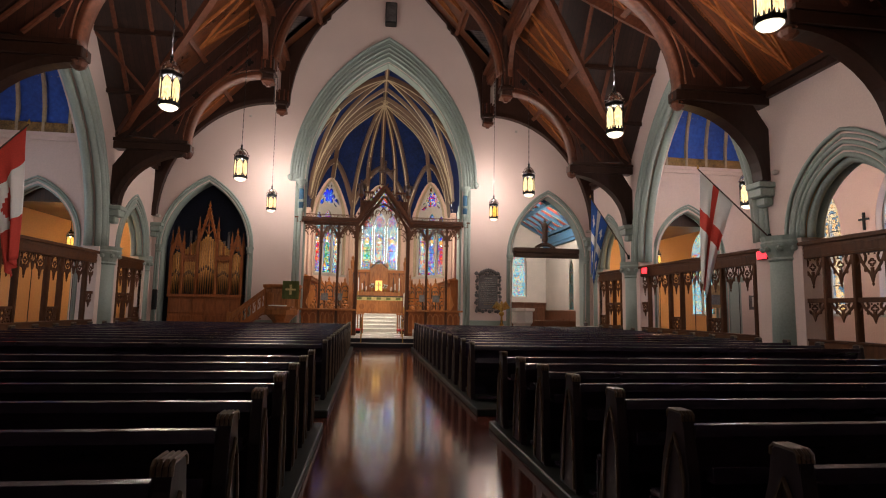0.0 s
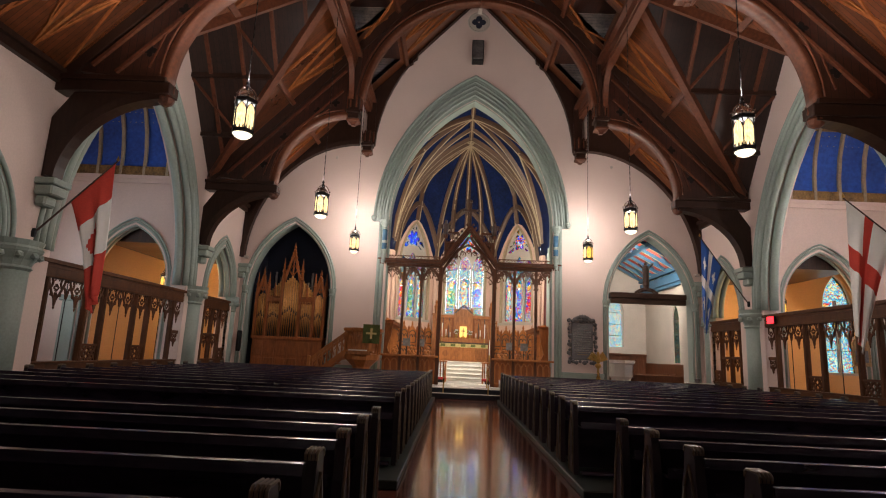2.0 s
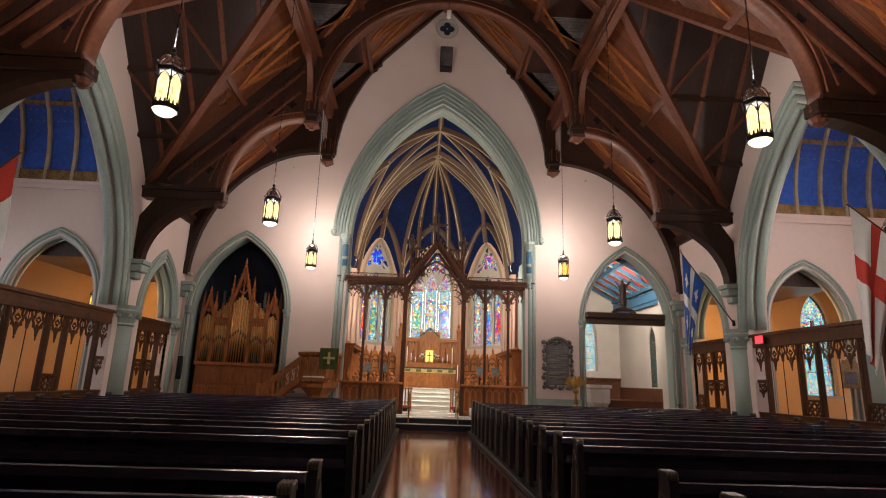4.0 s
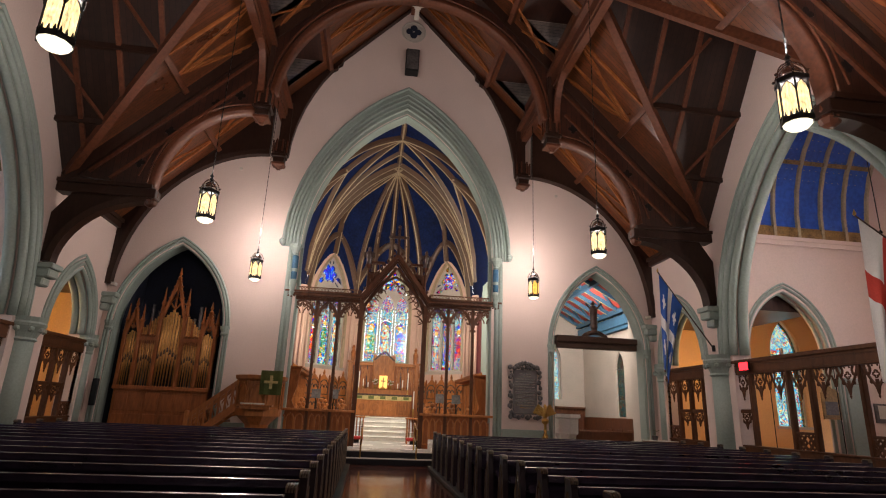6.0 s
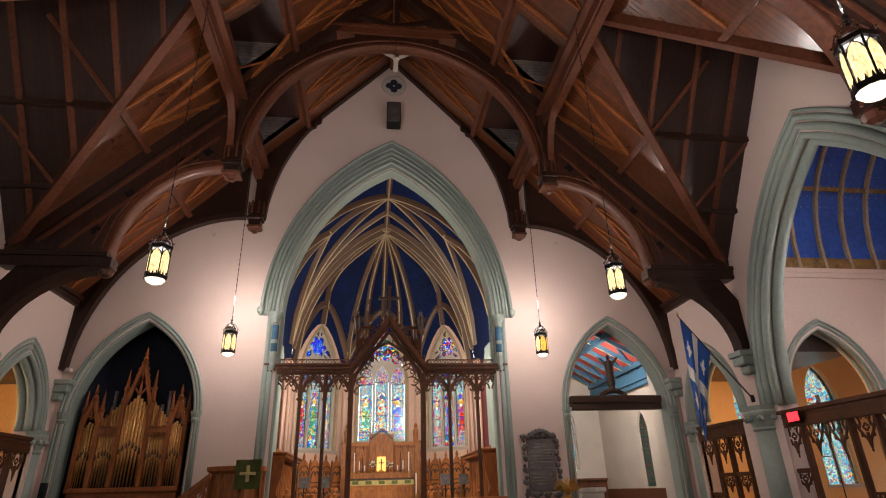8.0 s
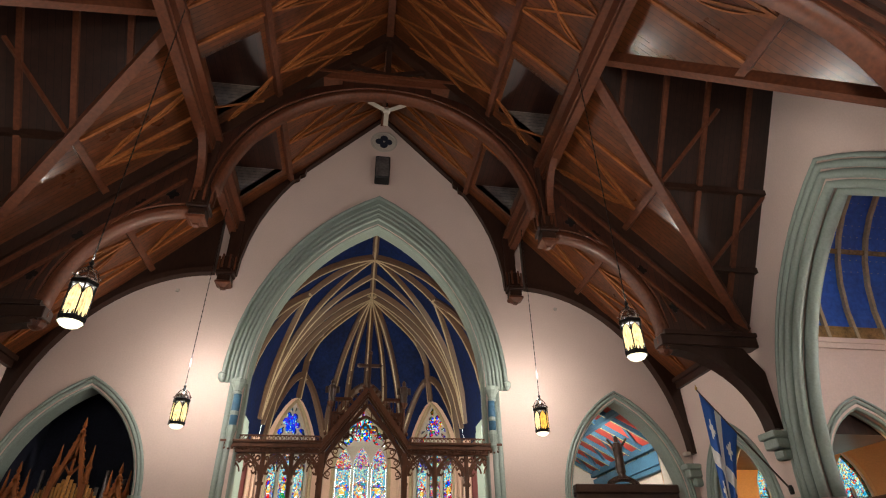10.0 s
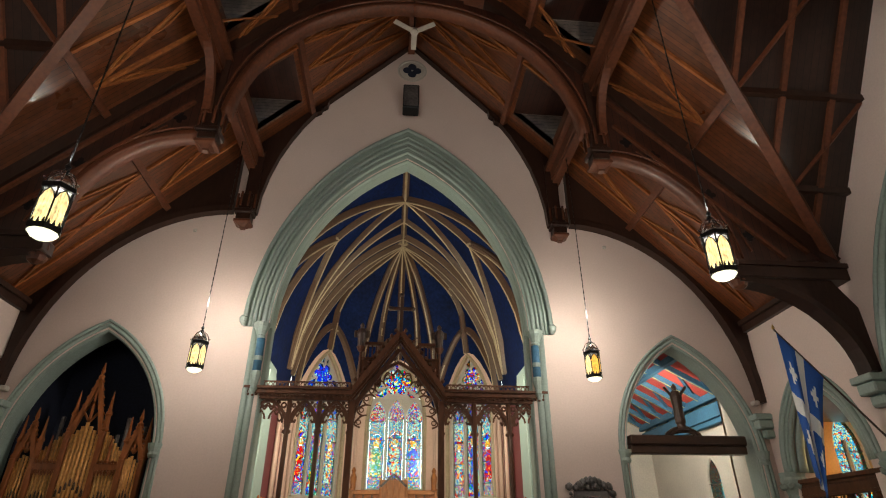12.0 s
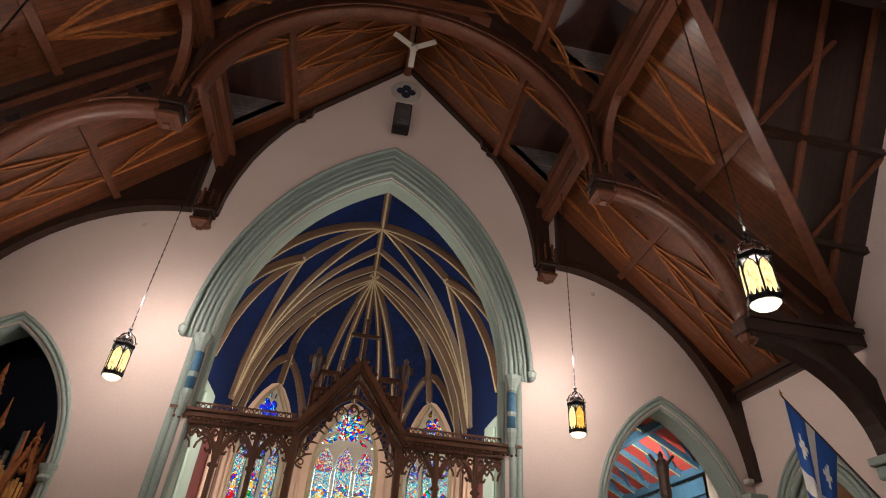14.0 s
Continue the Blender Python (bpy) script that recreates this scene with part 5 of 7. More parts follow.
for x, y, r in ((0, 30.95, 0.2), (2.35, 30.65, 0.17), (-2.35, 30.65, 0.17), (0, 33.7, 0.18), (0, 34.4, 0.3), (2.1, 35.0, 0.14), (-2.1, 35.0, 0.14)):
    bm = mesh()
    z = gz(abs(x)) - 0.1
    for i in range(7):
        a = 2 * math.pi * i / 7
        bmesh.ops.create_icosphere(bm, subdivisions=1, radius=r * 0.45, matrix=Matrix.Translation((x + r * 0.6 * math.cos(a), y + r * 0.6 * math.sin(a), z)))
    bmesh.ops.create_icosphere(bm, subdivisions=2, radius=r * 0.5, matrix=Matrix.Translation((x, y, z - r * 0.3)))
    part("boss", bm, RIB, ribs, "carved leaf boss")
# clustered wall shafts carrying the ribs
for x, y in ((-3.9, 33.4), (3.9, 33.4), (-3.85, 35.1), (3.85, 35.1), (-1.72, 37.45), (1.72, 37.45), (-3.9, 28.7), (3.9, 28.7)):
    bm = rod(mesh(), (x, y, 2.8), (x, y, 6.6), 0.09, 8)
    rod(bm, (x * 0.98 + 0.09, y - 0.05, 2.8), (x * 0.98 + 0.09, y - 0.05, 6.6), 0.06, 8)
    rod(bm, (x * 0.98 - 0.09, y - 0.05, 2.8), (x * 0.98 - 0.09, y - 0.05, 6.6), 0.06, 8)
    lathe(bm, (x, y, 0), [(0.12, 6.4), (0.2, 6.6), (0.2, 6.68)], 8)
    solid("wall_shaft", bm, AISLE_PLASTER, "pink clustered wall shaft between the apse windows", "column", "structure", smooth=True)
for s in (-1, 1):
    bm = box(mesh(), s * 3.7, 29.3, CH_Z, s * 3.995, 30.9, 6.6, 0.03)
    box(bm, s * 3.62, 29.6, 1.2, s * 3.7, 30.6, 6.3, 0.03)
    solid("pier", bm, PALE_GREEN, "pale green painted pier in the chancel", "pier", "structure")
    bm = mesh()
    box(bm, s * 3.66, 28.2, 0.36, s * 3.99, 28.32, 6.4, 0.02)
    solid("pilaster", bm, PALE_GREEN, "pale green pilaster behind the chancel arch", "pilaster", "structure")

# ---------------------------------------------------------------- chancel screen
def tracery_head(a, b, z0, z1, y, parent, mat=SCREEN_OAK, r=0.027):
    """Cusped pointed tracery hanging between two posts."""
    c, w = (a + b) / 2, (b - a) / 2 - 0.03
    bm = mesh()
    f = lambda u, v: Vector((u, y, v))
    def line(pts, rr):
        for p, q in zip(pts, pts[1:]):
            beam(bm, f(*p), f(*q), rr * 2, rr * 2.4, (0, 1, 0))
    line(gothic(c, w, z0 - 0.12, z1 - 0.03, 7), r * 1.3)
    line(gothic(c, w * 0.8, z0 - 0.02, z1 - 0.16, 7), r * 0.8)
    for e in (-1, 1):
        line([(c + e * w, z0 - 0.2), (c + e * w, z1)], r)
        for k in range(4):
            g = gothic(c, w * 0.9, z0 - 0.07, z1 - 0.09, 8)[2 + k * 2 if e < 0 else -3 - k * 2]
            line([g, (g[0] - e * w * 0.2, g[1] - 0.1), (g[0] - e * w * 0.3, g[1] - 0.02)], r * 0.7)
        for (du, dv, q) in ((0.78, 0.14, 0.13), (0.86, 0.36, 0.1), (0.5, 0.07, 0.08)):
            ring = [(c + e * w * du + w * q * math.cos(2 * math.pi * i / 6), z1 - dv + w * q * math.sin(2 * math.pi * i / 6)) for i in range(7)]
            line(ring, r * 0.7)
        bmesh.ops.create_icosphere(bm, subdivisions=1, radius=r * 2, matrix=Matrix.Translation((c + e * w * 0.93, y, z0 - 0.22)))
    h = w / 2
    for e in (-1, 1):
        line(gothic(c + e * h, h * 0.8, z0 + 0.06, z0 + 0.3, 3)[:-2] if e > 0 else gothic(c + e * h, h * 0.8, z0 + 0.06, z0 + 0.3, 3)[2:], r * 0.7)
    return part("tracery", bm, mat, parent, "carved openwork tracery")


SY = 27.62
t = thing("chancel_screen", "carved dark oak chancel screen with open tracery and a central gable", "screen")
POSTS = (-3.6, -2.6, -1.88, -1.12, 1.05, 1.86, 2.72, 3.6)
for x in POSTS:
    w = 0.075 if abs(x) < 1.2 else 0.05
    part("post", box(mesh(), x - w, SY - w, CH_Z, x + w, SY + w, 5.0, 0.015), SCREEN_OAK, t)
for a, b in zip(POSTS, POSTS[1:]):
    if a == -1.12:
        continue
    # Darker oak on the panels stands in for shade in their recesses.
    base = part("panel", box(mesh(), a + 0.05, SY - 0.05, CH_Z, b - 0.05, SY + 0.05, 1.42, 0.01), ORGAN_OAK, t, "reddish oak dado panel, darker to suggest recess shade")
    part("dado_rail", box(mesh(), a - 0.04, SY - 0.13, 1.38, b + 0.04, SY + 0.1, 1.46, 0.012), HONEY, t)
    n = 3
    for i in range(n):
        u0, u1 = a + 0.08 + (b - a - 0.16) * i / n, a + 0.08 + (b - a - 0.16) * (i + 1) / n
        bm = mesh()
        pts = [(u0 + 0.02, 0.5)] + gothic((u0 + u1) / 2, (u1 - u0) / 2 - 0.02, 1.12, 1.3, 4) + [(u1 - 0.02, 0.5), (u0 + 0.02, 0.5)]
        for p, q in zip(pts, pts[1:]):
            beam(bm, (p[0], SY - 0.065, p[1]), (q[0], SY - 0.065, q[1]), 0.04, 0.045, (0, 1, 0))
        part("moulding", bm, HONEY, base)
    tracery_head(a, b, 4.45, 4.98, SY, t)
for s in (-1, 1):
    part("cornice_beam", box(box(box(mesh(), s * 1.1, SY - 0.1, 4.96, s * 3.66, SY + 0.1, 5.08, 0.01), s * 1.1, SY - 0.16, 5.08, s * 3.68, SY + 0.16, 5.2, 0.015), s * 1.12, SY - 0.2, 5.2, s * 3.7, SY + 0.2, 5.26), SCREEN_OAK, t, "moulded cornice with carved vine trail")
    bm = mesh()
    for i in range(26):
        x = s * (1.2 + 0.095 * i)
        bmesh.ops.create_icosphere(bm, subdivisions=1, radius=0.035, matrix=Matrix.Translation((x, SY - 0.165, 5.03 + 0.02 * (i % 2))))
    part("vine_trail", bm, SCREEN_OAK, t)
    bm = mesh()
    for i in range(22):
        x = s * (1.25 + 0.11 * i)
        ring = [(x + 0.045 * math.cos(2 * math.pi * k / 6), SY, 5.34 + 0.055 * math.sin(2 * math.pi * k / 6)) for k in range(7)]
        for p, q in zip(ring, ring[1:]):
            beam(bm, p, q, 0.018, 0.02, (0, 1, 0))
    beam(bm, (s * 1.2, SY, 5.41), (s * 3.66, SY, 5.41), 0.025, 0.03)
    part("cresting", bm, SCREEN_OAK, t, "pierced carved cresting")
    # gable slope
    sl = [(s * 1.2, 5.02), (s * 0.02, 6.62)]
    for w, h, dy, o in ((0.34, 0.12, 0, 0.08), (0.26, 0.1, 0, -0.03), (0.14, 0.08, 0, -0.12), (0.12, 0.1, 0, -0.34)):
        part("gable_slope", beam(mesh(), (sl[0][0], SY, sl[0][1] + o), (sl[1][0], SY, sl[1][1] + o), h, w, (0, 1, 0)), SCREEN_OAK, t)
    bm = mesh()
    for i in range(17):
        f = (i + 0.5) / 17
        bmesh.ops.create_icosphere(bm, subdivisions=1, radius=0.05, matrix=Matrix.Translation((sl[0][0] + (sl[1][0] - sl[0][0]) * f, SY - 0.1, sl[0][1] + (sl[1][1] - sl[0][1]) * f - 0.02)))
    part("vine_trail", bm, SCREEN_OAK, t)
    for i in range(11):
        f = (i + 0.5) / 11
        part("crocket", lathe(mesh(), (sl[0][0] + (sl[1][0] - sl[0][0]) * f + s * 0.05, SY, sl[0][1] + (sl[1][1] - sl[0][1]) * f + 0.2), [(0.01, 0), (0.045, 0.03), (0.05, 0.07), (0.012, 0.12)], 6), SCREEN_OAK, t)
    # raised parapet behind the gable, with a pinnacle shaft
    bm = box(mesh(), s * 0.45, SY + 0.08, 6.05, s * 1.05, SY + 0.2, 6.1)
    part("parapet_rail", box(mesh(), s * 0.45, SY + 0.06, 6.42, s * 1.05, SY + 0.22, 6.5), SCREEN_OAK, t)
    for i in range(6):
        part("parapet_bar", box(mesh(), s * (0.5 + 0.1 * i), SY + 0.1, 6.1, s * (0.53 + 0.1 * i), SY + 0.16, 6.42), SCREEN_OAK, t)
    box(bm, s * 0.45, SY + 0.12, 5.4, s * 1.02, SY + 0.16, 6.05)
    part("parapet", bm, SCREEN_OAK, t)
    part("pinnacle_shaft", rod(mesh(), (s * 1.0, SY, 5.26), (s * 1.0, SY, 6.3), 0.035, 8), SCREEN_OAK, t)
    part("statue_bracket", lathe(mesh(), (s * 1.0, SY, 0), [(0.05, 6.2), (0.1, 6.28), (0.12, 6.34)], 8), SCREEN_OAK, t)
bm = mesh()
pts = gothic(-0.03, 1.05, 4.35, 5.95, 12)
sweep(bm, [(u, SY, v) for u, v in pts], [(-0.035, -0.045), (0.035, -0.045), (0.035, 0.045), (-0.035, 0.045)], (0, 1, 0))
part("gable_arch", bm, SCREEN_OAK, t)
inner = gothic(-0.03, 0.86, 4.35, 5.66, 12)
inner = [inner[round(i * (len(inner) - 1) / 13)] for i in range(14)]
for i in range(13):
    p, q = [Vector((inner[j][0], SY, inner[j][1])) for j in (i, i + 1)]
    mid = Vector((-0.03, SY, 4.75))
    d = (mid - (p + q) / 2).normalized()
    bm = mesh()
    arc = [p.lerp(q, k / 6) - d * 0.16 * math.sin(math.pi * k / 6) for k in range(7)]
    sweep(bm, arc, [(-0.018, -0.025), (0.018, -0.025), (0.018, 0.025), (-0.018, 0.025)], (0, 1, 0))
    part("gable_cusp", bm, SCREEN_OAK, t, "pierced foliate cusp of the gable arch")
    if 0 < i < 13:
        tip = p + (mid - p).normalized() * 0.13
        part("cusp_tip", rod(mesh(), p, tip, 0.026, 6, 0.012), SCREEN_OAK, t)
    foil = [(p + q) / 2 - d * 0.06 + Vector((0.055 * math.cos(a), 0, 0.055 * math.sin(a))) for a in [math.pi * k / 4 for k in range(9)]]
    part("foil_ring", sweep(mesh(), foil, [(-0.012, -0.018), (0.012, -0.018), (0.012, 0.018), (-0.012, 0.018)], (0, 1, 0)), SCREEN_OAK, t)
for s in (-1, 1):
    for k in range(7):
        x = s * (0.12 + 0.13 * k)
        lo_z, hi_z = arch_height((-0.03, 1.05, 0, 4.35, 5.95), x), 6.55 - 1.2 * abs(x)
        if hi_z - lo_z > 0.12:
            part("spandrel_bar", beam(mesh(), (x, SY, lo_z), (x, SY, hi_z), 0.03, 0.04, (0, 1, 0)), SCREEN_OAK, t)
bm = mesh()
box(bm, -0.045, SY - 0.03, 6.6, 0.045, SY + 0.03, 7.8, 0.01)
box(bm, -0.3, SY - 0.028, 7.36, 0.3, SY + 0.028, 7.46, 0.01)
for x, z in ((-0.3, 7.41), (0.3, 7.41), (0, 7.8)):
    bmesh.ops.create_icosphere(bm, subdivisions=1, radius=0.075, matrix=Matrix.Translation((x, SY, z)))
part("cross", bm, DARKWOOD, t, "carved wooden cross")
for s in (-1, 1):
    bm = lathe(mesh(), (s * 1.0, SY, 6.34), [(0.09, 0), (0.1, 0.2), (0.12, 0.36), (0.1, 0.46), (0.05, 0.5), (0.06, 0.58), (0.02, 0.64)], 10)
    box(bm, s * 1.0 - 0.2, SY + 0.03, 6.6, s * 1.0 + 0.2, SY + 0.07, 6.8, 0.02)
    solid("statue", bm, DARKWOOD, "small carved dark wooden statue on the screen", "statue", group="screen statues")

# ---------------------------------------------------------------- chancel furniture
for s in (-1, 1):
    t = thing("choir_stall", "honey oak choir stall with tall traceried back and poppyheads", "choir stall", "choir stalls")
    part("back", box(mesh(), s * 3.42, 29.2, CH_Z, s * 3.55, 33.6, 2.75, 0.01), ORGAN_OAK, t)
    for i in range(12):
        y = 29.35 + 0.36 * i
        part("baluster", rod(mesh(), (s * 3.36, y, 1.4), (s * 3.36, y, 2.6), 0.03, 6), HONEY, t)
        part("finial", lathe(mesh(), (s * 3.4, y, 0), [(0.03, 2.75), (0.05, 2.85), (0.02, 2.98)], 6), HONEY, t)
    part("seat", box(mesh(), s * 2.9, 29.2, CH_Z + 0.4, s * 3.42, 33.6, CH_Z + 0.46, 0.01), HONEY, t)
    part("desk", box(mesh(), s * 2.2, 29.0, CH_Z, s * 2.35, 33.2, 1.35, 0.015), HONEY, t)
    part("canopy", box(box(mesh(), s * 3.1, 29.2, 2.72, s * 3.56, 33.6, 2.82, 0.01), s * 3.05, 29.15, 2.82, s * 3.56, 33.65, 2.88, 0.01), ORGAN_OAK, t)
    part("end_standard", plate(mesh(), [(2.85, CH_Z), (3.55, CH_Z), (3.55, 2.72), (3.1, 2.72), (3.16, 2.2), (3.3, 1.7), (3.1, 1.35), (2.85, 1.3)], lambda u, v, d, s=s: (s * u, 29.16 - d, v), 0.0, 0.07), ORGAN_OAK, t, "carved end of the stall")
    for i in range(4):
        part("arm_rest", plate(mesh(), [(2.95, 0.85), (3.42, 0.85), (3.42, 1.5), (3.3, 1.25), (2.98, 1.2)], lambda u, v, d, s=s: (s * u, d, v), 30.0 + 0.9 * i, 30.07 + 0.9 * i), DARKWOOD, t)
    part("desk_top", box(mesh(), s * 2.1, 29.0, 1.35, s * 2.5, 33.2, 1.4, 0.01), HONEY, t)
    for x, y in ((2.28, 29.0), (2.28, 31.0), (1.62, 29.2), (1.62, 31.2), (2.95, 29.1)):
        bm = box(mesh(), s * (x - 0.05), y - 0.14, CH_Z, s * (x + 0.05), y + 0.14, 1.4, 0.015)
        for dx, dz, r in ((0, 1.5, 0.09), (0.07, 1.6, 0.08), (-0.07, 1.6, 0.08), (0, 1.75, 0.08)):
            bmesh.ops.create_icosphere(bm, subdivisions=1, radius=r, matrix=Matrix.Translation((s * (x + dx), y, dz)))
        part("poppyhead", bm, HONEY, t, "carved poppyhead bench end")
    part("front_desk", box(mesh(), s * 1.55, 29.2, CH_Z, s * 1.68, 31.3, 1.2, 0.015), HONEY, t)
    for k, (x, y) in enumerate(((1.9, 29.4), (2.55, 29.8))):
        m = thing("music_stand", "dark flat music desk on a thin stand", "music stand", "choir music stands", at=(s * x, y, 0))
        part("desk", beam(mesh(), (-0.16, 0, 1.98), (0.16, 0, 1.98), 0.03, 0.32, (0, 0.2, 1)), BRONZE, m)
        part("stand", rod(mesh(), (0, 0.04, CH_Z), (0, 0.04, 1.9), 0.02, 6), BLACK, m)
# panelling round the apse
for k, (p, q) in enumerate(zip(APSE, APSE[1:])):
    if k not in (1, 3):
        continue
    L, f = facet(p, q)
    t = thing("apse_panelling", "honey oak panelling round the apse under the windows", "panelling", "apse panelling", "structure")
    for i in range(5):
        u0, u1 = 0.1 + (L - 0.2) * i / 5, 0.1 + (L - 0.2) * (i + 1) / 5
        part("panel", plate(mesh(), [(u0, CH_Z), (u1 - 0.02, CH_Z), (u1 - 0.02, 2.75), ((u0 + u1) / 2, 3.05), (u0, 2.75)], f, -0.1, -0.03), HONEY, t)
        part("finial", lathe(mesh(), f((u0 + u1) / 2, 0, -0.07), [(0.03, 3.0), (0.06, 3.1), (0.02, 3.25)], 6), HONEY, t)
        part("stile", plate(mesh(), [(u0 - 0.035, CH_Z), (u0 + 0.035, CH_Z), (u0 + 0.035, 2.9), (u0, 3.0), (u0 - 0.035, 2.9)], f, -0.16, -0.1), ORGAN_OAK, t)
        c = (u0 + u1) / 2
        # Dark tracery paints in the shadows of carved panelling.
        for z in (1.3, 2.1):
            bm = mesh()
            pts = [(u0 + 0.06, z)] + gothic(c, (u1 - u0) / 2 - 0.06, z + 0.4, z + 0.66, 5) + [(u1 - 0.06, z), (u0 + 0.06, z)]
            pts += gothic(c - 0.1, 0.09, z + 0.3, z + 0.44, 3) + gothic(c + 0.1, 0.09, z + 0.3, z + 0.44, 3)
            for p, q in zip(pts, pts[1:]):
                beam(bm, f(*p, -0.12), f(*q, -0.12), 0.045, 0.04, (0, 0, 1) if abs(p[1] - q[1]) < 0.02 else (0, 1, 0))
            part("blind_tracery", bm, DARKWOOD, t, "carved tracery on the panel, dark in place of shadow")
t = thing("reredos", "carved honey oak reredos behind the altar", "reredos")
# The back takes the darker oak to paint shade behind its tracery.
part("back", box(mesh(), -1.6, 37.1, 1.2, 1.6, 37.35, 3.62, 0.02), ORGAN_OAK, t)
part("cornice", box(mesh(), -1.68, 37.02, 3.58, 1.68, 37.4, 3.74, 0.02), HONEY, t)
part("centre", box(mesh(), -0.55, 36.98, 2.3, 0.55, 37.1, 4.1, 0.02), HONEY, t)
for i in range(8):
    x = -1.5 + 0.43 * i
    if abs(x + 0.17) < 0.6:
        continue
    tracery_head(x, x + 0.4, 2.6, 3.5, 37.07, t, HONEY)
for i in range(9):
    x = -1.5 + 0.335 * i
    part("panel_rib", box(mesh(), x, 37.03, 2.45, x + 0.045, 37.1, 3.58, 0.008), DARKWOOD, t)
for s in (-1, 1):
    part("side_pier", box(box(mesh(), s * 1.55, 36.95, 1.2, s * 1.75, 37.3, 3.7, 0.02), s * 1.5, 36.9, 3.7, s * 1.8, 37.35, 3.78, 0.01), HONEY, t)
    part("niche_gable", beam(mesh(), (s * 0.5, 36.93, 3.85), (0, 36.93, 4.3), 0.08, 0.07, (0, 1, 0)), DARKWOOD, t)
for i in range(5):
    part("niche_rib", box(mesh(), -0.5 + 0.23 * i, 36.94, 3.1, -0.45 + 0.23 * i, 36.98, 4.15, 0.01), HONEY, t)
for s in (-1, 1):
    bm = lathe(mesh(), (s * 1.55, 37.0, 3.74), [(0.1, 0), (0.11, 0.25), (0.13, 0.45), (0.06, 0.6), (0.09, 0.7), (0.03, 0.8)], 10)
    solid("statue", bm, HONEY, "carved wooden angel figure on the reredos", "statue", group="reredos statues")
t = thing("altar", "oak altar with a green and gold frontal band", "altar")
part("body", box(mesh(), -1.3, 35.6, 1.21, 1.3, 36.5, 2.0, 0.02), HONEY, t)
part("mensa", box(mesh(), -1.36, 35.52, 2.12, 1.36, 36.55, 2.2, 0.015), DARKWOOD, t)
part("frontal", box(mesh(), -1.34, 35.55, 1.95, 1.34, 35.62, 2.12, 0.01), GOLD_CLOTH, t, "gold brocade band")
for i in range(5):
    part("green_panel", box(mesh(), -1.2 + 0.54 * i, 35.535, 1.97, -0.95 + 0.54 * i, 35.55, 2.1, 0.004), GREEN_CLOTH, t)
part("gold_fringe", box(mesh(), -1.34, 35.54, 1.93, 1.34, 35.6, 1.96), GOLD_CLOTH, t)
for i in range(4):
    x = -1.2 + 0.62 * i
    part("panel", box(mesh(), x, 35.57, 1.3, x + 0.54, 35.6, 1.88, 0.02), HONEY, t)
    bm = mesh()
    bmesh.ops.create_cone(bm, cap_ends=True, segments=16, radius1=0.17, radius2=0.15, depth=0.03, matrix=Matrix.Translation((x + 0.27, 35.56, 1.6)) @ Matrix.Rotation(math.pi / 2, 4, "X"))
    part("roundel", bm, HONEY, t)
part("gradine", box(mesh(), -1.3, 36.5, 1.2, 1.3, 36.9, 2.45, 0.01), HONEY, t)
t = thing("altar_cross", "glowing gilt tabernacle panel with a dark cross on the altar", "altar cross")
# The gilt panel is given emission of its own to look bright.
part("plaque", box(mesh(), -0.2, 36.6, 2.5, 0.2, 36.66, 3.1, 0.02), PLAQUE_GLOW, t)
part("cross", box(box(mesh(), -0.02, 36.57, 2.55, 0.02, 36.6, 3.0), -0.11, 36.57, 2.82, 0.11, 36.6, 2.86), BLACK, t)
part("foot", lathe(mesh(), (0, 36.6, 0), [(0.2, 2.45), (0.14, 2.5), (0.05, 2.56)], 8), GOLD, t)
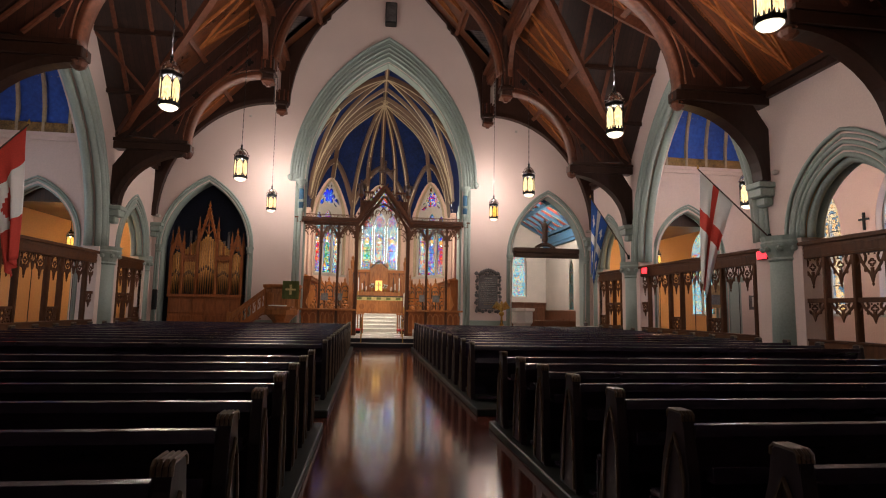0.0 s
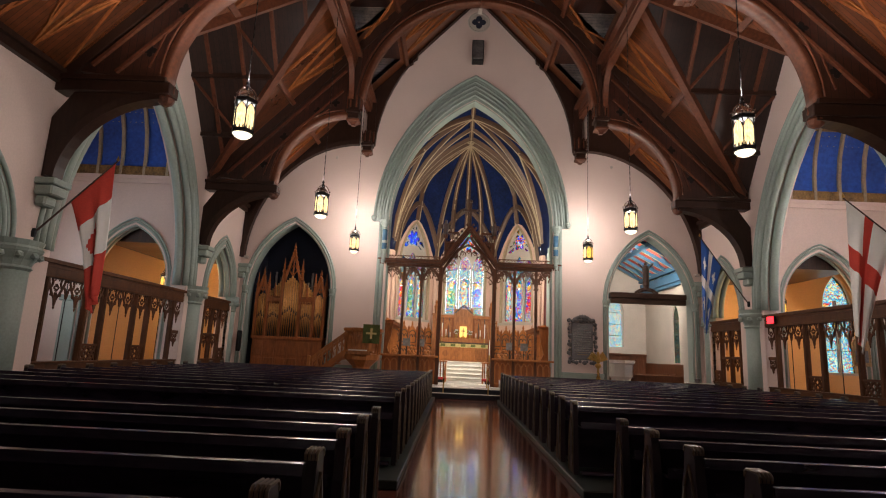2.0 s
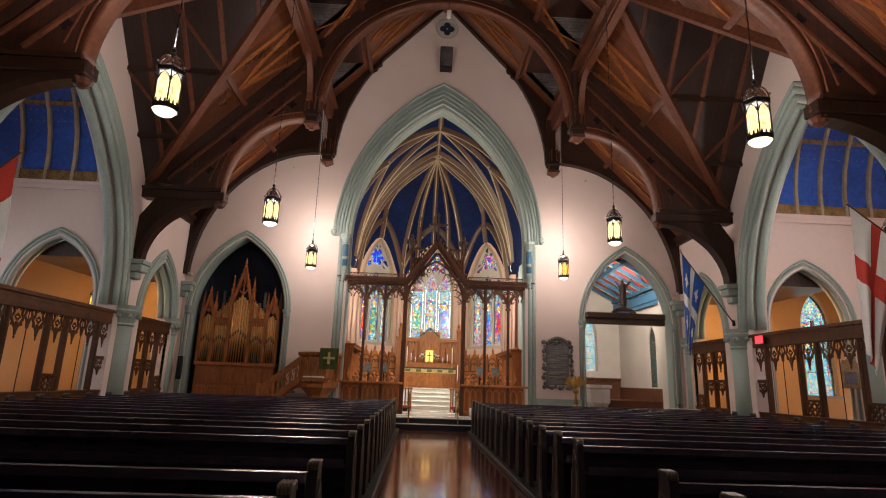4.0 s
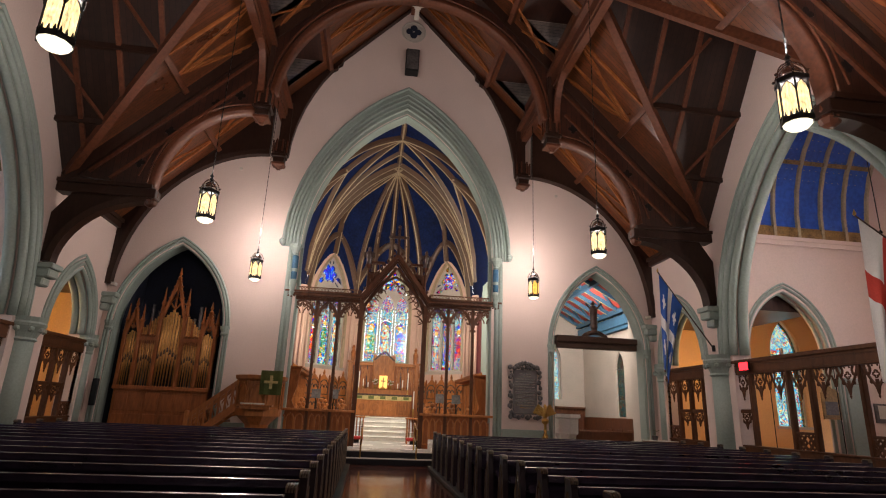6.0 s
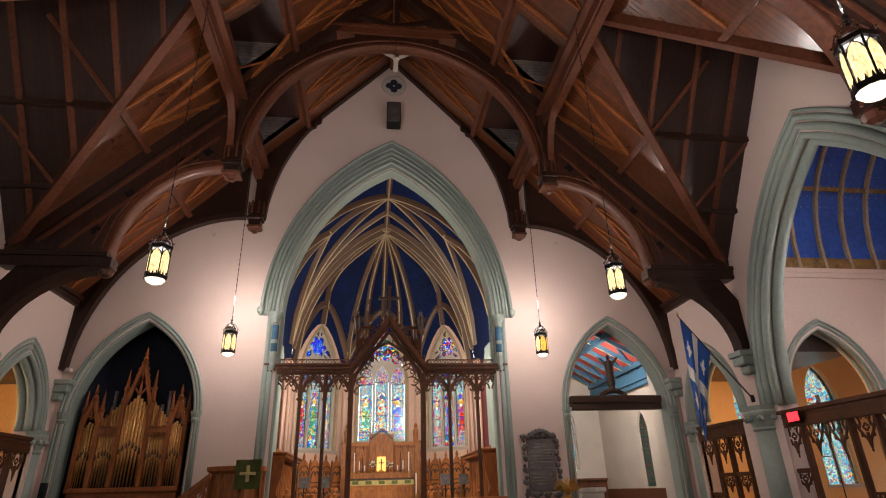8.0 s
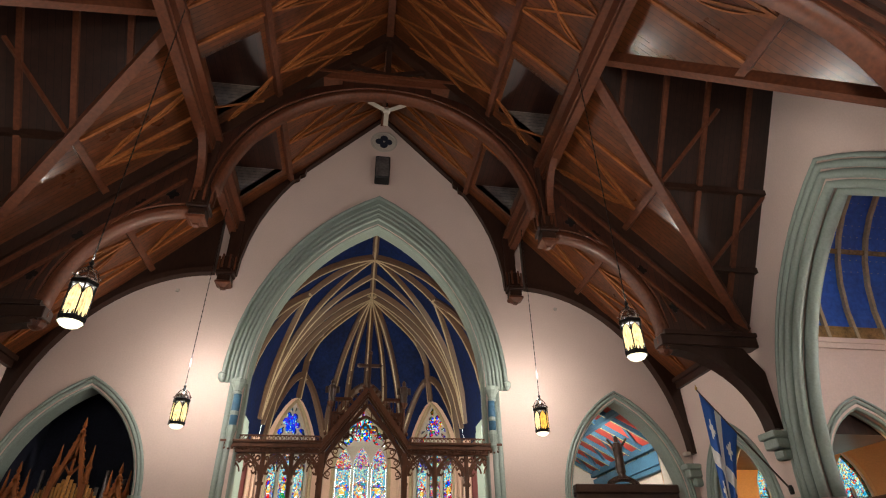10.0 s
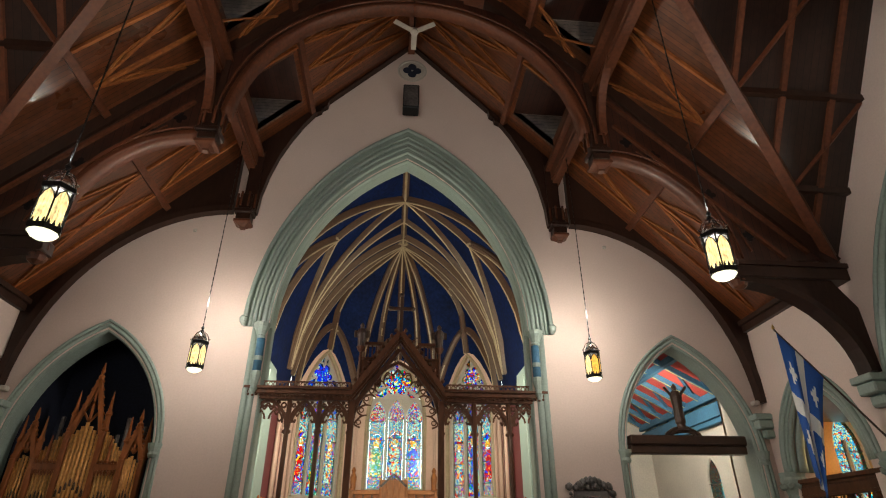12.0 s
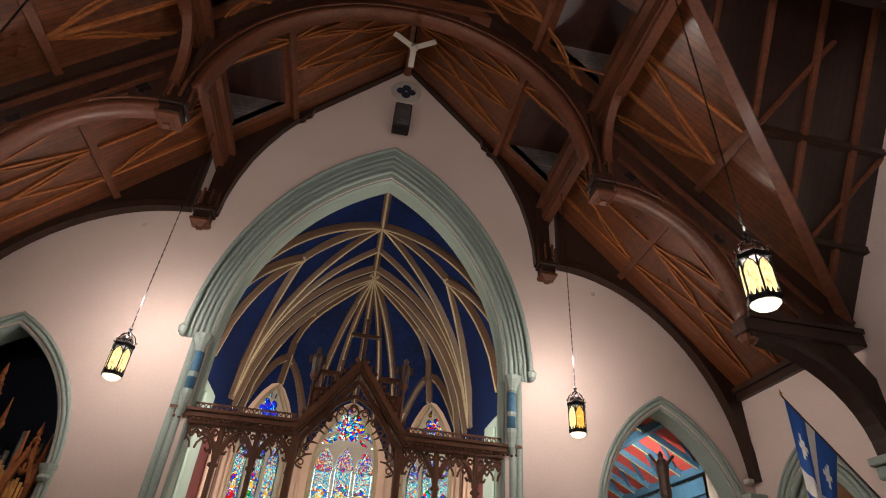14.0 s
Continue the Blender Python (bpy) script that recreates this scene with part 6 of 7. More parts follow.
for s in (-1, 1):
    t = thing("flower_vase", "brass vase with pale flowers on the altar", "vase", "altar flowers", at=(s * 0.38, 36.65, 2.45))
    part("vase", lathe(mesh(), (0, 0, 0), [(0.06, 0), (0.04, 0.04), (0.07, 0.12), (0.05, 0.2)], 8), GOLD, t)
    bm, bl = mesh(), mesh()
    for i in range(26):
        p = Vector((random.uniform(-0.13, 0.13), random.uniform(-0.06, 0.06), random.uniform(0.2, 0.46)))
        bmesh.ops.create_icosphere(bm if i % 2 else bl, subdivisions=1, radius=random.uniform(0.02, 0.04), matrix=Matrix.Translation(p))
    part("flowers", bm, WHITE_CLOTH, t)
    part("leaves", bl, GREEN_CLOTH, t)
    for x, y, z, h in ((0.95, 36.6, 2.45, 0.35), (1.15, 35.8, 2.2, 0.75), (0.72, 36.65, 2.45, 0.22), (1.35, 34.4, CH_Z, 1.75)):
        t = thing("candlestick", "tall white candle in a brass holder", "candle", "altar candles", at=(s * x, y, z))
        h0 = h * 0.35 if z > 2 else h * 0.7
        part("holder", lathe(mesh(), (0, 0, 0), [(0.06, 0), (0.03, 0.03), (0.015, h0 * 0.6), (0.045, h0)], 8), GOLD, t)
        part("candle", rod(mesh(), (0, 0, h0), (0, 0, h0 + (h if z > 2 else 0.75)), 0.022, 8), WAX, t)
    t = thing("prayer_desk", "carved oak prayer desk with a red kneeling cushion", "prayer desk", "prayer desks", at=(s * 1.02, 30.0, CH_Z))
    for dx in (-0.24, 0.2):
        part("side_panel", box(mesh(), dx, -0.2, 0, dx + 0.05, 0.2, 0.85, 0.01), HONEY, t)
    part("top", box(mesh(), -0.28, -0.24, 0.85, 0.29, 0.22, 0.9, 0.01), HONEY, t)
    for i in range(3):
        part("slat", box(mesh(), -0.15 + 0.12 * i, 0.1, 0.05, -0.1 + 0.12 * i, 0.13, 0.85), HONEY, t)
    part("cushion", box(mesh(), -0.26, -0.5, 0.12, 0.26, -0.22, 0.22, 0.03), CARPET, t)
    part("cushion_stand", box(mesh(), -0.12, -0.45, 0, 0.12, -0.27, 0.12), BLACK, t)
    t = thing("brass_handrail", "thin brass handrail beside the chancel steps", "handrail", "step handrails", at=(s * 0.8, 25.7, 0))
    part("post", rod(mesh(), (0, 0, 0.17), (0, 0, 1.0), 0.022, 8), GOLD, t)
    part("post", rod(mesh(), (0, 1.0, CH_Z), (0, 1.0, 1.15), 0.022, 8), GOLD, t)
    part("rail", rod(mesh(), (0, -0.05, 0.98), (0, 1.05, 1.16), 0.025, 8), GOLD, t)
    part("lower_rail", rod(mesh(), (0, 0, 0.6), (0, 1.0, 0.75), 0.015, 8), GOLD, t)

# speaker, quatrefoil and fan on the gable wall
t = thing("loudspeaker", "black wall loudspeaker high above the chancel arch", "loudspeaker", at=(0.04, WALL_Y - 0.02, 13.75))
part("cabinet", box(mesh(), -0.25, -0.62, 0, 0.25, -0.2, 0.95, 0.03), BLACK, t)
part("grille", box(mesh(), -0.22, -0.64, 0.06, 0.22, -0.62, 0.89, 0.01), BRONZE, t)
part("bracket", box(mesh(), -0.06, -0.2, 0.4, 0.06, 0.016, 0.55), BLACK, t)
t = thing("quatrefoil_vent", "pale round vent with a dark quatrefoil opening", "vent")
cz = 15.9
part("surround", lathe(mesh(), (0, 0, 0), [(0.47, 0), (0.49, 0.03), (0.45, 0.04), (0.41, 0.01)], 24), PALE_STONE, t).matrix_local = pose(0.05, WALL_Y - 0.002, cz, 90)
# Dark plates on the wall stand in for shade inside the opening.
bm = mesh()
for i in range(4):
    a = math.pi / 2 * i
    plate(bm, [(0.05 + 0.17 * math.cos(a) + 0.14 * math.cos(b), cz + 0.17 * math.sin(a) + 0.14 * math.sin(b)) for b in [j * math.pi / 5 for j in range(10)]], f_east, -0.034, -0.036 - 0.004 * i)
part("opening", bm, VOID, t, "dark quatrefoil plate standing for a pierced opening")
t = thing("ceiling_fan", "pale three-bladed ceiling fan under the ridge", "ceiling fan", at=(0.05, 25.4, 15.35))
part("rod", rod(mesh(), (0, 0, 0.1), (0, 0, RIDGE - 15.35 - 0.28), 0.03, 8), BLACK, t)
part("motor", lathe(mesh(), (0, 0, 0), [(0.06, -0.06), (0.12, -0.02), (0.12, 0.08), (0.05, 0.13)], 12), PALE_STONE, t)
for i in range(3):
    a = radians(90 + 120 * i)
    part("blade", beam(mesh(), (0.1 * math.cos(a), 0.1 * math.sin(a), 0.02), (0.68 * math.cos(a), 0.68 * math.sin(a), 0.02), 0.16, 0.015), PALE_STONE, t)
# bronze memorial tablet
t = thing("memorial_tablet", "dark bronze memorial tablet in a carved scrolled frame", "plaque", at=(4.53, WALL_Y, 0))
part("plate", box(mesh(), -0.42, -0.06, 1.55, 0.42, -0.003, 3.0, 0.02), BRONZE, t)
bm = mesh()
edge_pts = [(-0.5 + i * 0.1, 3.06) for i in range(11)] + [(-0.5 + i * 0.1, 1.46) for i in range(11)] + [(-0.5, 1.5 + 0.11 * i) for i in range(15)] + [(0.5, 1.5 + 0.11 * i) for i in range(15)]
for i, (x, z) in enumerate(edge_pts):
    bmesh.ops.create_icosphere(bm, subdivisions=1, radius=0.07 + 0.025 * math.sin(i * 2.3), matrix=Matrix.Translation((x + 0.03 * math.sin(i * 1.7), -0.07, z + 0.03 * math.cos(i * 2.1))))
for i in range(7):
    bmesh.ops.create_icosphere(bm, subdivisions=1, radius=0.09, matrix=Matrix.Translation((-0.3 + 0.1 * i, -0.08, 3.1 + 0.12 * math.cos((i - 3) * 0.5))))
part("scrolled_frame", bm, BRONZE, t, "carved scrolled bronze frame")
bm = mesh()
for i in range(14):
    w = 0.34 if i not in (0, 1, 13) else 0.2
    box(bm, -w, -0.064, 2.85 - 0.085 * i, w, -0.06, 2.87 - 0.085 * i)
part("lettering", bm, CHROME, t, "rows of small unreadable raised lettering")

# ---------------------------------------------------------------- organ
t = thing("pipe_organ", "oak organ case with gilded pipes and carved pinnacles in the arch", "organ")
OX, OY = -7.2, 27.95
part("lower_case", box(mesh(), OX - 1.42, OY - 0.1, 0.3, OX + 1.42, OY + 0.5, 1.85, 0.02), ORGAN_OAK, t)
part("plinth", box(mesh(), OX - 1.46, OY - 0.16, 0.0, OX + 1.46, OY + 0.5, 0.3, 0.02), ORGAN_OAK, t)
part("impost", box(mesh(), OX - 1.46, OY - 0.18, 1.82, OX + 1.46, OY + 0.5, 1.95, 0.02), ORGAN_OAK, t)
for i in range(6):
    x = OX - 1.38 + 0.465 * i
    part("panel", box(mesh(), x + 0.03, OY - 0.125, 0.4, x + 0.43, OY - 0.1, 1.1, 0.015), ORGAN_OAK, t)
    part("panel", box(mesh(), x + 0.03, OY - 0.125, 1.18, x + 0.43, OY - 0.1, 1.76, 0.015), ORGAN_OAK, t)
POST_X = (-1.4, -0.95, -0.38, 0.38, 0.95, 1.4)
for k, dx in enumerate(POST_X):
    h = (3.6, 3.6, 4.2, 4.2, 3.6, 3.6)[k]
    part("case_post", box(mesh(), OX + dx - 0.055, OY - 0.15, 1.95, OX + dx + 0.055, OY + 0.0, h, 0.012), ORGAN_OAK, t)
    part("pinnacle", lathe(mesh(), (OX + dx, OY - 0.06, h), [(0.08, 0), (0.1, 0.05), (0.075, 0.1), (0.06, 0.35), (0.085, 0.4), (0.05, 0.5), (0.01, 0.95)], 6), ORGAN_OAK, t, "carved crocketed pinnacle")
def organ_pipe(x, foot, mouth, top, r, y):
    bm = lathe(mesh(), (x, y, 0), [(r * 0.28, foot), (r, mouth), (r, top), (r * 0.85, top), (r * 0.8, top - 0.03)], 10)
    p = part("pipe", bm, PIPE, t, smooth=True)
    part("pipe_mouth", plate(mesh(), [(x - r * 0.62, mouth + 0.02), (x + r * 0.62, mouth + 0.02), (x + r * 0.5, mouth + 0.14), (x, mouth + 0.2), (x - r * 0.5, mouth + 0.14)], f_flat, y - r - 0.006, y - r + 0.012), DARKWOOD, p)


def f_flat(u, v, d):
    return (u, d, v)


for a, b, z0, z1, n, kind in ((-1.4, -0.95, 3.5, 3.6, 5, "tower"), (-0.95, -0.38, 3.75, 4.2, 6, "flat"), (-0.38, 0.38, 4.1, 4.1, 7, "centre"), (0.38, 0.95, 4.25, 3.75, 6, "flat"), (0.95, 1.4, 3.6, 3.5, 5, "tower")):
    for i in range(n):
        f = (i + 0.5) / n
        x = OX + a + 0.06 + (b - a - 0.12) * f
        peak = 1 - abs(2 * f - 1)
        top = z0 + (z1 - z0) * f + (0.3 * peak if kind == "centre" else 0.12 * peak if kind == "tower" else 0)
        mouth = (2.75 + 0.25 * peak) if kind == "centre" else 2.6 + 0.18 * peak
        organ_pipe(x, 1.95, mouth, top, (b - a - 0.12) / n * 0.46, OY - 0.06 - (0.06 * peak if kind != "flat" else 0))
    if kind == "flat":
        # carved band across the flat, with the pipes standing up behind it
        bm = box(mesh(), OX + a + 0.04, OY - 0.15, 3.36, OX + b - 0.04, OY - 0.12, 3.5, 0.008)
        for i in range(7):
            x = OX + a + 0.09 + (b - a - 0.18) * i / 6
            bmesh.ops.create_icosphere(bm, subdivisions=1, radius=0.04, matrix=Matrix.Translation((x, OY - 0.15, 3.52 + 0.02 * (i % 2))))
            lathe(bm, (x, OY - 0.14, 3.24), [(0.006, 0), (0.03, 0.07), (0.02, 0.13)], 5)
        part("pipe_shade", bm, ORGAN_OAK, t, "carved band across the pipes")
    # carved shade under the gable of each tower
    else:
        m, h, zz, rise = OX + (a + b) / 2, (b - a) / 2 - 0.03, max(z0, z1) - 0.12, (1.45 if kind == "centre" else 0.85)
        bm = mesh()
        for e in (-1, 1):
            beam(bm, (m + e * h, OY - 0.1, zz + 0.12), (m, OY - 0.1, zz + rise), 0.09, 0.09, (0, 1, 0))
            for k in range(7):
                q = (k + 0.5) / 7
                lathe(bm, (m + e * (h * (1 - q) + 0.05), OY - 0.1, zz + 0.12 + (rise - 0.12) * q), [(0.008, 0), (0.034, 0.03), (0.008, 0.08)], 5)
            arc = [(u, v) for u, v in gothic(m, h * 0.95, zz + 0.1, zz + rise * 0.62, 6)]
            for p, q in zip(arc, arc[1:]):
                beam(bm, (p[0], OY - 0.09, p[1]), (q[0], OY - 0.09, q[1]), 0.04, 0.05, (0, 1, 0))
            beam(bm, (m + e * h * 0.45, OY - 0.09, zz + rise * 0.45), (m, OY - 0.09, zz + rise * 0.3), 0.04, 0.05, (0, 1, 0))
        beam(bm, (m, OY - 0.09, zz + rise * 0.3), (m, OY - 0.09, zz + rise), 0.05, 0.05, (0, 1, 0))
        part("gable", bm, ORGAN_OAK, t, "crocketed openwork gable")
        part("finial", lathe(mesh(), (m, OY - 0.1, zz + rise - 0.02), [(0.05, 0), (0.075, 0.08), (0.03, 0.14), (0.055, 0.2), (0.01, 0.42)], 6), ORGAN_OAK, t)
for dx, h in ((-0.66, 4.05), (0.66, 4.05)):
    part("pinnacle", lathe(mesh(), (OX + dx, OY - 0.16, h - 0.55), [(0.05, 0), (0.065, 0.05), (0.04, 0.1), (0.03, 0.3), (0.045, 0.34), (0.008, 0.6)], 6), ORGAN_OAK, t, "carved crocketed pinnacle")
for i, dx in enumerate((-0.8, -0.6, 0.55, 0.72, 1.15)):
    part("rear_pipe", rod(mesh(), (OX + dx, OY + 0.3, 1.9), (OX + dx, OY + 0.3, 4.6 - 0.2 * (i % 3)), 0.05, 8), BRONZE, t, "plain grey metal pipe")
# Near-black walls paint in the gloom of an unlit chamber.
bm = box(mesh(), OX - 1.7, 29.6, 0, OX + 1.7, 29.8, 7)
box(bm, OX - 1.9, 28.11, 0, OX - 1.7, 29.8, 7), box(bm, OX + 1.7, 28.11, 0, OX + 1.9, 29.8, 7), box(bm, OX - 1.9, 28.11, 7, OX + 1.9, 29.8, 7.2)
solid("wall_organ_chamber", bm, VOID, "dark blue organ chamber behind the case, its unlit depth painted in", "wall", "structure")

# ---------------------------------------------------------------- chapel behind the south arch
fx = lambda u, v, d: (u, 35.0 + d, v)
wall("wall_chapel_east", fx, 4.6, 10.25, 0, lambda u: 9.5, [(8.0, 0.42, 2.3, 4.1, 5.0), (6.4, 0.4, 2.4, 4.0, 4.9)], 0.4, PALE_STONE, "white plastered chapel wall with lancet windows")
fr = lambda u, v, d: (9.56 + d, u, v)
wall("wall_chapel_south", fr, 29.41, 35.0, 0, lambda u: 9.5, [(31.0, 0.4, 1.6, 3.5, 4.25)], 0.4, PALE_STONE, "white plastered chapel side wall with a lancet")
solid("wall_chapel_reveal", box(mesh(), 9.0, 28.101, 0, 9.249, 28.9, 9.4), PALE_STONE, "white plastered reveal beside the chapel arch", "wall", "structure")
solid("wall_chapel_north", box(mesh(), 4.42, 28.1, 0, 4.6, 35.4, 9.5), PALE_STONE, "white plastered chapel wall beside the chancel", "wall", "structure")
bm = mesh()
P = [(4.4, 28.1, 8.6), (10.25, 28.1, 5.4), (10.25, 35.2, 5.4), (4.4, 35.2, 8.6)]
lo, hi = [bm.verts.new(p) for p in P], [bm.verts.new((p[0], p[1], p[2] + 0.2)) for p in P]
bm.faces.new(lo), bm.faces.new(hi)
for i in range(4):
    bm.faces.new((lo[i], lo[(i + 1) % 4], hi[(i + 1) % 4], hi[i]))
solid("ceiling_chapel", bm, PAINT_RED, "red painted sloping chapel ceiling", "ceiling", "structure")
t = thing("chapel_ceiling_beams", "blue and gold painted beams on the red chapel ceiling", "beam", kind="structure")
cz_ = lambda x: 8.6 - 0.547 * (x - 4.4)
for i in range(8):
    y = 28.6 + 0.9 * i
    part("rafter", beam(mesh(), (4.6, y, cz_(4.6) - 0.08), (9.5, y, cz_(9.5) - 0.08), 0.12, 0.16), PAINT_BLUE, t)
    part("gold_line", beam(mesh(), (4.6, y, cz_(4.6) - 0.17), (9.5, y, cz_(9.5) - 0.17), 0.04, 0.02), GOLD_CLOTH, t)
    for k in range(3):
        x = 5.2 + 1.5 * k
        part("brace", beam(mesh(), (x, y, cz_(x) - 0.05), (x + 0.9, y + 0.9, cz_(x + 0.9) - 0.05), 0.08, 0.08), PAINT_BLUE, t)
for x in (6.2, 7.8, 9.3):
    part("purlin", beam(mesh(), (x, 28.1, cz_(x) - 0.14), (x, 35, cz_(x) - 0.14), 0.16, 0.2), PAINT_BLUE, t)
solid("chapel_cornice", box(box(mesh(), 9.3, 29.42, 5.2, 9.555, 34.99, 5.6), 9.38, 29.42, 5.05, 9.555, 34.99, 5.2), PAINT_BLUE, "blue and gold painted cornice in the chapel", "trim", "structure")
bm = box(mesh(), 5.0, 34.85, 0, 9.5, 34.99, 1.9, 0.02)
box(bm, 9.42, 29.45, 0, 9.55, 34.8, 1.55, 0.02)
for i in range(9):
    box(bm, 5.1 + 0.48 * i, 34.82, 0.2, 5.5 + 0.48 * i, 34.86, 1.7, 0.01)
box(bm, 4.9, 34.75, 1.88, 9.5, 34.99, 1.98, 0.01)
solid("wainscot", bm, SCREEN_OAK, "dark oak wainscot round the chapel", "panelling", "structure")
t = thing("rood_beam", "dark carved beam across the chapel arch", "beam", kind="structure")
part("beam", box(box(mesh(), 5.72, WALL_Y + 0.12, 3.85, 8.68, WALL_Y + 0.4, 4.05, 0.02), 5.71, WALL_Y + 0.06, 4.05, 8.69, WALL_Y + 0.46, 4.28, 0.03), DARKWOOD, t)
bm = mesh()
for i in range(22):
    a = math.pi * i / 21
    bmesh.ops.create_icosphere(bm, subdivisions=1, radius=0.06, matrix=Matrix.Translation((7.15 + 0.42 * math.cos(a), WALL_Y + 0.22, 4.32 + 0.16 * math.sin(a) ** 2)))
    bmesh.ops.create_icosphere(bm, subdivisions=1, radius=0.05, matrix=Matrix.Translation((7.15 + 0.3 * math.cos(a), WALL_Y + 0.2, 4.3 + 0.1 * math.sin(a))))
part("cresting", bm, DARKWOOD, t, "carved leaf cresting")
bm = lathe(mesh(), (7.15, WALL_Y + 0.24, 4.42), [(0.2, 0), (0.12, 0.08), (0.1, 0.14), (0.13, 0.2), (0.12, 0.6), (0.15, 0.85), (0.1, 0.98), (0.05, 1.0), (0.07, 1.1), (0.02, 1.18)], 10)
rod(bm, (7.05, WALL_Y + 0.24, 5.28), (6.85, WALL_Y + 0.2, 5.5), 0.035, 6)
rod(bm, (7.25, WALL_Y + 0.24, 5.28), (7.45, WALL_Y + 0.2, 5.52), 0.035, 6)
solid("statue", bm, DARKWOOD, "dark wooden statue with raised arms on the beam", "statue")
t = thing("font", "white carved stone font on short shafts", "font", at=(6.55, 29.3, 0))
part("bowl", lathe(mesh(), (0, 0, 0), [(0.3, 0.75), (0.5, 0.95), (0.52, 1.45), (0.6, 1.5), (0.6, 1.62), (0.5, 1.62)], 8), MARBLE, t)
for i in range(8):
    a = math.pi / 4 * i
    part("shaft", rod(mesh(), (0.36 * math.cos(a), 0.36 * math.sin(a), 0.2), (0.36 * math.cos(a), 0.36 * math.sin(a), 0.9), 0.05, 8), MARBLE, t)
part("base", lathe(mesh(), (0, 0, 0), [(0.6, 0), (0.6, 0.12), (0.5, 0.2)], 8), MARBLE, t)
for i in range(3):
    t = thing("chapel_bench", "dark oak bench in the side chapel", "bench", "chapel benches", at=(7.9, 29.4 + 0.9 * i, 0))
    part("backrest", box(mesh(), -1.3, 0, 0.45, 1.3, 0.05, 1.05, 0.01), SCREEN_OAK, t)
    part("seat", box(mesh(), -1.3, 0.0, 0.42, 1.3, 0.4, 0.47, 0.01), SCREEN_OAK, t)
    for x in (-1.34, 1.28):
        part("end_panel", box(mesh(), x, -0.05, 0, x + 0.06, 0.42, 1.12, 0.015), SCREEN_OAK, t)
t = thing("eagle_lectern", "gilded brass eagle lectern beside the arch", "lectern", at=(4.85, 26.3, CH_Z + 0.05))
part("base", lathe(mesh(), (0, 0, 0), [(0.28, 0), (0.26, 0.08), (0.12, 0.16), (0.06, 0.25)], 12), GOLD, t)
part("stem", lathe(mesh(), (0, 0, 0), [(0.05, 0.2), (0.1, 0.45), (0.05, 0.6), (0.04, 0.85), (0.11, 0.92), (0.12, 1.0), (0.04, 1.05)], 12), GOLD, t, smooth=True)
for s in (-1, 1):
    bm = mesh()
    for k in range(5):
        beam(bm, (s * 0.06, 0.0, 1.12 + 0.045 * k), (s * (0.36 - 0.04 * k), 0.1, 1.22 + 0.055 * k), 0.06, 0.06)
    part("wing", bm, GOLD, t, "spread gilded wing")
part("eagle_body", lathe(mesh(), (0, 0, 0), [(0.03, 1.0), (0.09, 1.12), (0.1, 1.22), (0.05, 1.34), (0.06, 1.4), (0.02, 1.47)], 10), GOLD, t, smooth=True)

# ---------------------------------------------------------------- pulpit
t = thing("pulpit", "carved honey oak pulpit with a stair and open traceried sides", "pulpit", at=(-3.9, 26.5, 0))
part("foot", lathe(mesh(), (0, 0, 0), [(0.5, 0.36), (0.42, 0.5), (0.3, 0.7), (0.35, 0.95), (0.62, 1.2)], 8, math.pi / 8), HONEY, t)
part("drum", lathe(mesh(), (0, 0, 0), [(0.66, 1.2), (0.68, 1.4), (0.64, 1.42), (0.64, 2.2)], 8, math.pi / 8), HONEY, t)
part("top_rail", lathe(mesh(), (0, 0, 0), [(0.66, 2.18), (0.76, 2.24), (0.78, 2.34), (0.68, 2.36)], 8, math.pi / 8), HONEY, t)
for i in range(8):
    a = math.pi / 4 * i + math.pi / 8
    part("colonnette", rod(mesh(), (0.68 * math.cos(a), 0.68 * math.sin(a), 1.4), (0.68 * math.cos(a), 0.68 * math.sin(a), 2.2), 0.035, 6), HONEY, t)
    b = math.pi / 4 * i
    bm = mesh()
    c, tn = Vector((0.615 * math.cos(b), 0.615 * math.sin(b), 0)), Vector((-math.sin(b), math.cos(b), 0))
    pts = [c + tn * (u) + Vector((0, 0, v)) for u, v in [(-0.17, 1.5)] + gothic(0, 0.17, 1.85, 2.12, 4) + [(0.17, 1.5)]]
    for p, q in zip(pts, pts[1:]):
        rod(bm, p, q, 0.02, 5)
    part("panel_arch", bm, HONEY, t)
for nm, p, q in (("stair_string", (-0.6, 0, 1.45), (-1.9, 0, 0.42)), ("handrail", (-0.6, 0, 2.16), (-1.95, 0, 1.08))):
    for y in (-0.25, 0.4):
        part(nm, beam(mesh(), (p[0], y, p[2]), (q[0], y, q[2]), 0.07, 0.2 if nm == "stair_string" else 0.12), HONEY, t)
for i in range(7):
    f = (i + 0.5) / 7
    x, zb, zt = -0.65 - 1.25 * f, 1.48 - 1.02 * f, 2.13 - 1.02 * f
    part("baluster", beam(mesh(), (x, -0.25, zb), (x, -0.25, zt), 0.06, 0.06, (0, 1, 0)), HONEY, t)
    bm = mesh()
    w = 0.09
    for p, q in (((-w, 0.25), (0, 0.45)), ((0, 0.45), (w, 0.2)), ((-w, 0.6), (w, 0.5))):
        beam(bm, (x + p[0], -0.25, zb + p[1]), (x + q[0], -0.25, zb + q[1]), 0.03, 0.03, (0, 1, 0))
    part("stair_tracery", bm, HONEY, t)
for i in range(5):
    part("tread", box(mesh(), -0.6 - 0.25 * (i + 1), -0.22, 1.4 - 0.18 * (i + 1) - 0.05, -0.6 - 0.25 * i, 0.38, 1.4 - 0.18 * (i + 1)), HONEY, t)
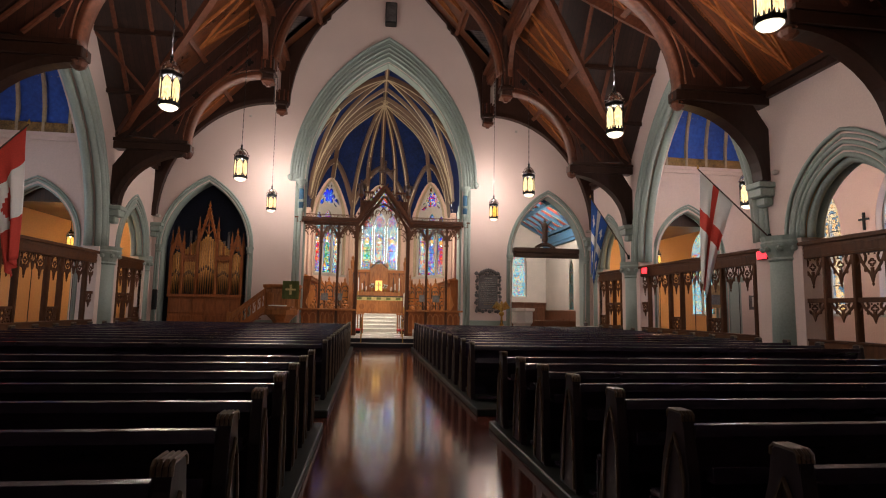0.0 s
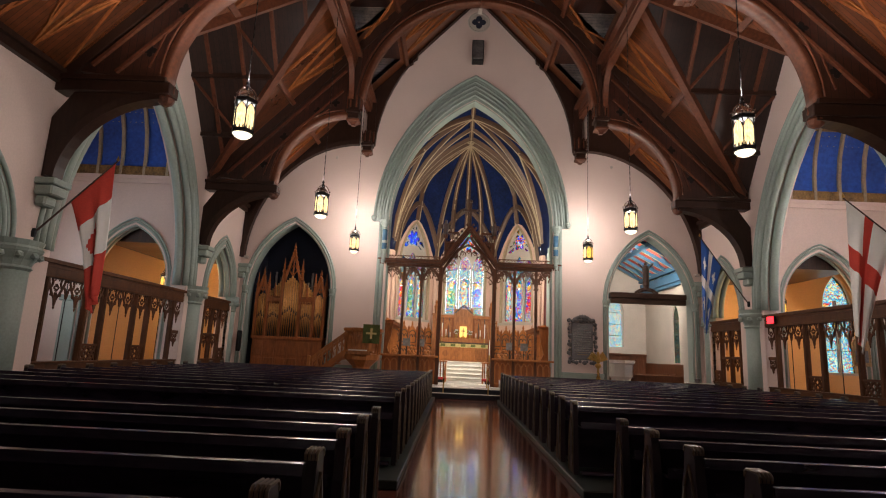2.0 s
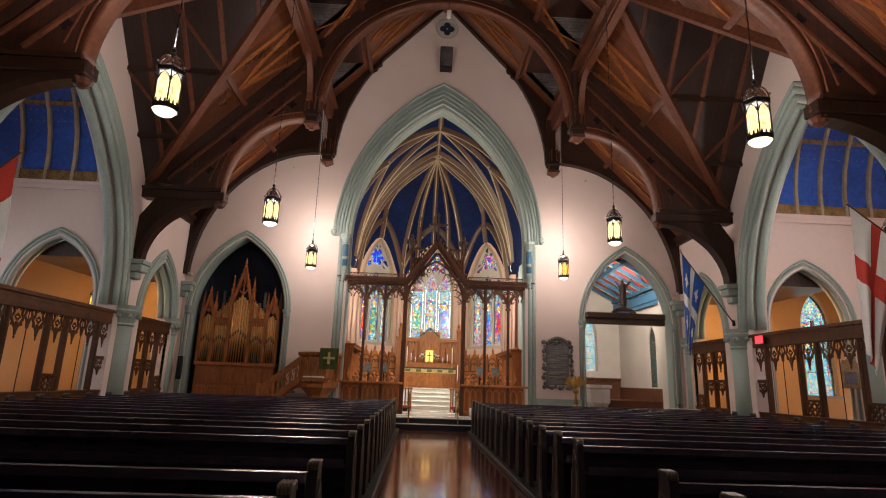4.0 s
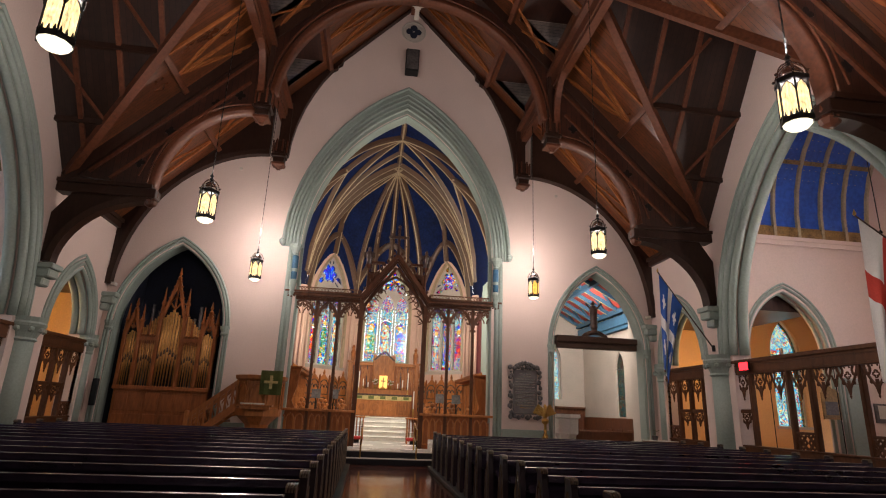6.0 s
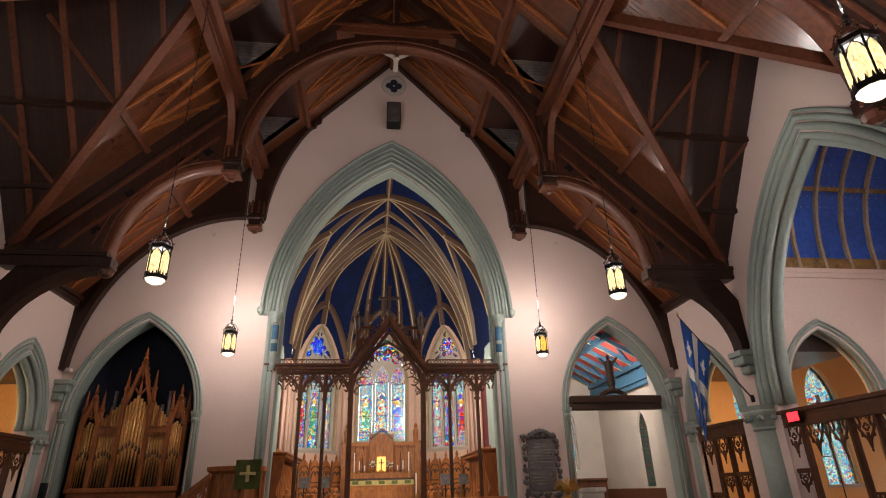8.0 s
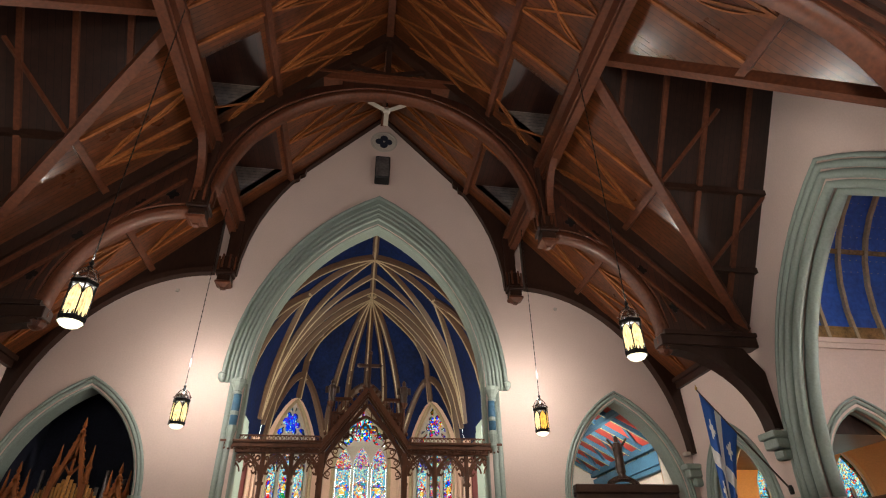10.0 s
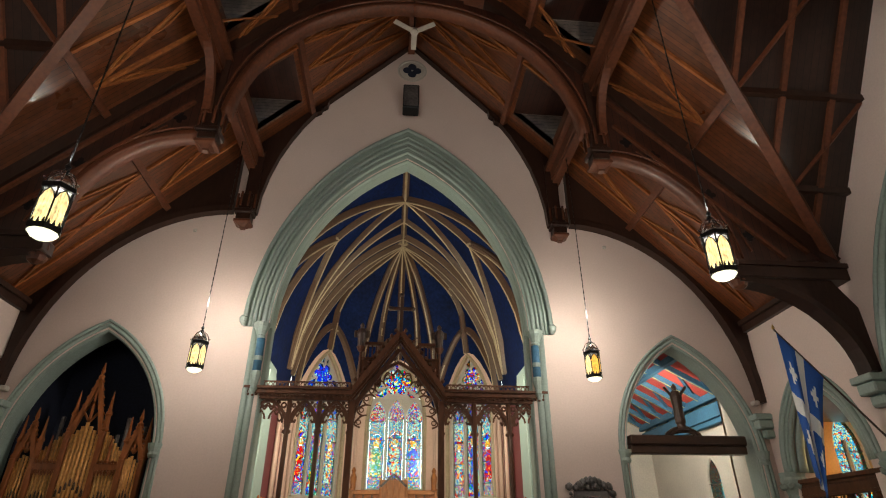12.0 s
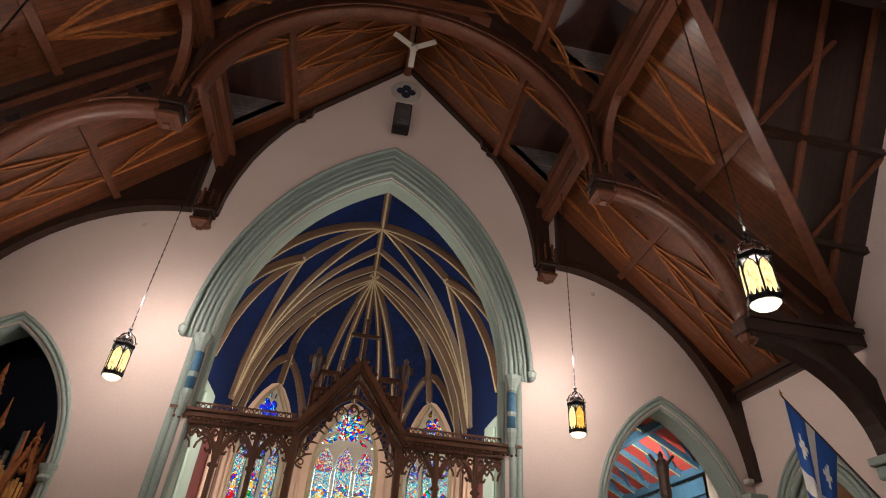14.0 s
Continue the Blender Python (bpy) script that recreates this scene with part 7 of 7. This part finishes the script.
part("newel", box(mesh(), -2.0, -0.31, 0.0, -1.88, -0.19, 1.28, 0.02), HONEY, t)
part("desk", box(box(mesh(), -0.5, -0.78, 1.47, 0.5, -0.5, 1.52, 0.01), -0.42, -0.74, 1.38, 0.42, -0.55, 1.47, 0.01), HONEY, t)
bm = mesh()
grid(bm, lambda a, b: (0.18 + 0.62 * a, -0.82 - 0.02 * math.sin(a * 9), 2.42 - 0.68 * b), 10, 8)
bmesh.ops.solidify(bm, geom=bm.faces[:], thickness=0.015)
cl = solid("pulpit_fall", bm, GREEN_CLOTH, "green brocade cloth with a gold cross hanging on the pulpit", "cloth")
cl.location = (-3.98, 26.5, 0.06)
bm = mesh()
box(bm, 0.45, -0.855, 1.9, 0.53, -0.85, 2.28), box(bm, 0.3, -0.856, 2.06, 0.68, -0.851, 2.13)
lathe(bm, (0.49, -0.853, 2.095), [(0.1, -0.003), (0.1, 0.003)], 10)
part("gold_cross", bm, GOLD_CLOTH, cl, "gold embroidered cross")
solid("open_book", box(box(mesh(), -4.3, 25.75, 1.521, -3.98, 25.95, 1.56, 0.01), -3.95, 25.75, 1.521, -3.63, 25.95, 1.56, 0.01), BOOK, "open pale book on the pulpit desk", "book")


# ---------------------------------------------------------------- side screens
def side_screen(s, y0, y1):
    """Narrow and double bays: plain posts, thin iron rods in the doubles, hanging tracery over all."""
    t = thing("parclose_screen", "dark oak parclose screen with hanging traceried heads", "screen", "aisle screens")
    X = s * (HALF + 0.12)
    n = 10 if y1 - y0 > 5 else 4
    w = (y1 - y0) / n
    rods, mids, grilles = ((2, 5, 8), (0, 9), (3, 6)) if n == 10 else ((), (1, 2), (0, 3)) if y0 > 20 else ((), (0, 1, 2, 3), ())
    part("top_beam", box(box(mesh(), X - 0.09, y0, 2.8, X + 0.09, y1, 3.1, 0.01), X - 0.13, y0, 3.1, X + 0.13, y1, 3.2, 0.015), PARCLOSE, t)
    for z in (2.86, 3.02):
        part("beam_bead", box(mesh(), X - 0.105, y0, z, X + 0.105, y1, z + 0.03), PARCLOSE, t)
    part("bottom_rail", box(mesh(), X - 0.07, y0, 0.02, X + 0.07, y1, 0.95, 0.01), PARCLOSE, t)
    part("rail_cap", box(mesh(), X - 0.1, y0, 0.95, X + 0.1, y1, 1.0, 0.012), PARCLOSE, t)
    for i in range(n + 1):
        y = y0 + w * i
        if i in rods:
            part("iron_rod", rod(mesh(), (X, y, 1.0), (X, y, 2.8), 0.011, 6), BLACK, t, "thin dark iron rod")
        else:
            part("post", box(box(mesh(), X - 0.06, y - 0.05, 0.0, X + 0.06, y + 0.05, 2.81, 0.012), X - 0.075, y - 0.03, 1.0, X + 0.075, y + 0.03, 2.81), PARCLOSE, t)
    for i in range(n):
        a, c, h = y0 + w * i, y0 + w * (i + 0.5), w / 2

        def lines(bm, pts, r):
            for p, q in zip(pts, pts[1:]):
                beam(bm, (X, p[0], p[1]), (X, q[0], q[1]), r * 2.6, r * 2, (1, 0, 0))

        def head(z, k):
            bm = mesh()
            for e in (-1, 1):
                # ogee limb from the hanging boss to the post head
                limb = [(c, z - 0.56 * k), (c + e * h * 0.1, z - 0.44 * k), (c + e * h * 0.32, z - 0.34 * k), (c + e * h * 0.55, z - 0.22 * k), (c + e * h * 0.72, z - 0.08 * k), (c + e * h * 0.78, z)]
                lines(bm, limb, 0.016)
                side = [(c + e * h * 0.97, z - 0.42 * k), (c + e * h * 0.9, z - 0.3 * k), (c + e * h * 0.8, z - 0.2 * k), (c + e * h * 0.62, z - 0.14 * k)]
                lines(bm, side, 0.014)
                lines(bm, [(c + e * h * 0.32, z - 0.34 * k), (c + e * h * 0.45, z - 0.38 * k), (c + e * h * 0.42, z - 0.3 * k)], 0.013)
                lines(bm, [(c + e * h * 0.55, z - 0.22 * k), (c + e * h * 0.4, z - 0.16 * k), (c + e * h * 0.35, z - 0.08 * k), (c + e * h * 0.45, z)], 0.015)
                for q in (0.18, 0.9):
                    bmesh.ops.create_icosphere(bm, subdivisions=1, radius=0.022, matrix=Matrix.Translation((X, c + e * h * q, z - 0.03)))
            for j in range(4):
                b = math.pi / 2 * j
                lines(bm, [(c + 0.045 * math.cos(b) + 0.032 * math.cos(q), z - 0.2 * k + 0.045 * math.sin(b) + 0.032 * math.sin(q)) for q in [b + math.pi * (m - 3) / 4 for m in range(7)]], 0.01)
            lines(bm, [(c, z - 0.3 * k), (c, z - 0.56 * k)], 0.02)
            bmesh.ops.create_icosphere(bm, subdivisions=1, radius=0.03, matrix=Matrix.Translation((X, c, z - 0.58 * k)))
            lathe(bm, (X, c, z - 0.68 * k), [(0.006, 0), (0.026, 0.05), (0.012, 0.08)], 6)
            part("tracery_head", bm, PARCLOSE, t)

        head(2.8, 1.0)
        if i in mids:
            part("mid_rail", box(mesh(), X - 0.05, a, 1.8, X + 0.05, a + w, 1.9, 0.01), PARCLOSE, t)
            head(1.8, 0.62)
        if i in grilles:
            part("mid_rail", box(mesh(), X - 0.045, a, 1.34, X + 0.045, a + w, 1.4), PARCLOSE, t)
            bm = mesh()
            for e in (-1, 1):
                for k in (-1, 1):
                    lines(bm, [(c + k * h * 0.5 - e * h * 0.42, 1.01), (c + k * h * 0.5 + e * h * 0.42, 1.33)], 0.02)
                    lines(bm, [(c + k * h * 0.5 - e * h * 0.42, 1.17), (c + k * h * 0.5, 1.01 if e > 0 else 1.33), (c + k * h * 0.5 + e * h * 0.42, 1.17)], 0.014)
            part("lattice", bm, PARCLOSE, t)


for s in (-1, 1):
    for a, b in ((24.15, 26.95), (16.45, 23.35), (12.65, 15.65), (8.85, 11.85), (5.05, 8.05)):
        side_screen(s, a, b)
    for y in (22.6, 16.6) if s > 0 else ():
        t = thing("exit_sign", "glowing red exit sign on the screen beam", "sign", "exit signs")
        part("housing", box(mesh(), s * (HALF - 0.1), y - 0.19, 2.88, s * (HALF - 0.04), y + 0.19, 3.12, 0.01), BLACK, t)
        part("face", box(mesh(), s * (HALF - 0.115), y - 0.17, 2.9, s * (HALF - 0.1), y + 0.17, 3.1), EXIT, t, "glowing red face")
    # windows of the aisles
    for nm, f, wins, d, g in (("outer", lambda u, v, d, s=s: (s * (OUT + d), u, v), [(21.2, 0.75, 1.6, 4.4, 6.2), (18.4, 0.75, 1.6, 4.4, 6.2), (14.4, 0.5, 1.6, 3.9, 5.0), (10.7, 0.5, 1.6, 3.9, 5.0), (7.0, 0.5, 1.6, 3.9, 5.0)], 0.3, GLASS_P), ("chapel", lambda u, v, d, s=s: (s * u, 29.0 + d, v), [(12.6, 0.5, 1.5, 4.2, 5.3), (15.55, 0.65, 1.5, 4.2, 5.6)], 0.2, GLASS_SKY)):
        for c, w, sill, sp, ap in wins if s > 0 else wins[:2] if nm == "outer" else ():
            t = thing("window", "leaded stained glass lancet window in a plastered wall", "window", "aisle windows", "structure")
            for a, b in ((c - w, c - 0.03), (c + 0.03, c + w)):
                for k in range(3):
                    z0, z1 = sill + (sp - sill) * k / 3, sill + (sp - sill) * (k + 1) / 3
                    part("pane", plate(mesh(), [(a, z0), (b, z0), (b, z1), (a, z1)], f, d, d + 0.01), g, t).visible_shadow = False
            part("pane", plate(mesh(), gothic(c, w, sp, ap, 6), f, d, d + 0.01), g, t).visible_shadow = False
            bm = mesh()
            plate(bm, [(c - 0.035, sill), (c + 0.035, sill), (c + 0.035, sp + 0.3), (c - 0.035, sp + 0.3)], f, d - 0.05, d + 0.06)
            part("mullion", bm, PALE_STONE, t)
            for k in range(1, 4):
                z = sill + (sp - sill) * k / 3
                part("saddle_bar", beam(mesh(), f(c - w, z, d - 0.02), f(c + w, z, d - 0.02), 0.025, 0.025), BLACK, t)
            part("window_frame", sweep(mesh(), [f(u, v, d - 0.02) for u, v in [(c - w, sill)] + gothic(c, w, sp, ap, 8) + [(c + w, sill)]], round_profile(0.05), side_of(f)), PALE_STONE, t)
            part("window_sill", plate(mesh(), [(c - w - 0.08, sill - 0.1), (c + w + 0.08, sill - 0.1), (c + w + 0.08, sill - 0.002), (c - w - 0.08, sill - 0.002)], f, -0.06, d), PALE_STONE, t)
for f, (c, w, sill, sp, ap), g, d in ((fx, (8.0, 0.42, 2.3, 4.1, 5.0), GLASS_SKY, 0.2), (fx, (6.4, 0.4, 2.4, 4.0, 4.9), GLASS_L, 0.2), (fr, (31.0, 0.4, 1.6, 3.5, 4.25), GLASS_SKY, 0.04)):
    t = thing("window", "stained glass lancet window in the white chapel wall", "window", "chapel windows", "structure")
    for k in range(3):
        z0, z1 = sill + (sp - sill) * k / 3, sill + (sp - sill) * (k + 1) / 3
        part("pane", plate(mesh(), [(c - w, z0), (c + w, z0), (c + w, z1), (c - w, z1)], f, d, d + 0.01), g, t).visible_shadow = False
    part("pane", plate(mesh(), gothic(c, w, sp, ap, 6), f, d, d + 0.01), g, t).visible_shadow = False
    for k in range(1, 4):
        z = sill + (sp - sill) * k / 3
        part("saddle_bar", beam(mesh(), f(c - w, z, d - 0.02), f(c + w, z, d - 0.02), 0.025, 0.025), BLACK, t)
    part("window_frame", sweep(mesh(), [f(u, v, d - 0.01) for u, v in [(c - w, sill)] + gothic(c, w, sp, ap, 8) + [(c + w, sill)]], round_profile(0.05), side_of(f)), PALE_STONE, t)


# ---------------------------------------------------------------- flags
def flag(name, label, base, tip, hoist, drop, paint, mats):
    base, tip = Vector(base), Vector(tip)
    t = thing(name, label, "flag", "wall flags")
    part("pole", rod(mesh(), base, tip, 0.022, 8, 0.016), DARKWOOD, t, "slim dark pole")
    part("spike", lathe(mesh(), tip, [(0.02, 0), (0.035, 0.03), (0.005, 0.12)], 6), GOLD, t)
    part("bracket", lathe(mesh(), base, [(0.05, -0.08), (0.06, 0.02), (0.04, 0.1)], 8), BLACK, t)
    d = (base - tip).normalized()
    bm = mesh()
    N, M = 22, 30
    vs = []
    for i in range(N + 1):
        h = i / N
        row = []
        for j in range(M + 1):
            v = j / M
            p = tip + d * (0.06 + hoist * h)
            k = 1 - 0.86 * v ** 0.85
            q = Vector((tip.x + (p.x - tip.x) * k, tip.y + (p.y - tip.y) * k, p.z - v * (drop - 0.55 * (tip.z - p.z))))
            fold = (0.03 + 0.07 * v) * min(1, v * 3) * math.sin(h * 13 + v * 2.0) + 0.03 * math.sin(h * 33 + v * 5) * v
            q += Vector((0.35, 0.94, 0)) * fold
            row.append(bm.verts.new(q))
        vs.append(row)
    for i in range(N):
        for j in range(M):
            bm.faces.new((vs[i][j], vs[i + 1][j], vs[i + 1][j + 1], vs[i][j + 1])).material_index = paint((i + 0.5) / N, (j + 0.5) / M)
    bmesh.ops.recalc_face_normals(bm, faces=bm.faces)
    me = bpy.data.meshes.new("cloth")
    bm.to_mesh(me)
    bm.free()
    for p in me.polygons:
        p.use_smooth = True
    for m in mats:
        me.materials.append(m)
    ob = part("cloth", me, mats[0], t)
    mod = ob.modifiers.new("thick", "SOLIDIFY")
    mod.thickness = 0.006
    return t


flag("cross_flag", "white flag with a red cross hanging from a wall pole", (9.23, 16.41, 3.41), (7.95, 17.3, 5.3), 1.2, 2.95, lambda h, v: 1 if abs(h - 0.5) < 0.11 or abs(v - 0.42) < 0.075 else 0, (WHITE_CLOTH, RED))
flag("maple_flag", "red and white flag hanging from a wall pole", (-9.23, 16.37, 3.61), (-8.0, 16.81, 5.37), 1.2, 2.9, lambda h, v: 0 if v < 0.27 or v > 0.66 or (abs(h - 0.5) + abs(v - 0.48) * 1.6 < 0.24) else 1, (RED, WHITE_CLOTH))
flag("lily_flag", "blue flag with a white cross hanging from a wall pole", (9.23, 23.95, 3.6), (7.95, 24.5, 5.96), 1.2, 2.9, lambda h, v: 1 if abs(h - 0.5) < 0.1 or abs(v - 0.5) < 0.07 or (abs(abs(h - 0.5) - 0.28) + abs(abs(v - 0.5) - 0.25) < 0.09) else 0, (BLUE_CLOTH, WHITE_CLOTH))

# ---------------------------------------------------------------- aisle lanterns and small fixtures
for s in (-1, 1):
    lantern(s * 11.7, 26.3, 3.55, 6.4, "aisle lanterns", 0.75, True)
    lamp("aisle_light", "POINT", AISLE_W * (1.9 if s > 0 else 1.5), (1.0, 0.58, 0.22), pose(s * 11.7, 26.3, 3.85), 0.12)
    if s > 0:
        lantern(s * 11.4, 20.1, 4.95, 11.6, "transept lanterns", 1.25)
        lamp("transept_light", "POINT", AISLE_W * 2.3, WARM, pose(s * 11.4, 20.1, 5.3), 0.12)
    # This pair is out of view, added for amber light on the arches.
    lantern(s * 12.2, 13.0, 4.4, 7.2, "aisle lanterns", 0.75, True)
    lamp("aisle_light", "POINT", AISLE_W * 0.45, (1.0, 0.58, 0.22), pose(s * 12.2, 13.0, 4.7), 0.12)
    # Lamps assumed hidden behind the chancel arch; no fixture is modelled.
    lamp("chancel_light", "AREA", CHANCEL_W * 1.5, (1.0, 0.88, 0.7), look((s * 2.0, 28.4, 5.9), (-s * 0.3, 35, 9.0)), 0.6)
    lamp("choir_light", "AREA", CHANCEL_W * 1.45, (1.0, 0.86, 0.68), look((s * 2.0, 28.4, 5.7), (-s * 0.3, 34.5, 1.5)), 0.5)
# Area lamps added in the north windows stand in for the sky.
for y in (21.2, 18.4):
    lamp("window_fill", "AREA", 45, (0.9, 0.95, 1.0), look((-OUT + 0.12, y, 3.6), (0, y + 1.5, 3.0)), 1.3)
# Added area lamp with no fixture, to brighten the white chapel.
lamp("chapel_fill", "AREA", 260, (1.0, 0.88, 0.76), look((7.2, 28.9, 5.7), (7.3, 34.0, 3.0)), 0.5)
for s, x, z in ((-1, 5.7, 9.4), (1, 5.75, 9.4)):
    t = thing("wall_sensor", "small white sensor fixed on the east wall", "sensor", "wall sensors")
    part("body", box(mesh(), s * x - 0.05, WALL_Y - 0.05, z, s * x + 0.05, WALL_Y - 0.002, z + 0.1, 0.015), PALE_STONE, t)
for x, z in ((-9.05, 5.05), (9.05, 5.05)):
    t = thing("wall_speaker", "small white fixture on the wall beside the corbel", "fixture", "wall fixtures")
    part("body", box(mesh(), x - 0.08, WALL_Y - 0.2, z - 0.05, x + 0.08, WALL_Y - 0.002, z + 0.06, 0.02), PALE_STONE, t)
t = thing("wall_camera", "small white round fixture on the nave wall", "fixture")
part("body", lathe(mesh(), (9.17, 16.05, 4.9), [(0.02, 0), (0.07, 0.03), (0.078, 0.1), (0.03, 0.13)], 10), PALE_STONE, t, smooth=True)
t = thing("wall_loudspeaker", "slim black column loudspeaker on the arch jamb", "loudspeaker", at=(-8.95, WALL_Y, 0))
part("cabinet", box(mesh(), -0.09, -0.2, 1.3, 0.09, -0.1, 2.1, 0.02), BLACK, t)
part("bracket", box(mesh(), -0.03, -0.11, 1.6, 0.03, -0.002, 1.8), BLACK, t)

for x, z, m, lb in ((12.75, 1.75, GOLD_BAND, "shaped wooden memorial board on the transept wall"), (14.45, 1.7, BRONZE, "dark framed tablet on the transept wall")):
    t = thing("memorial_board", lb, "plaque", "transept tablets", at=(x, 23.975, z))
    part("board", plate(mesh(), [(-0.28, 0), (0.28, 0), (0.28, 0.75), (0.2, 0.85), (0.08, 0.87), (0, 0.95), (-0.08, 0.87), (-0.2, 0.85), (-0.28, 0.75)] if m is GOLD_BAND else [(-0.3, 0), (0.3, 0), (0.3, 0.55), (-0.3, 0.55)], lambda u, v, d: (u, -d, v), 0.002, 0.05), m, t)
    part("inscription", box(mesh(), -0.2, -0.056, 0.12, 0.2, -0.05, 0.5), PALE_STONE if m is BRONZE else BRONZE, t)
t = thing("side_table", "small table with a white cloth beside the chapel arch", "table", at=(8.55, 26.2, 0))
part("tabletop", box(mesh(), -0.45, -0.3, 0.86, 0.45, 0.3, 0.9, 0.01), SCREEN_OAK, t)
for dx in (-0.4, 0.35):
    for dy in (-0.25, 0.2):
        part("leg", box(mesh(), dx, dy, 0, dx + 0.05, dy + 0.05, 0.86), SCREEN_OAK, t)
solid("tablecloth", box(mesh(), 8.08, 25.88, 0.9, 9.02, 26.52, 0.915, 0.005), WHITE_CLOTH, "white cloth laid over the small side table", "tablecloth")
t = thing("potted_plant", "small green plant in a pot on the side table", "plant", at=(8.4, 26.2, 0.915))
part("pot", lathe(mesh(), (0, 0, 0), [(0.07, 0), (0.1, 0.12), (0.11, 0.14)], 10), BRONZE, t)
bm = mesh()
for i in range(40):
    a, r, h = random.uniform(0, 6.28), random.uniform(0.03, 0.16), random.uniform(0.14, 0.34)
    p = Vector((r * math.cos(a), r * math.sin(a), h))
    d = Vector((math.cos(a), math.sin(a), random.uniform(-0.3, 0.6))) * 0.06
    q = d.cross(Vector((0, 0, 1))).normalized() * 0.02
    bm.faces.new([bm.verts.new(v) for v in (p, p + d * 0.5 + q, p + d, p + d * 0.5 - q)])
part("leaves", bm, GREEN_CLOTH, t, "thin green leaves")
bm = box(mesh(), HALF + 0.1, 13.88, 3.26, HALF + 0.14, 13.92, 3.62)
box(bm, HALF + 0.1, 13.79, 3.46, HALF + 0.14, 14.01, 3.5)
solid("small_cross", bm, BLACK, "small black cross standing on the screen beam", "cross")

# plain bright sky beyond the windows
bm = mesh()
bmesh.ops.create_icosphere(bm, subdivisions=3, radius=70, matrix=Matrix.Translation((0, 15, 0)))
solid("backdrop", bm, glow("overcast_sky", (0.93, 0.96, 1.0), 4.6), "plain pale overcast sky beyond the windows", "sky", "structure")
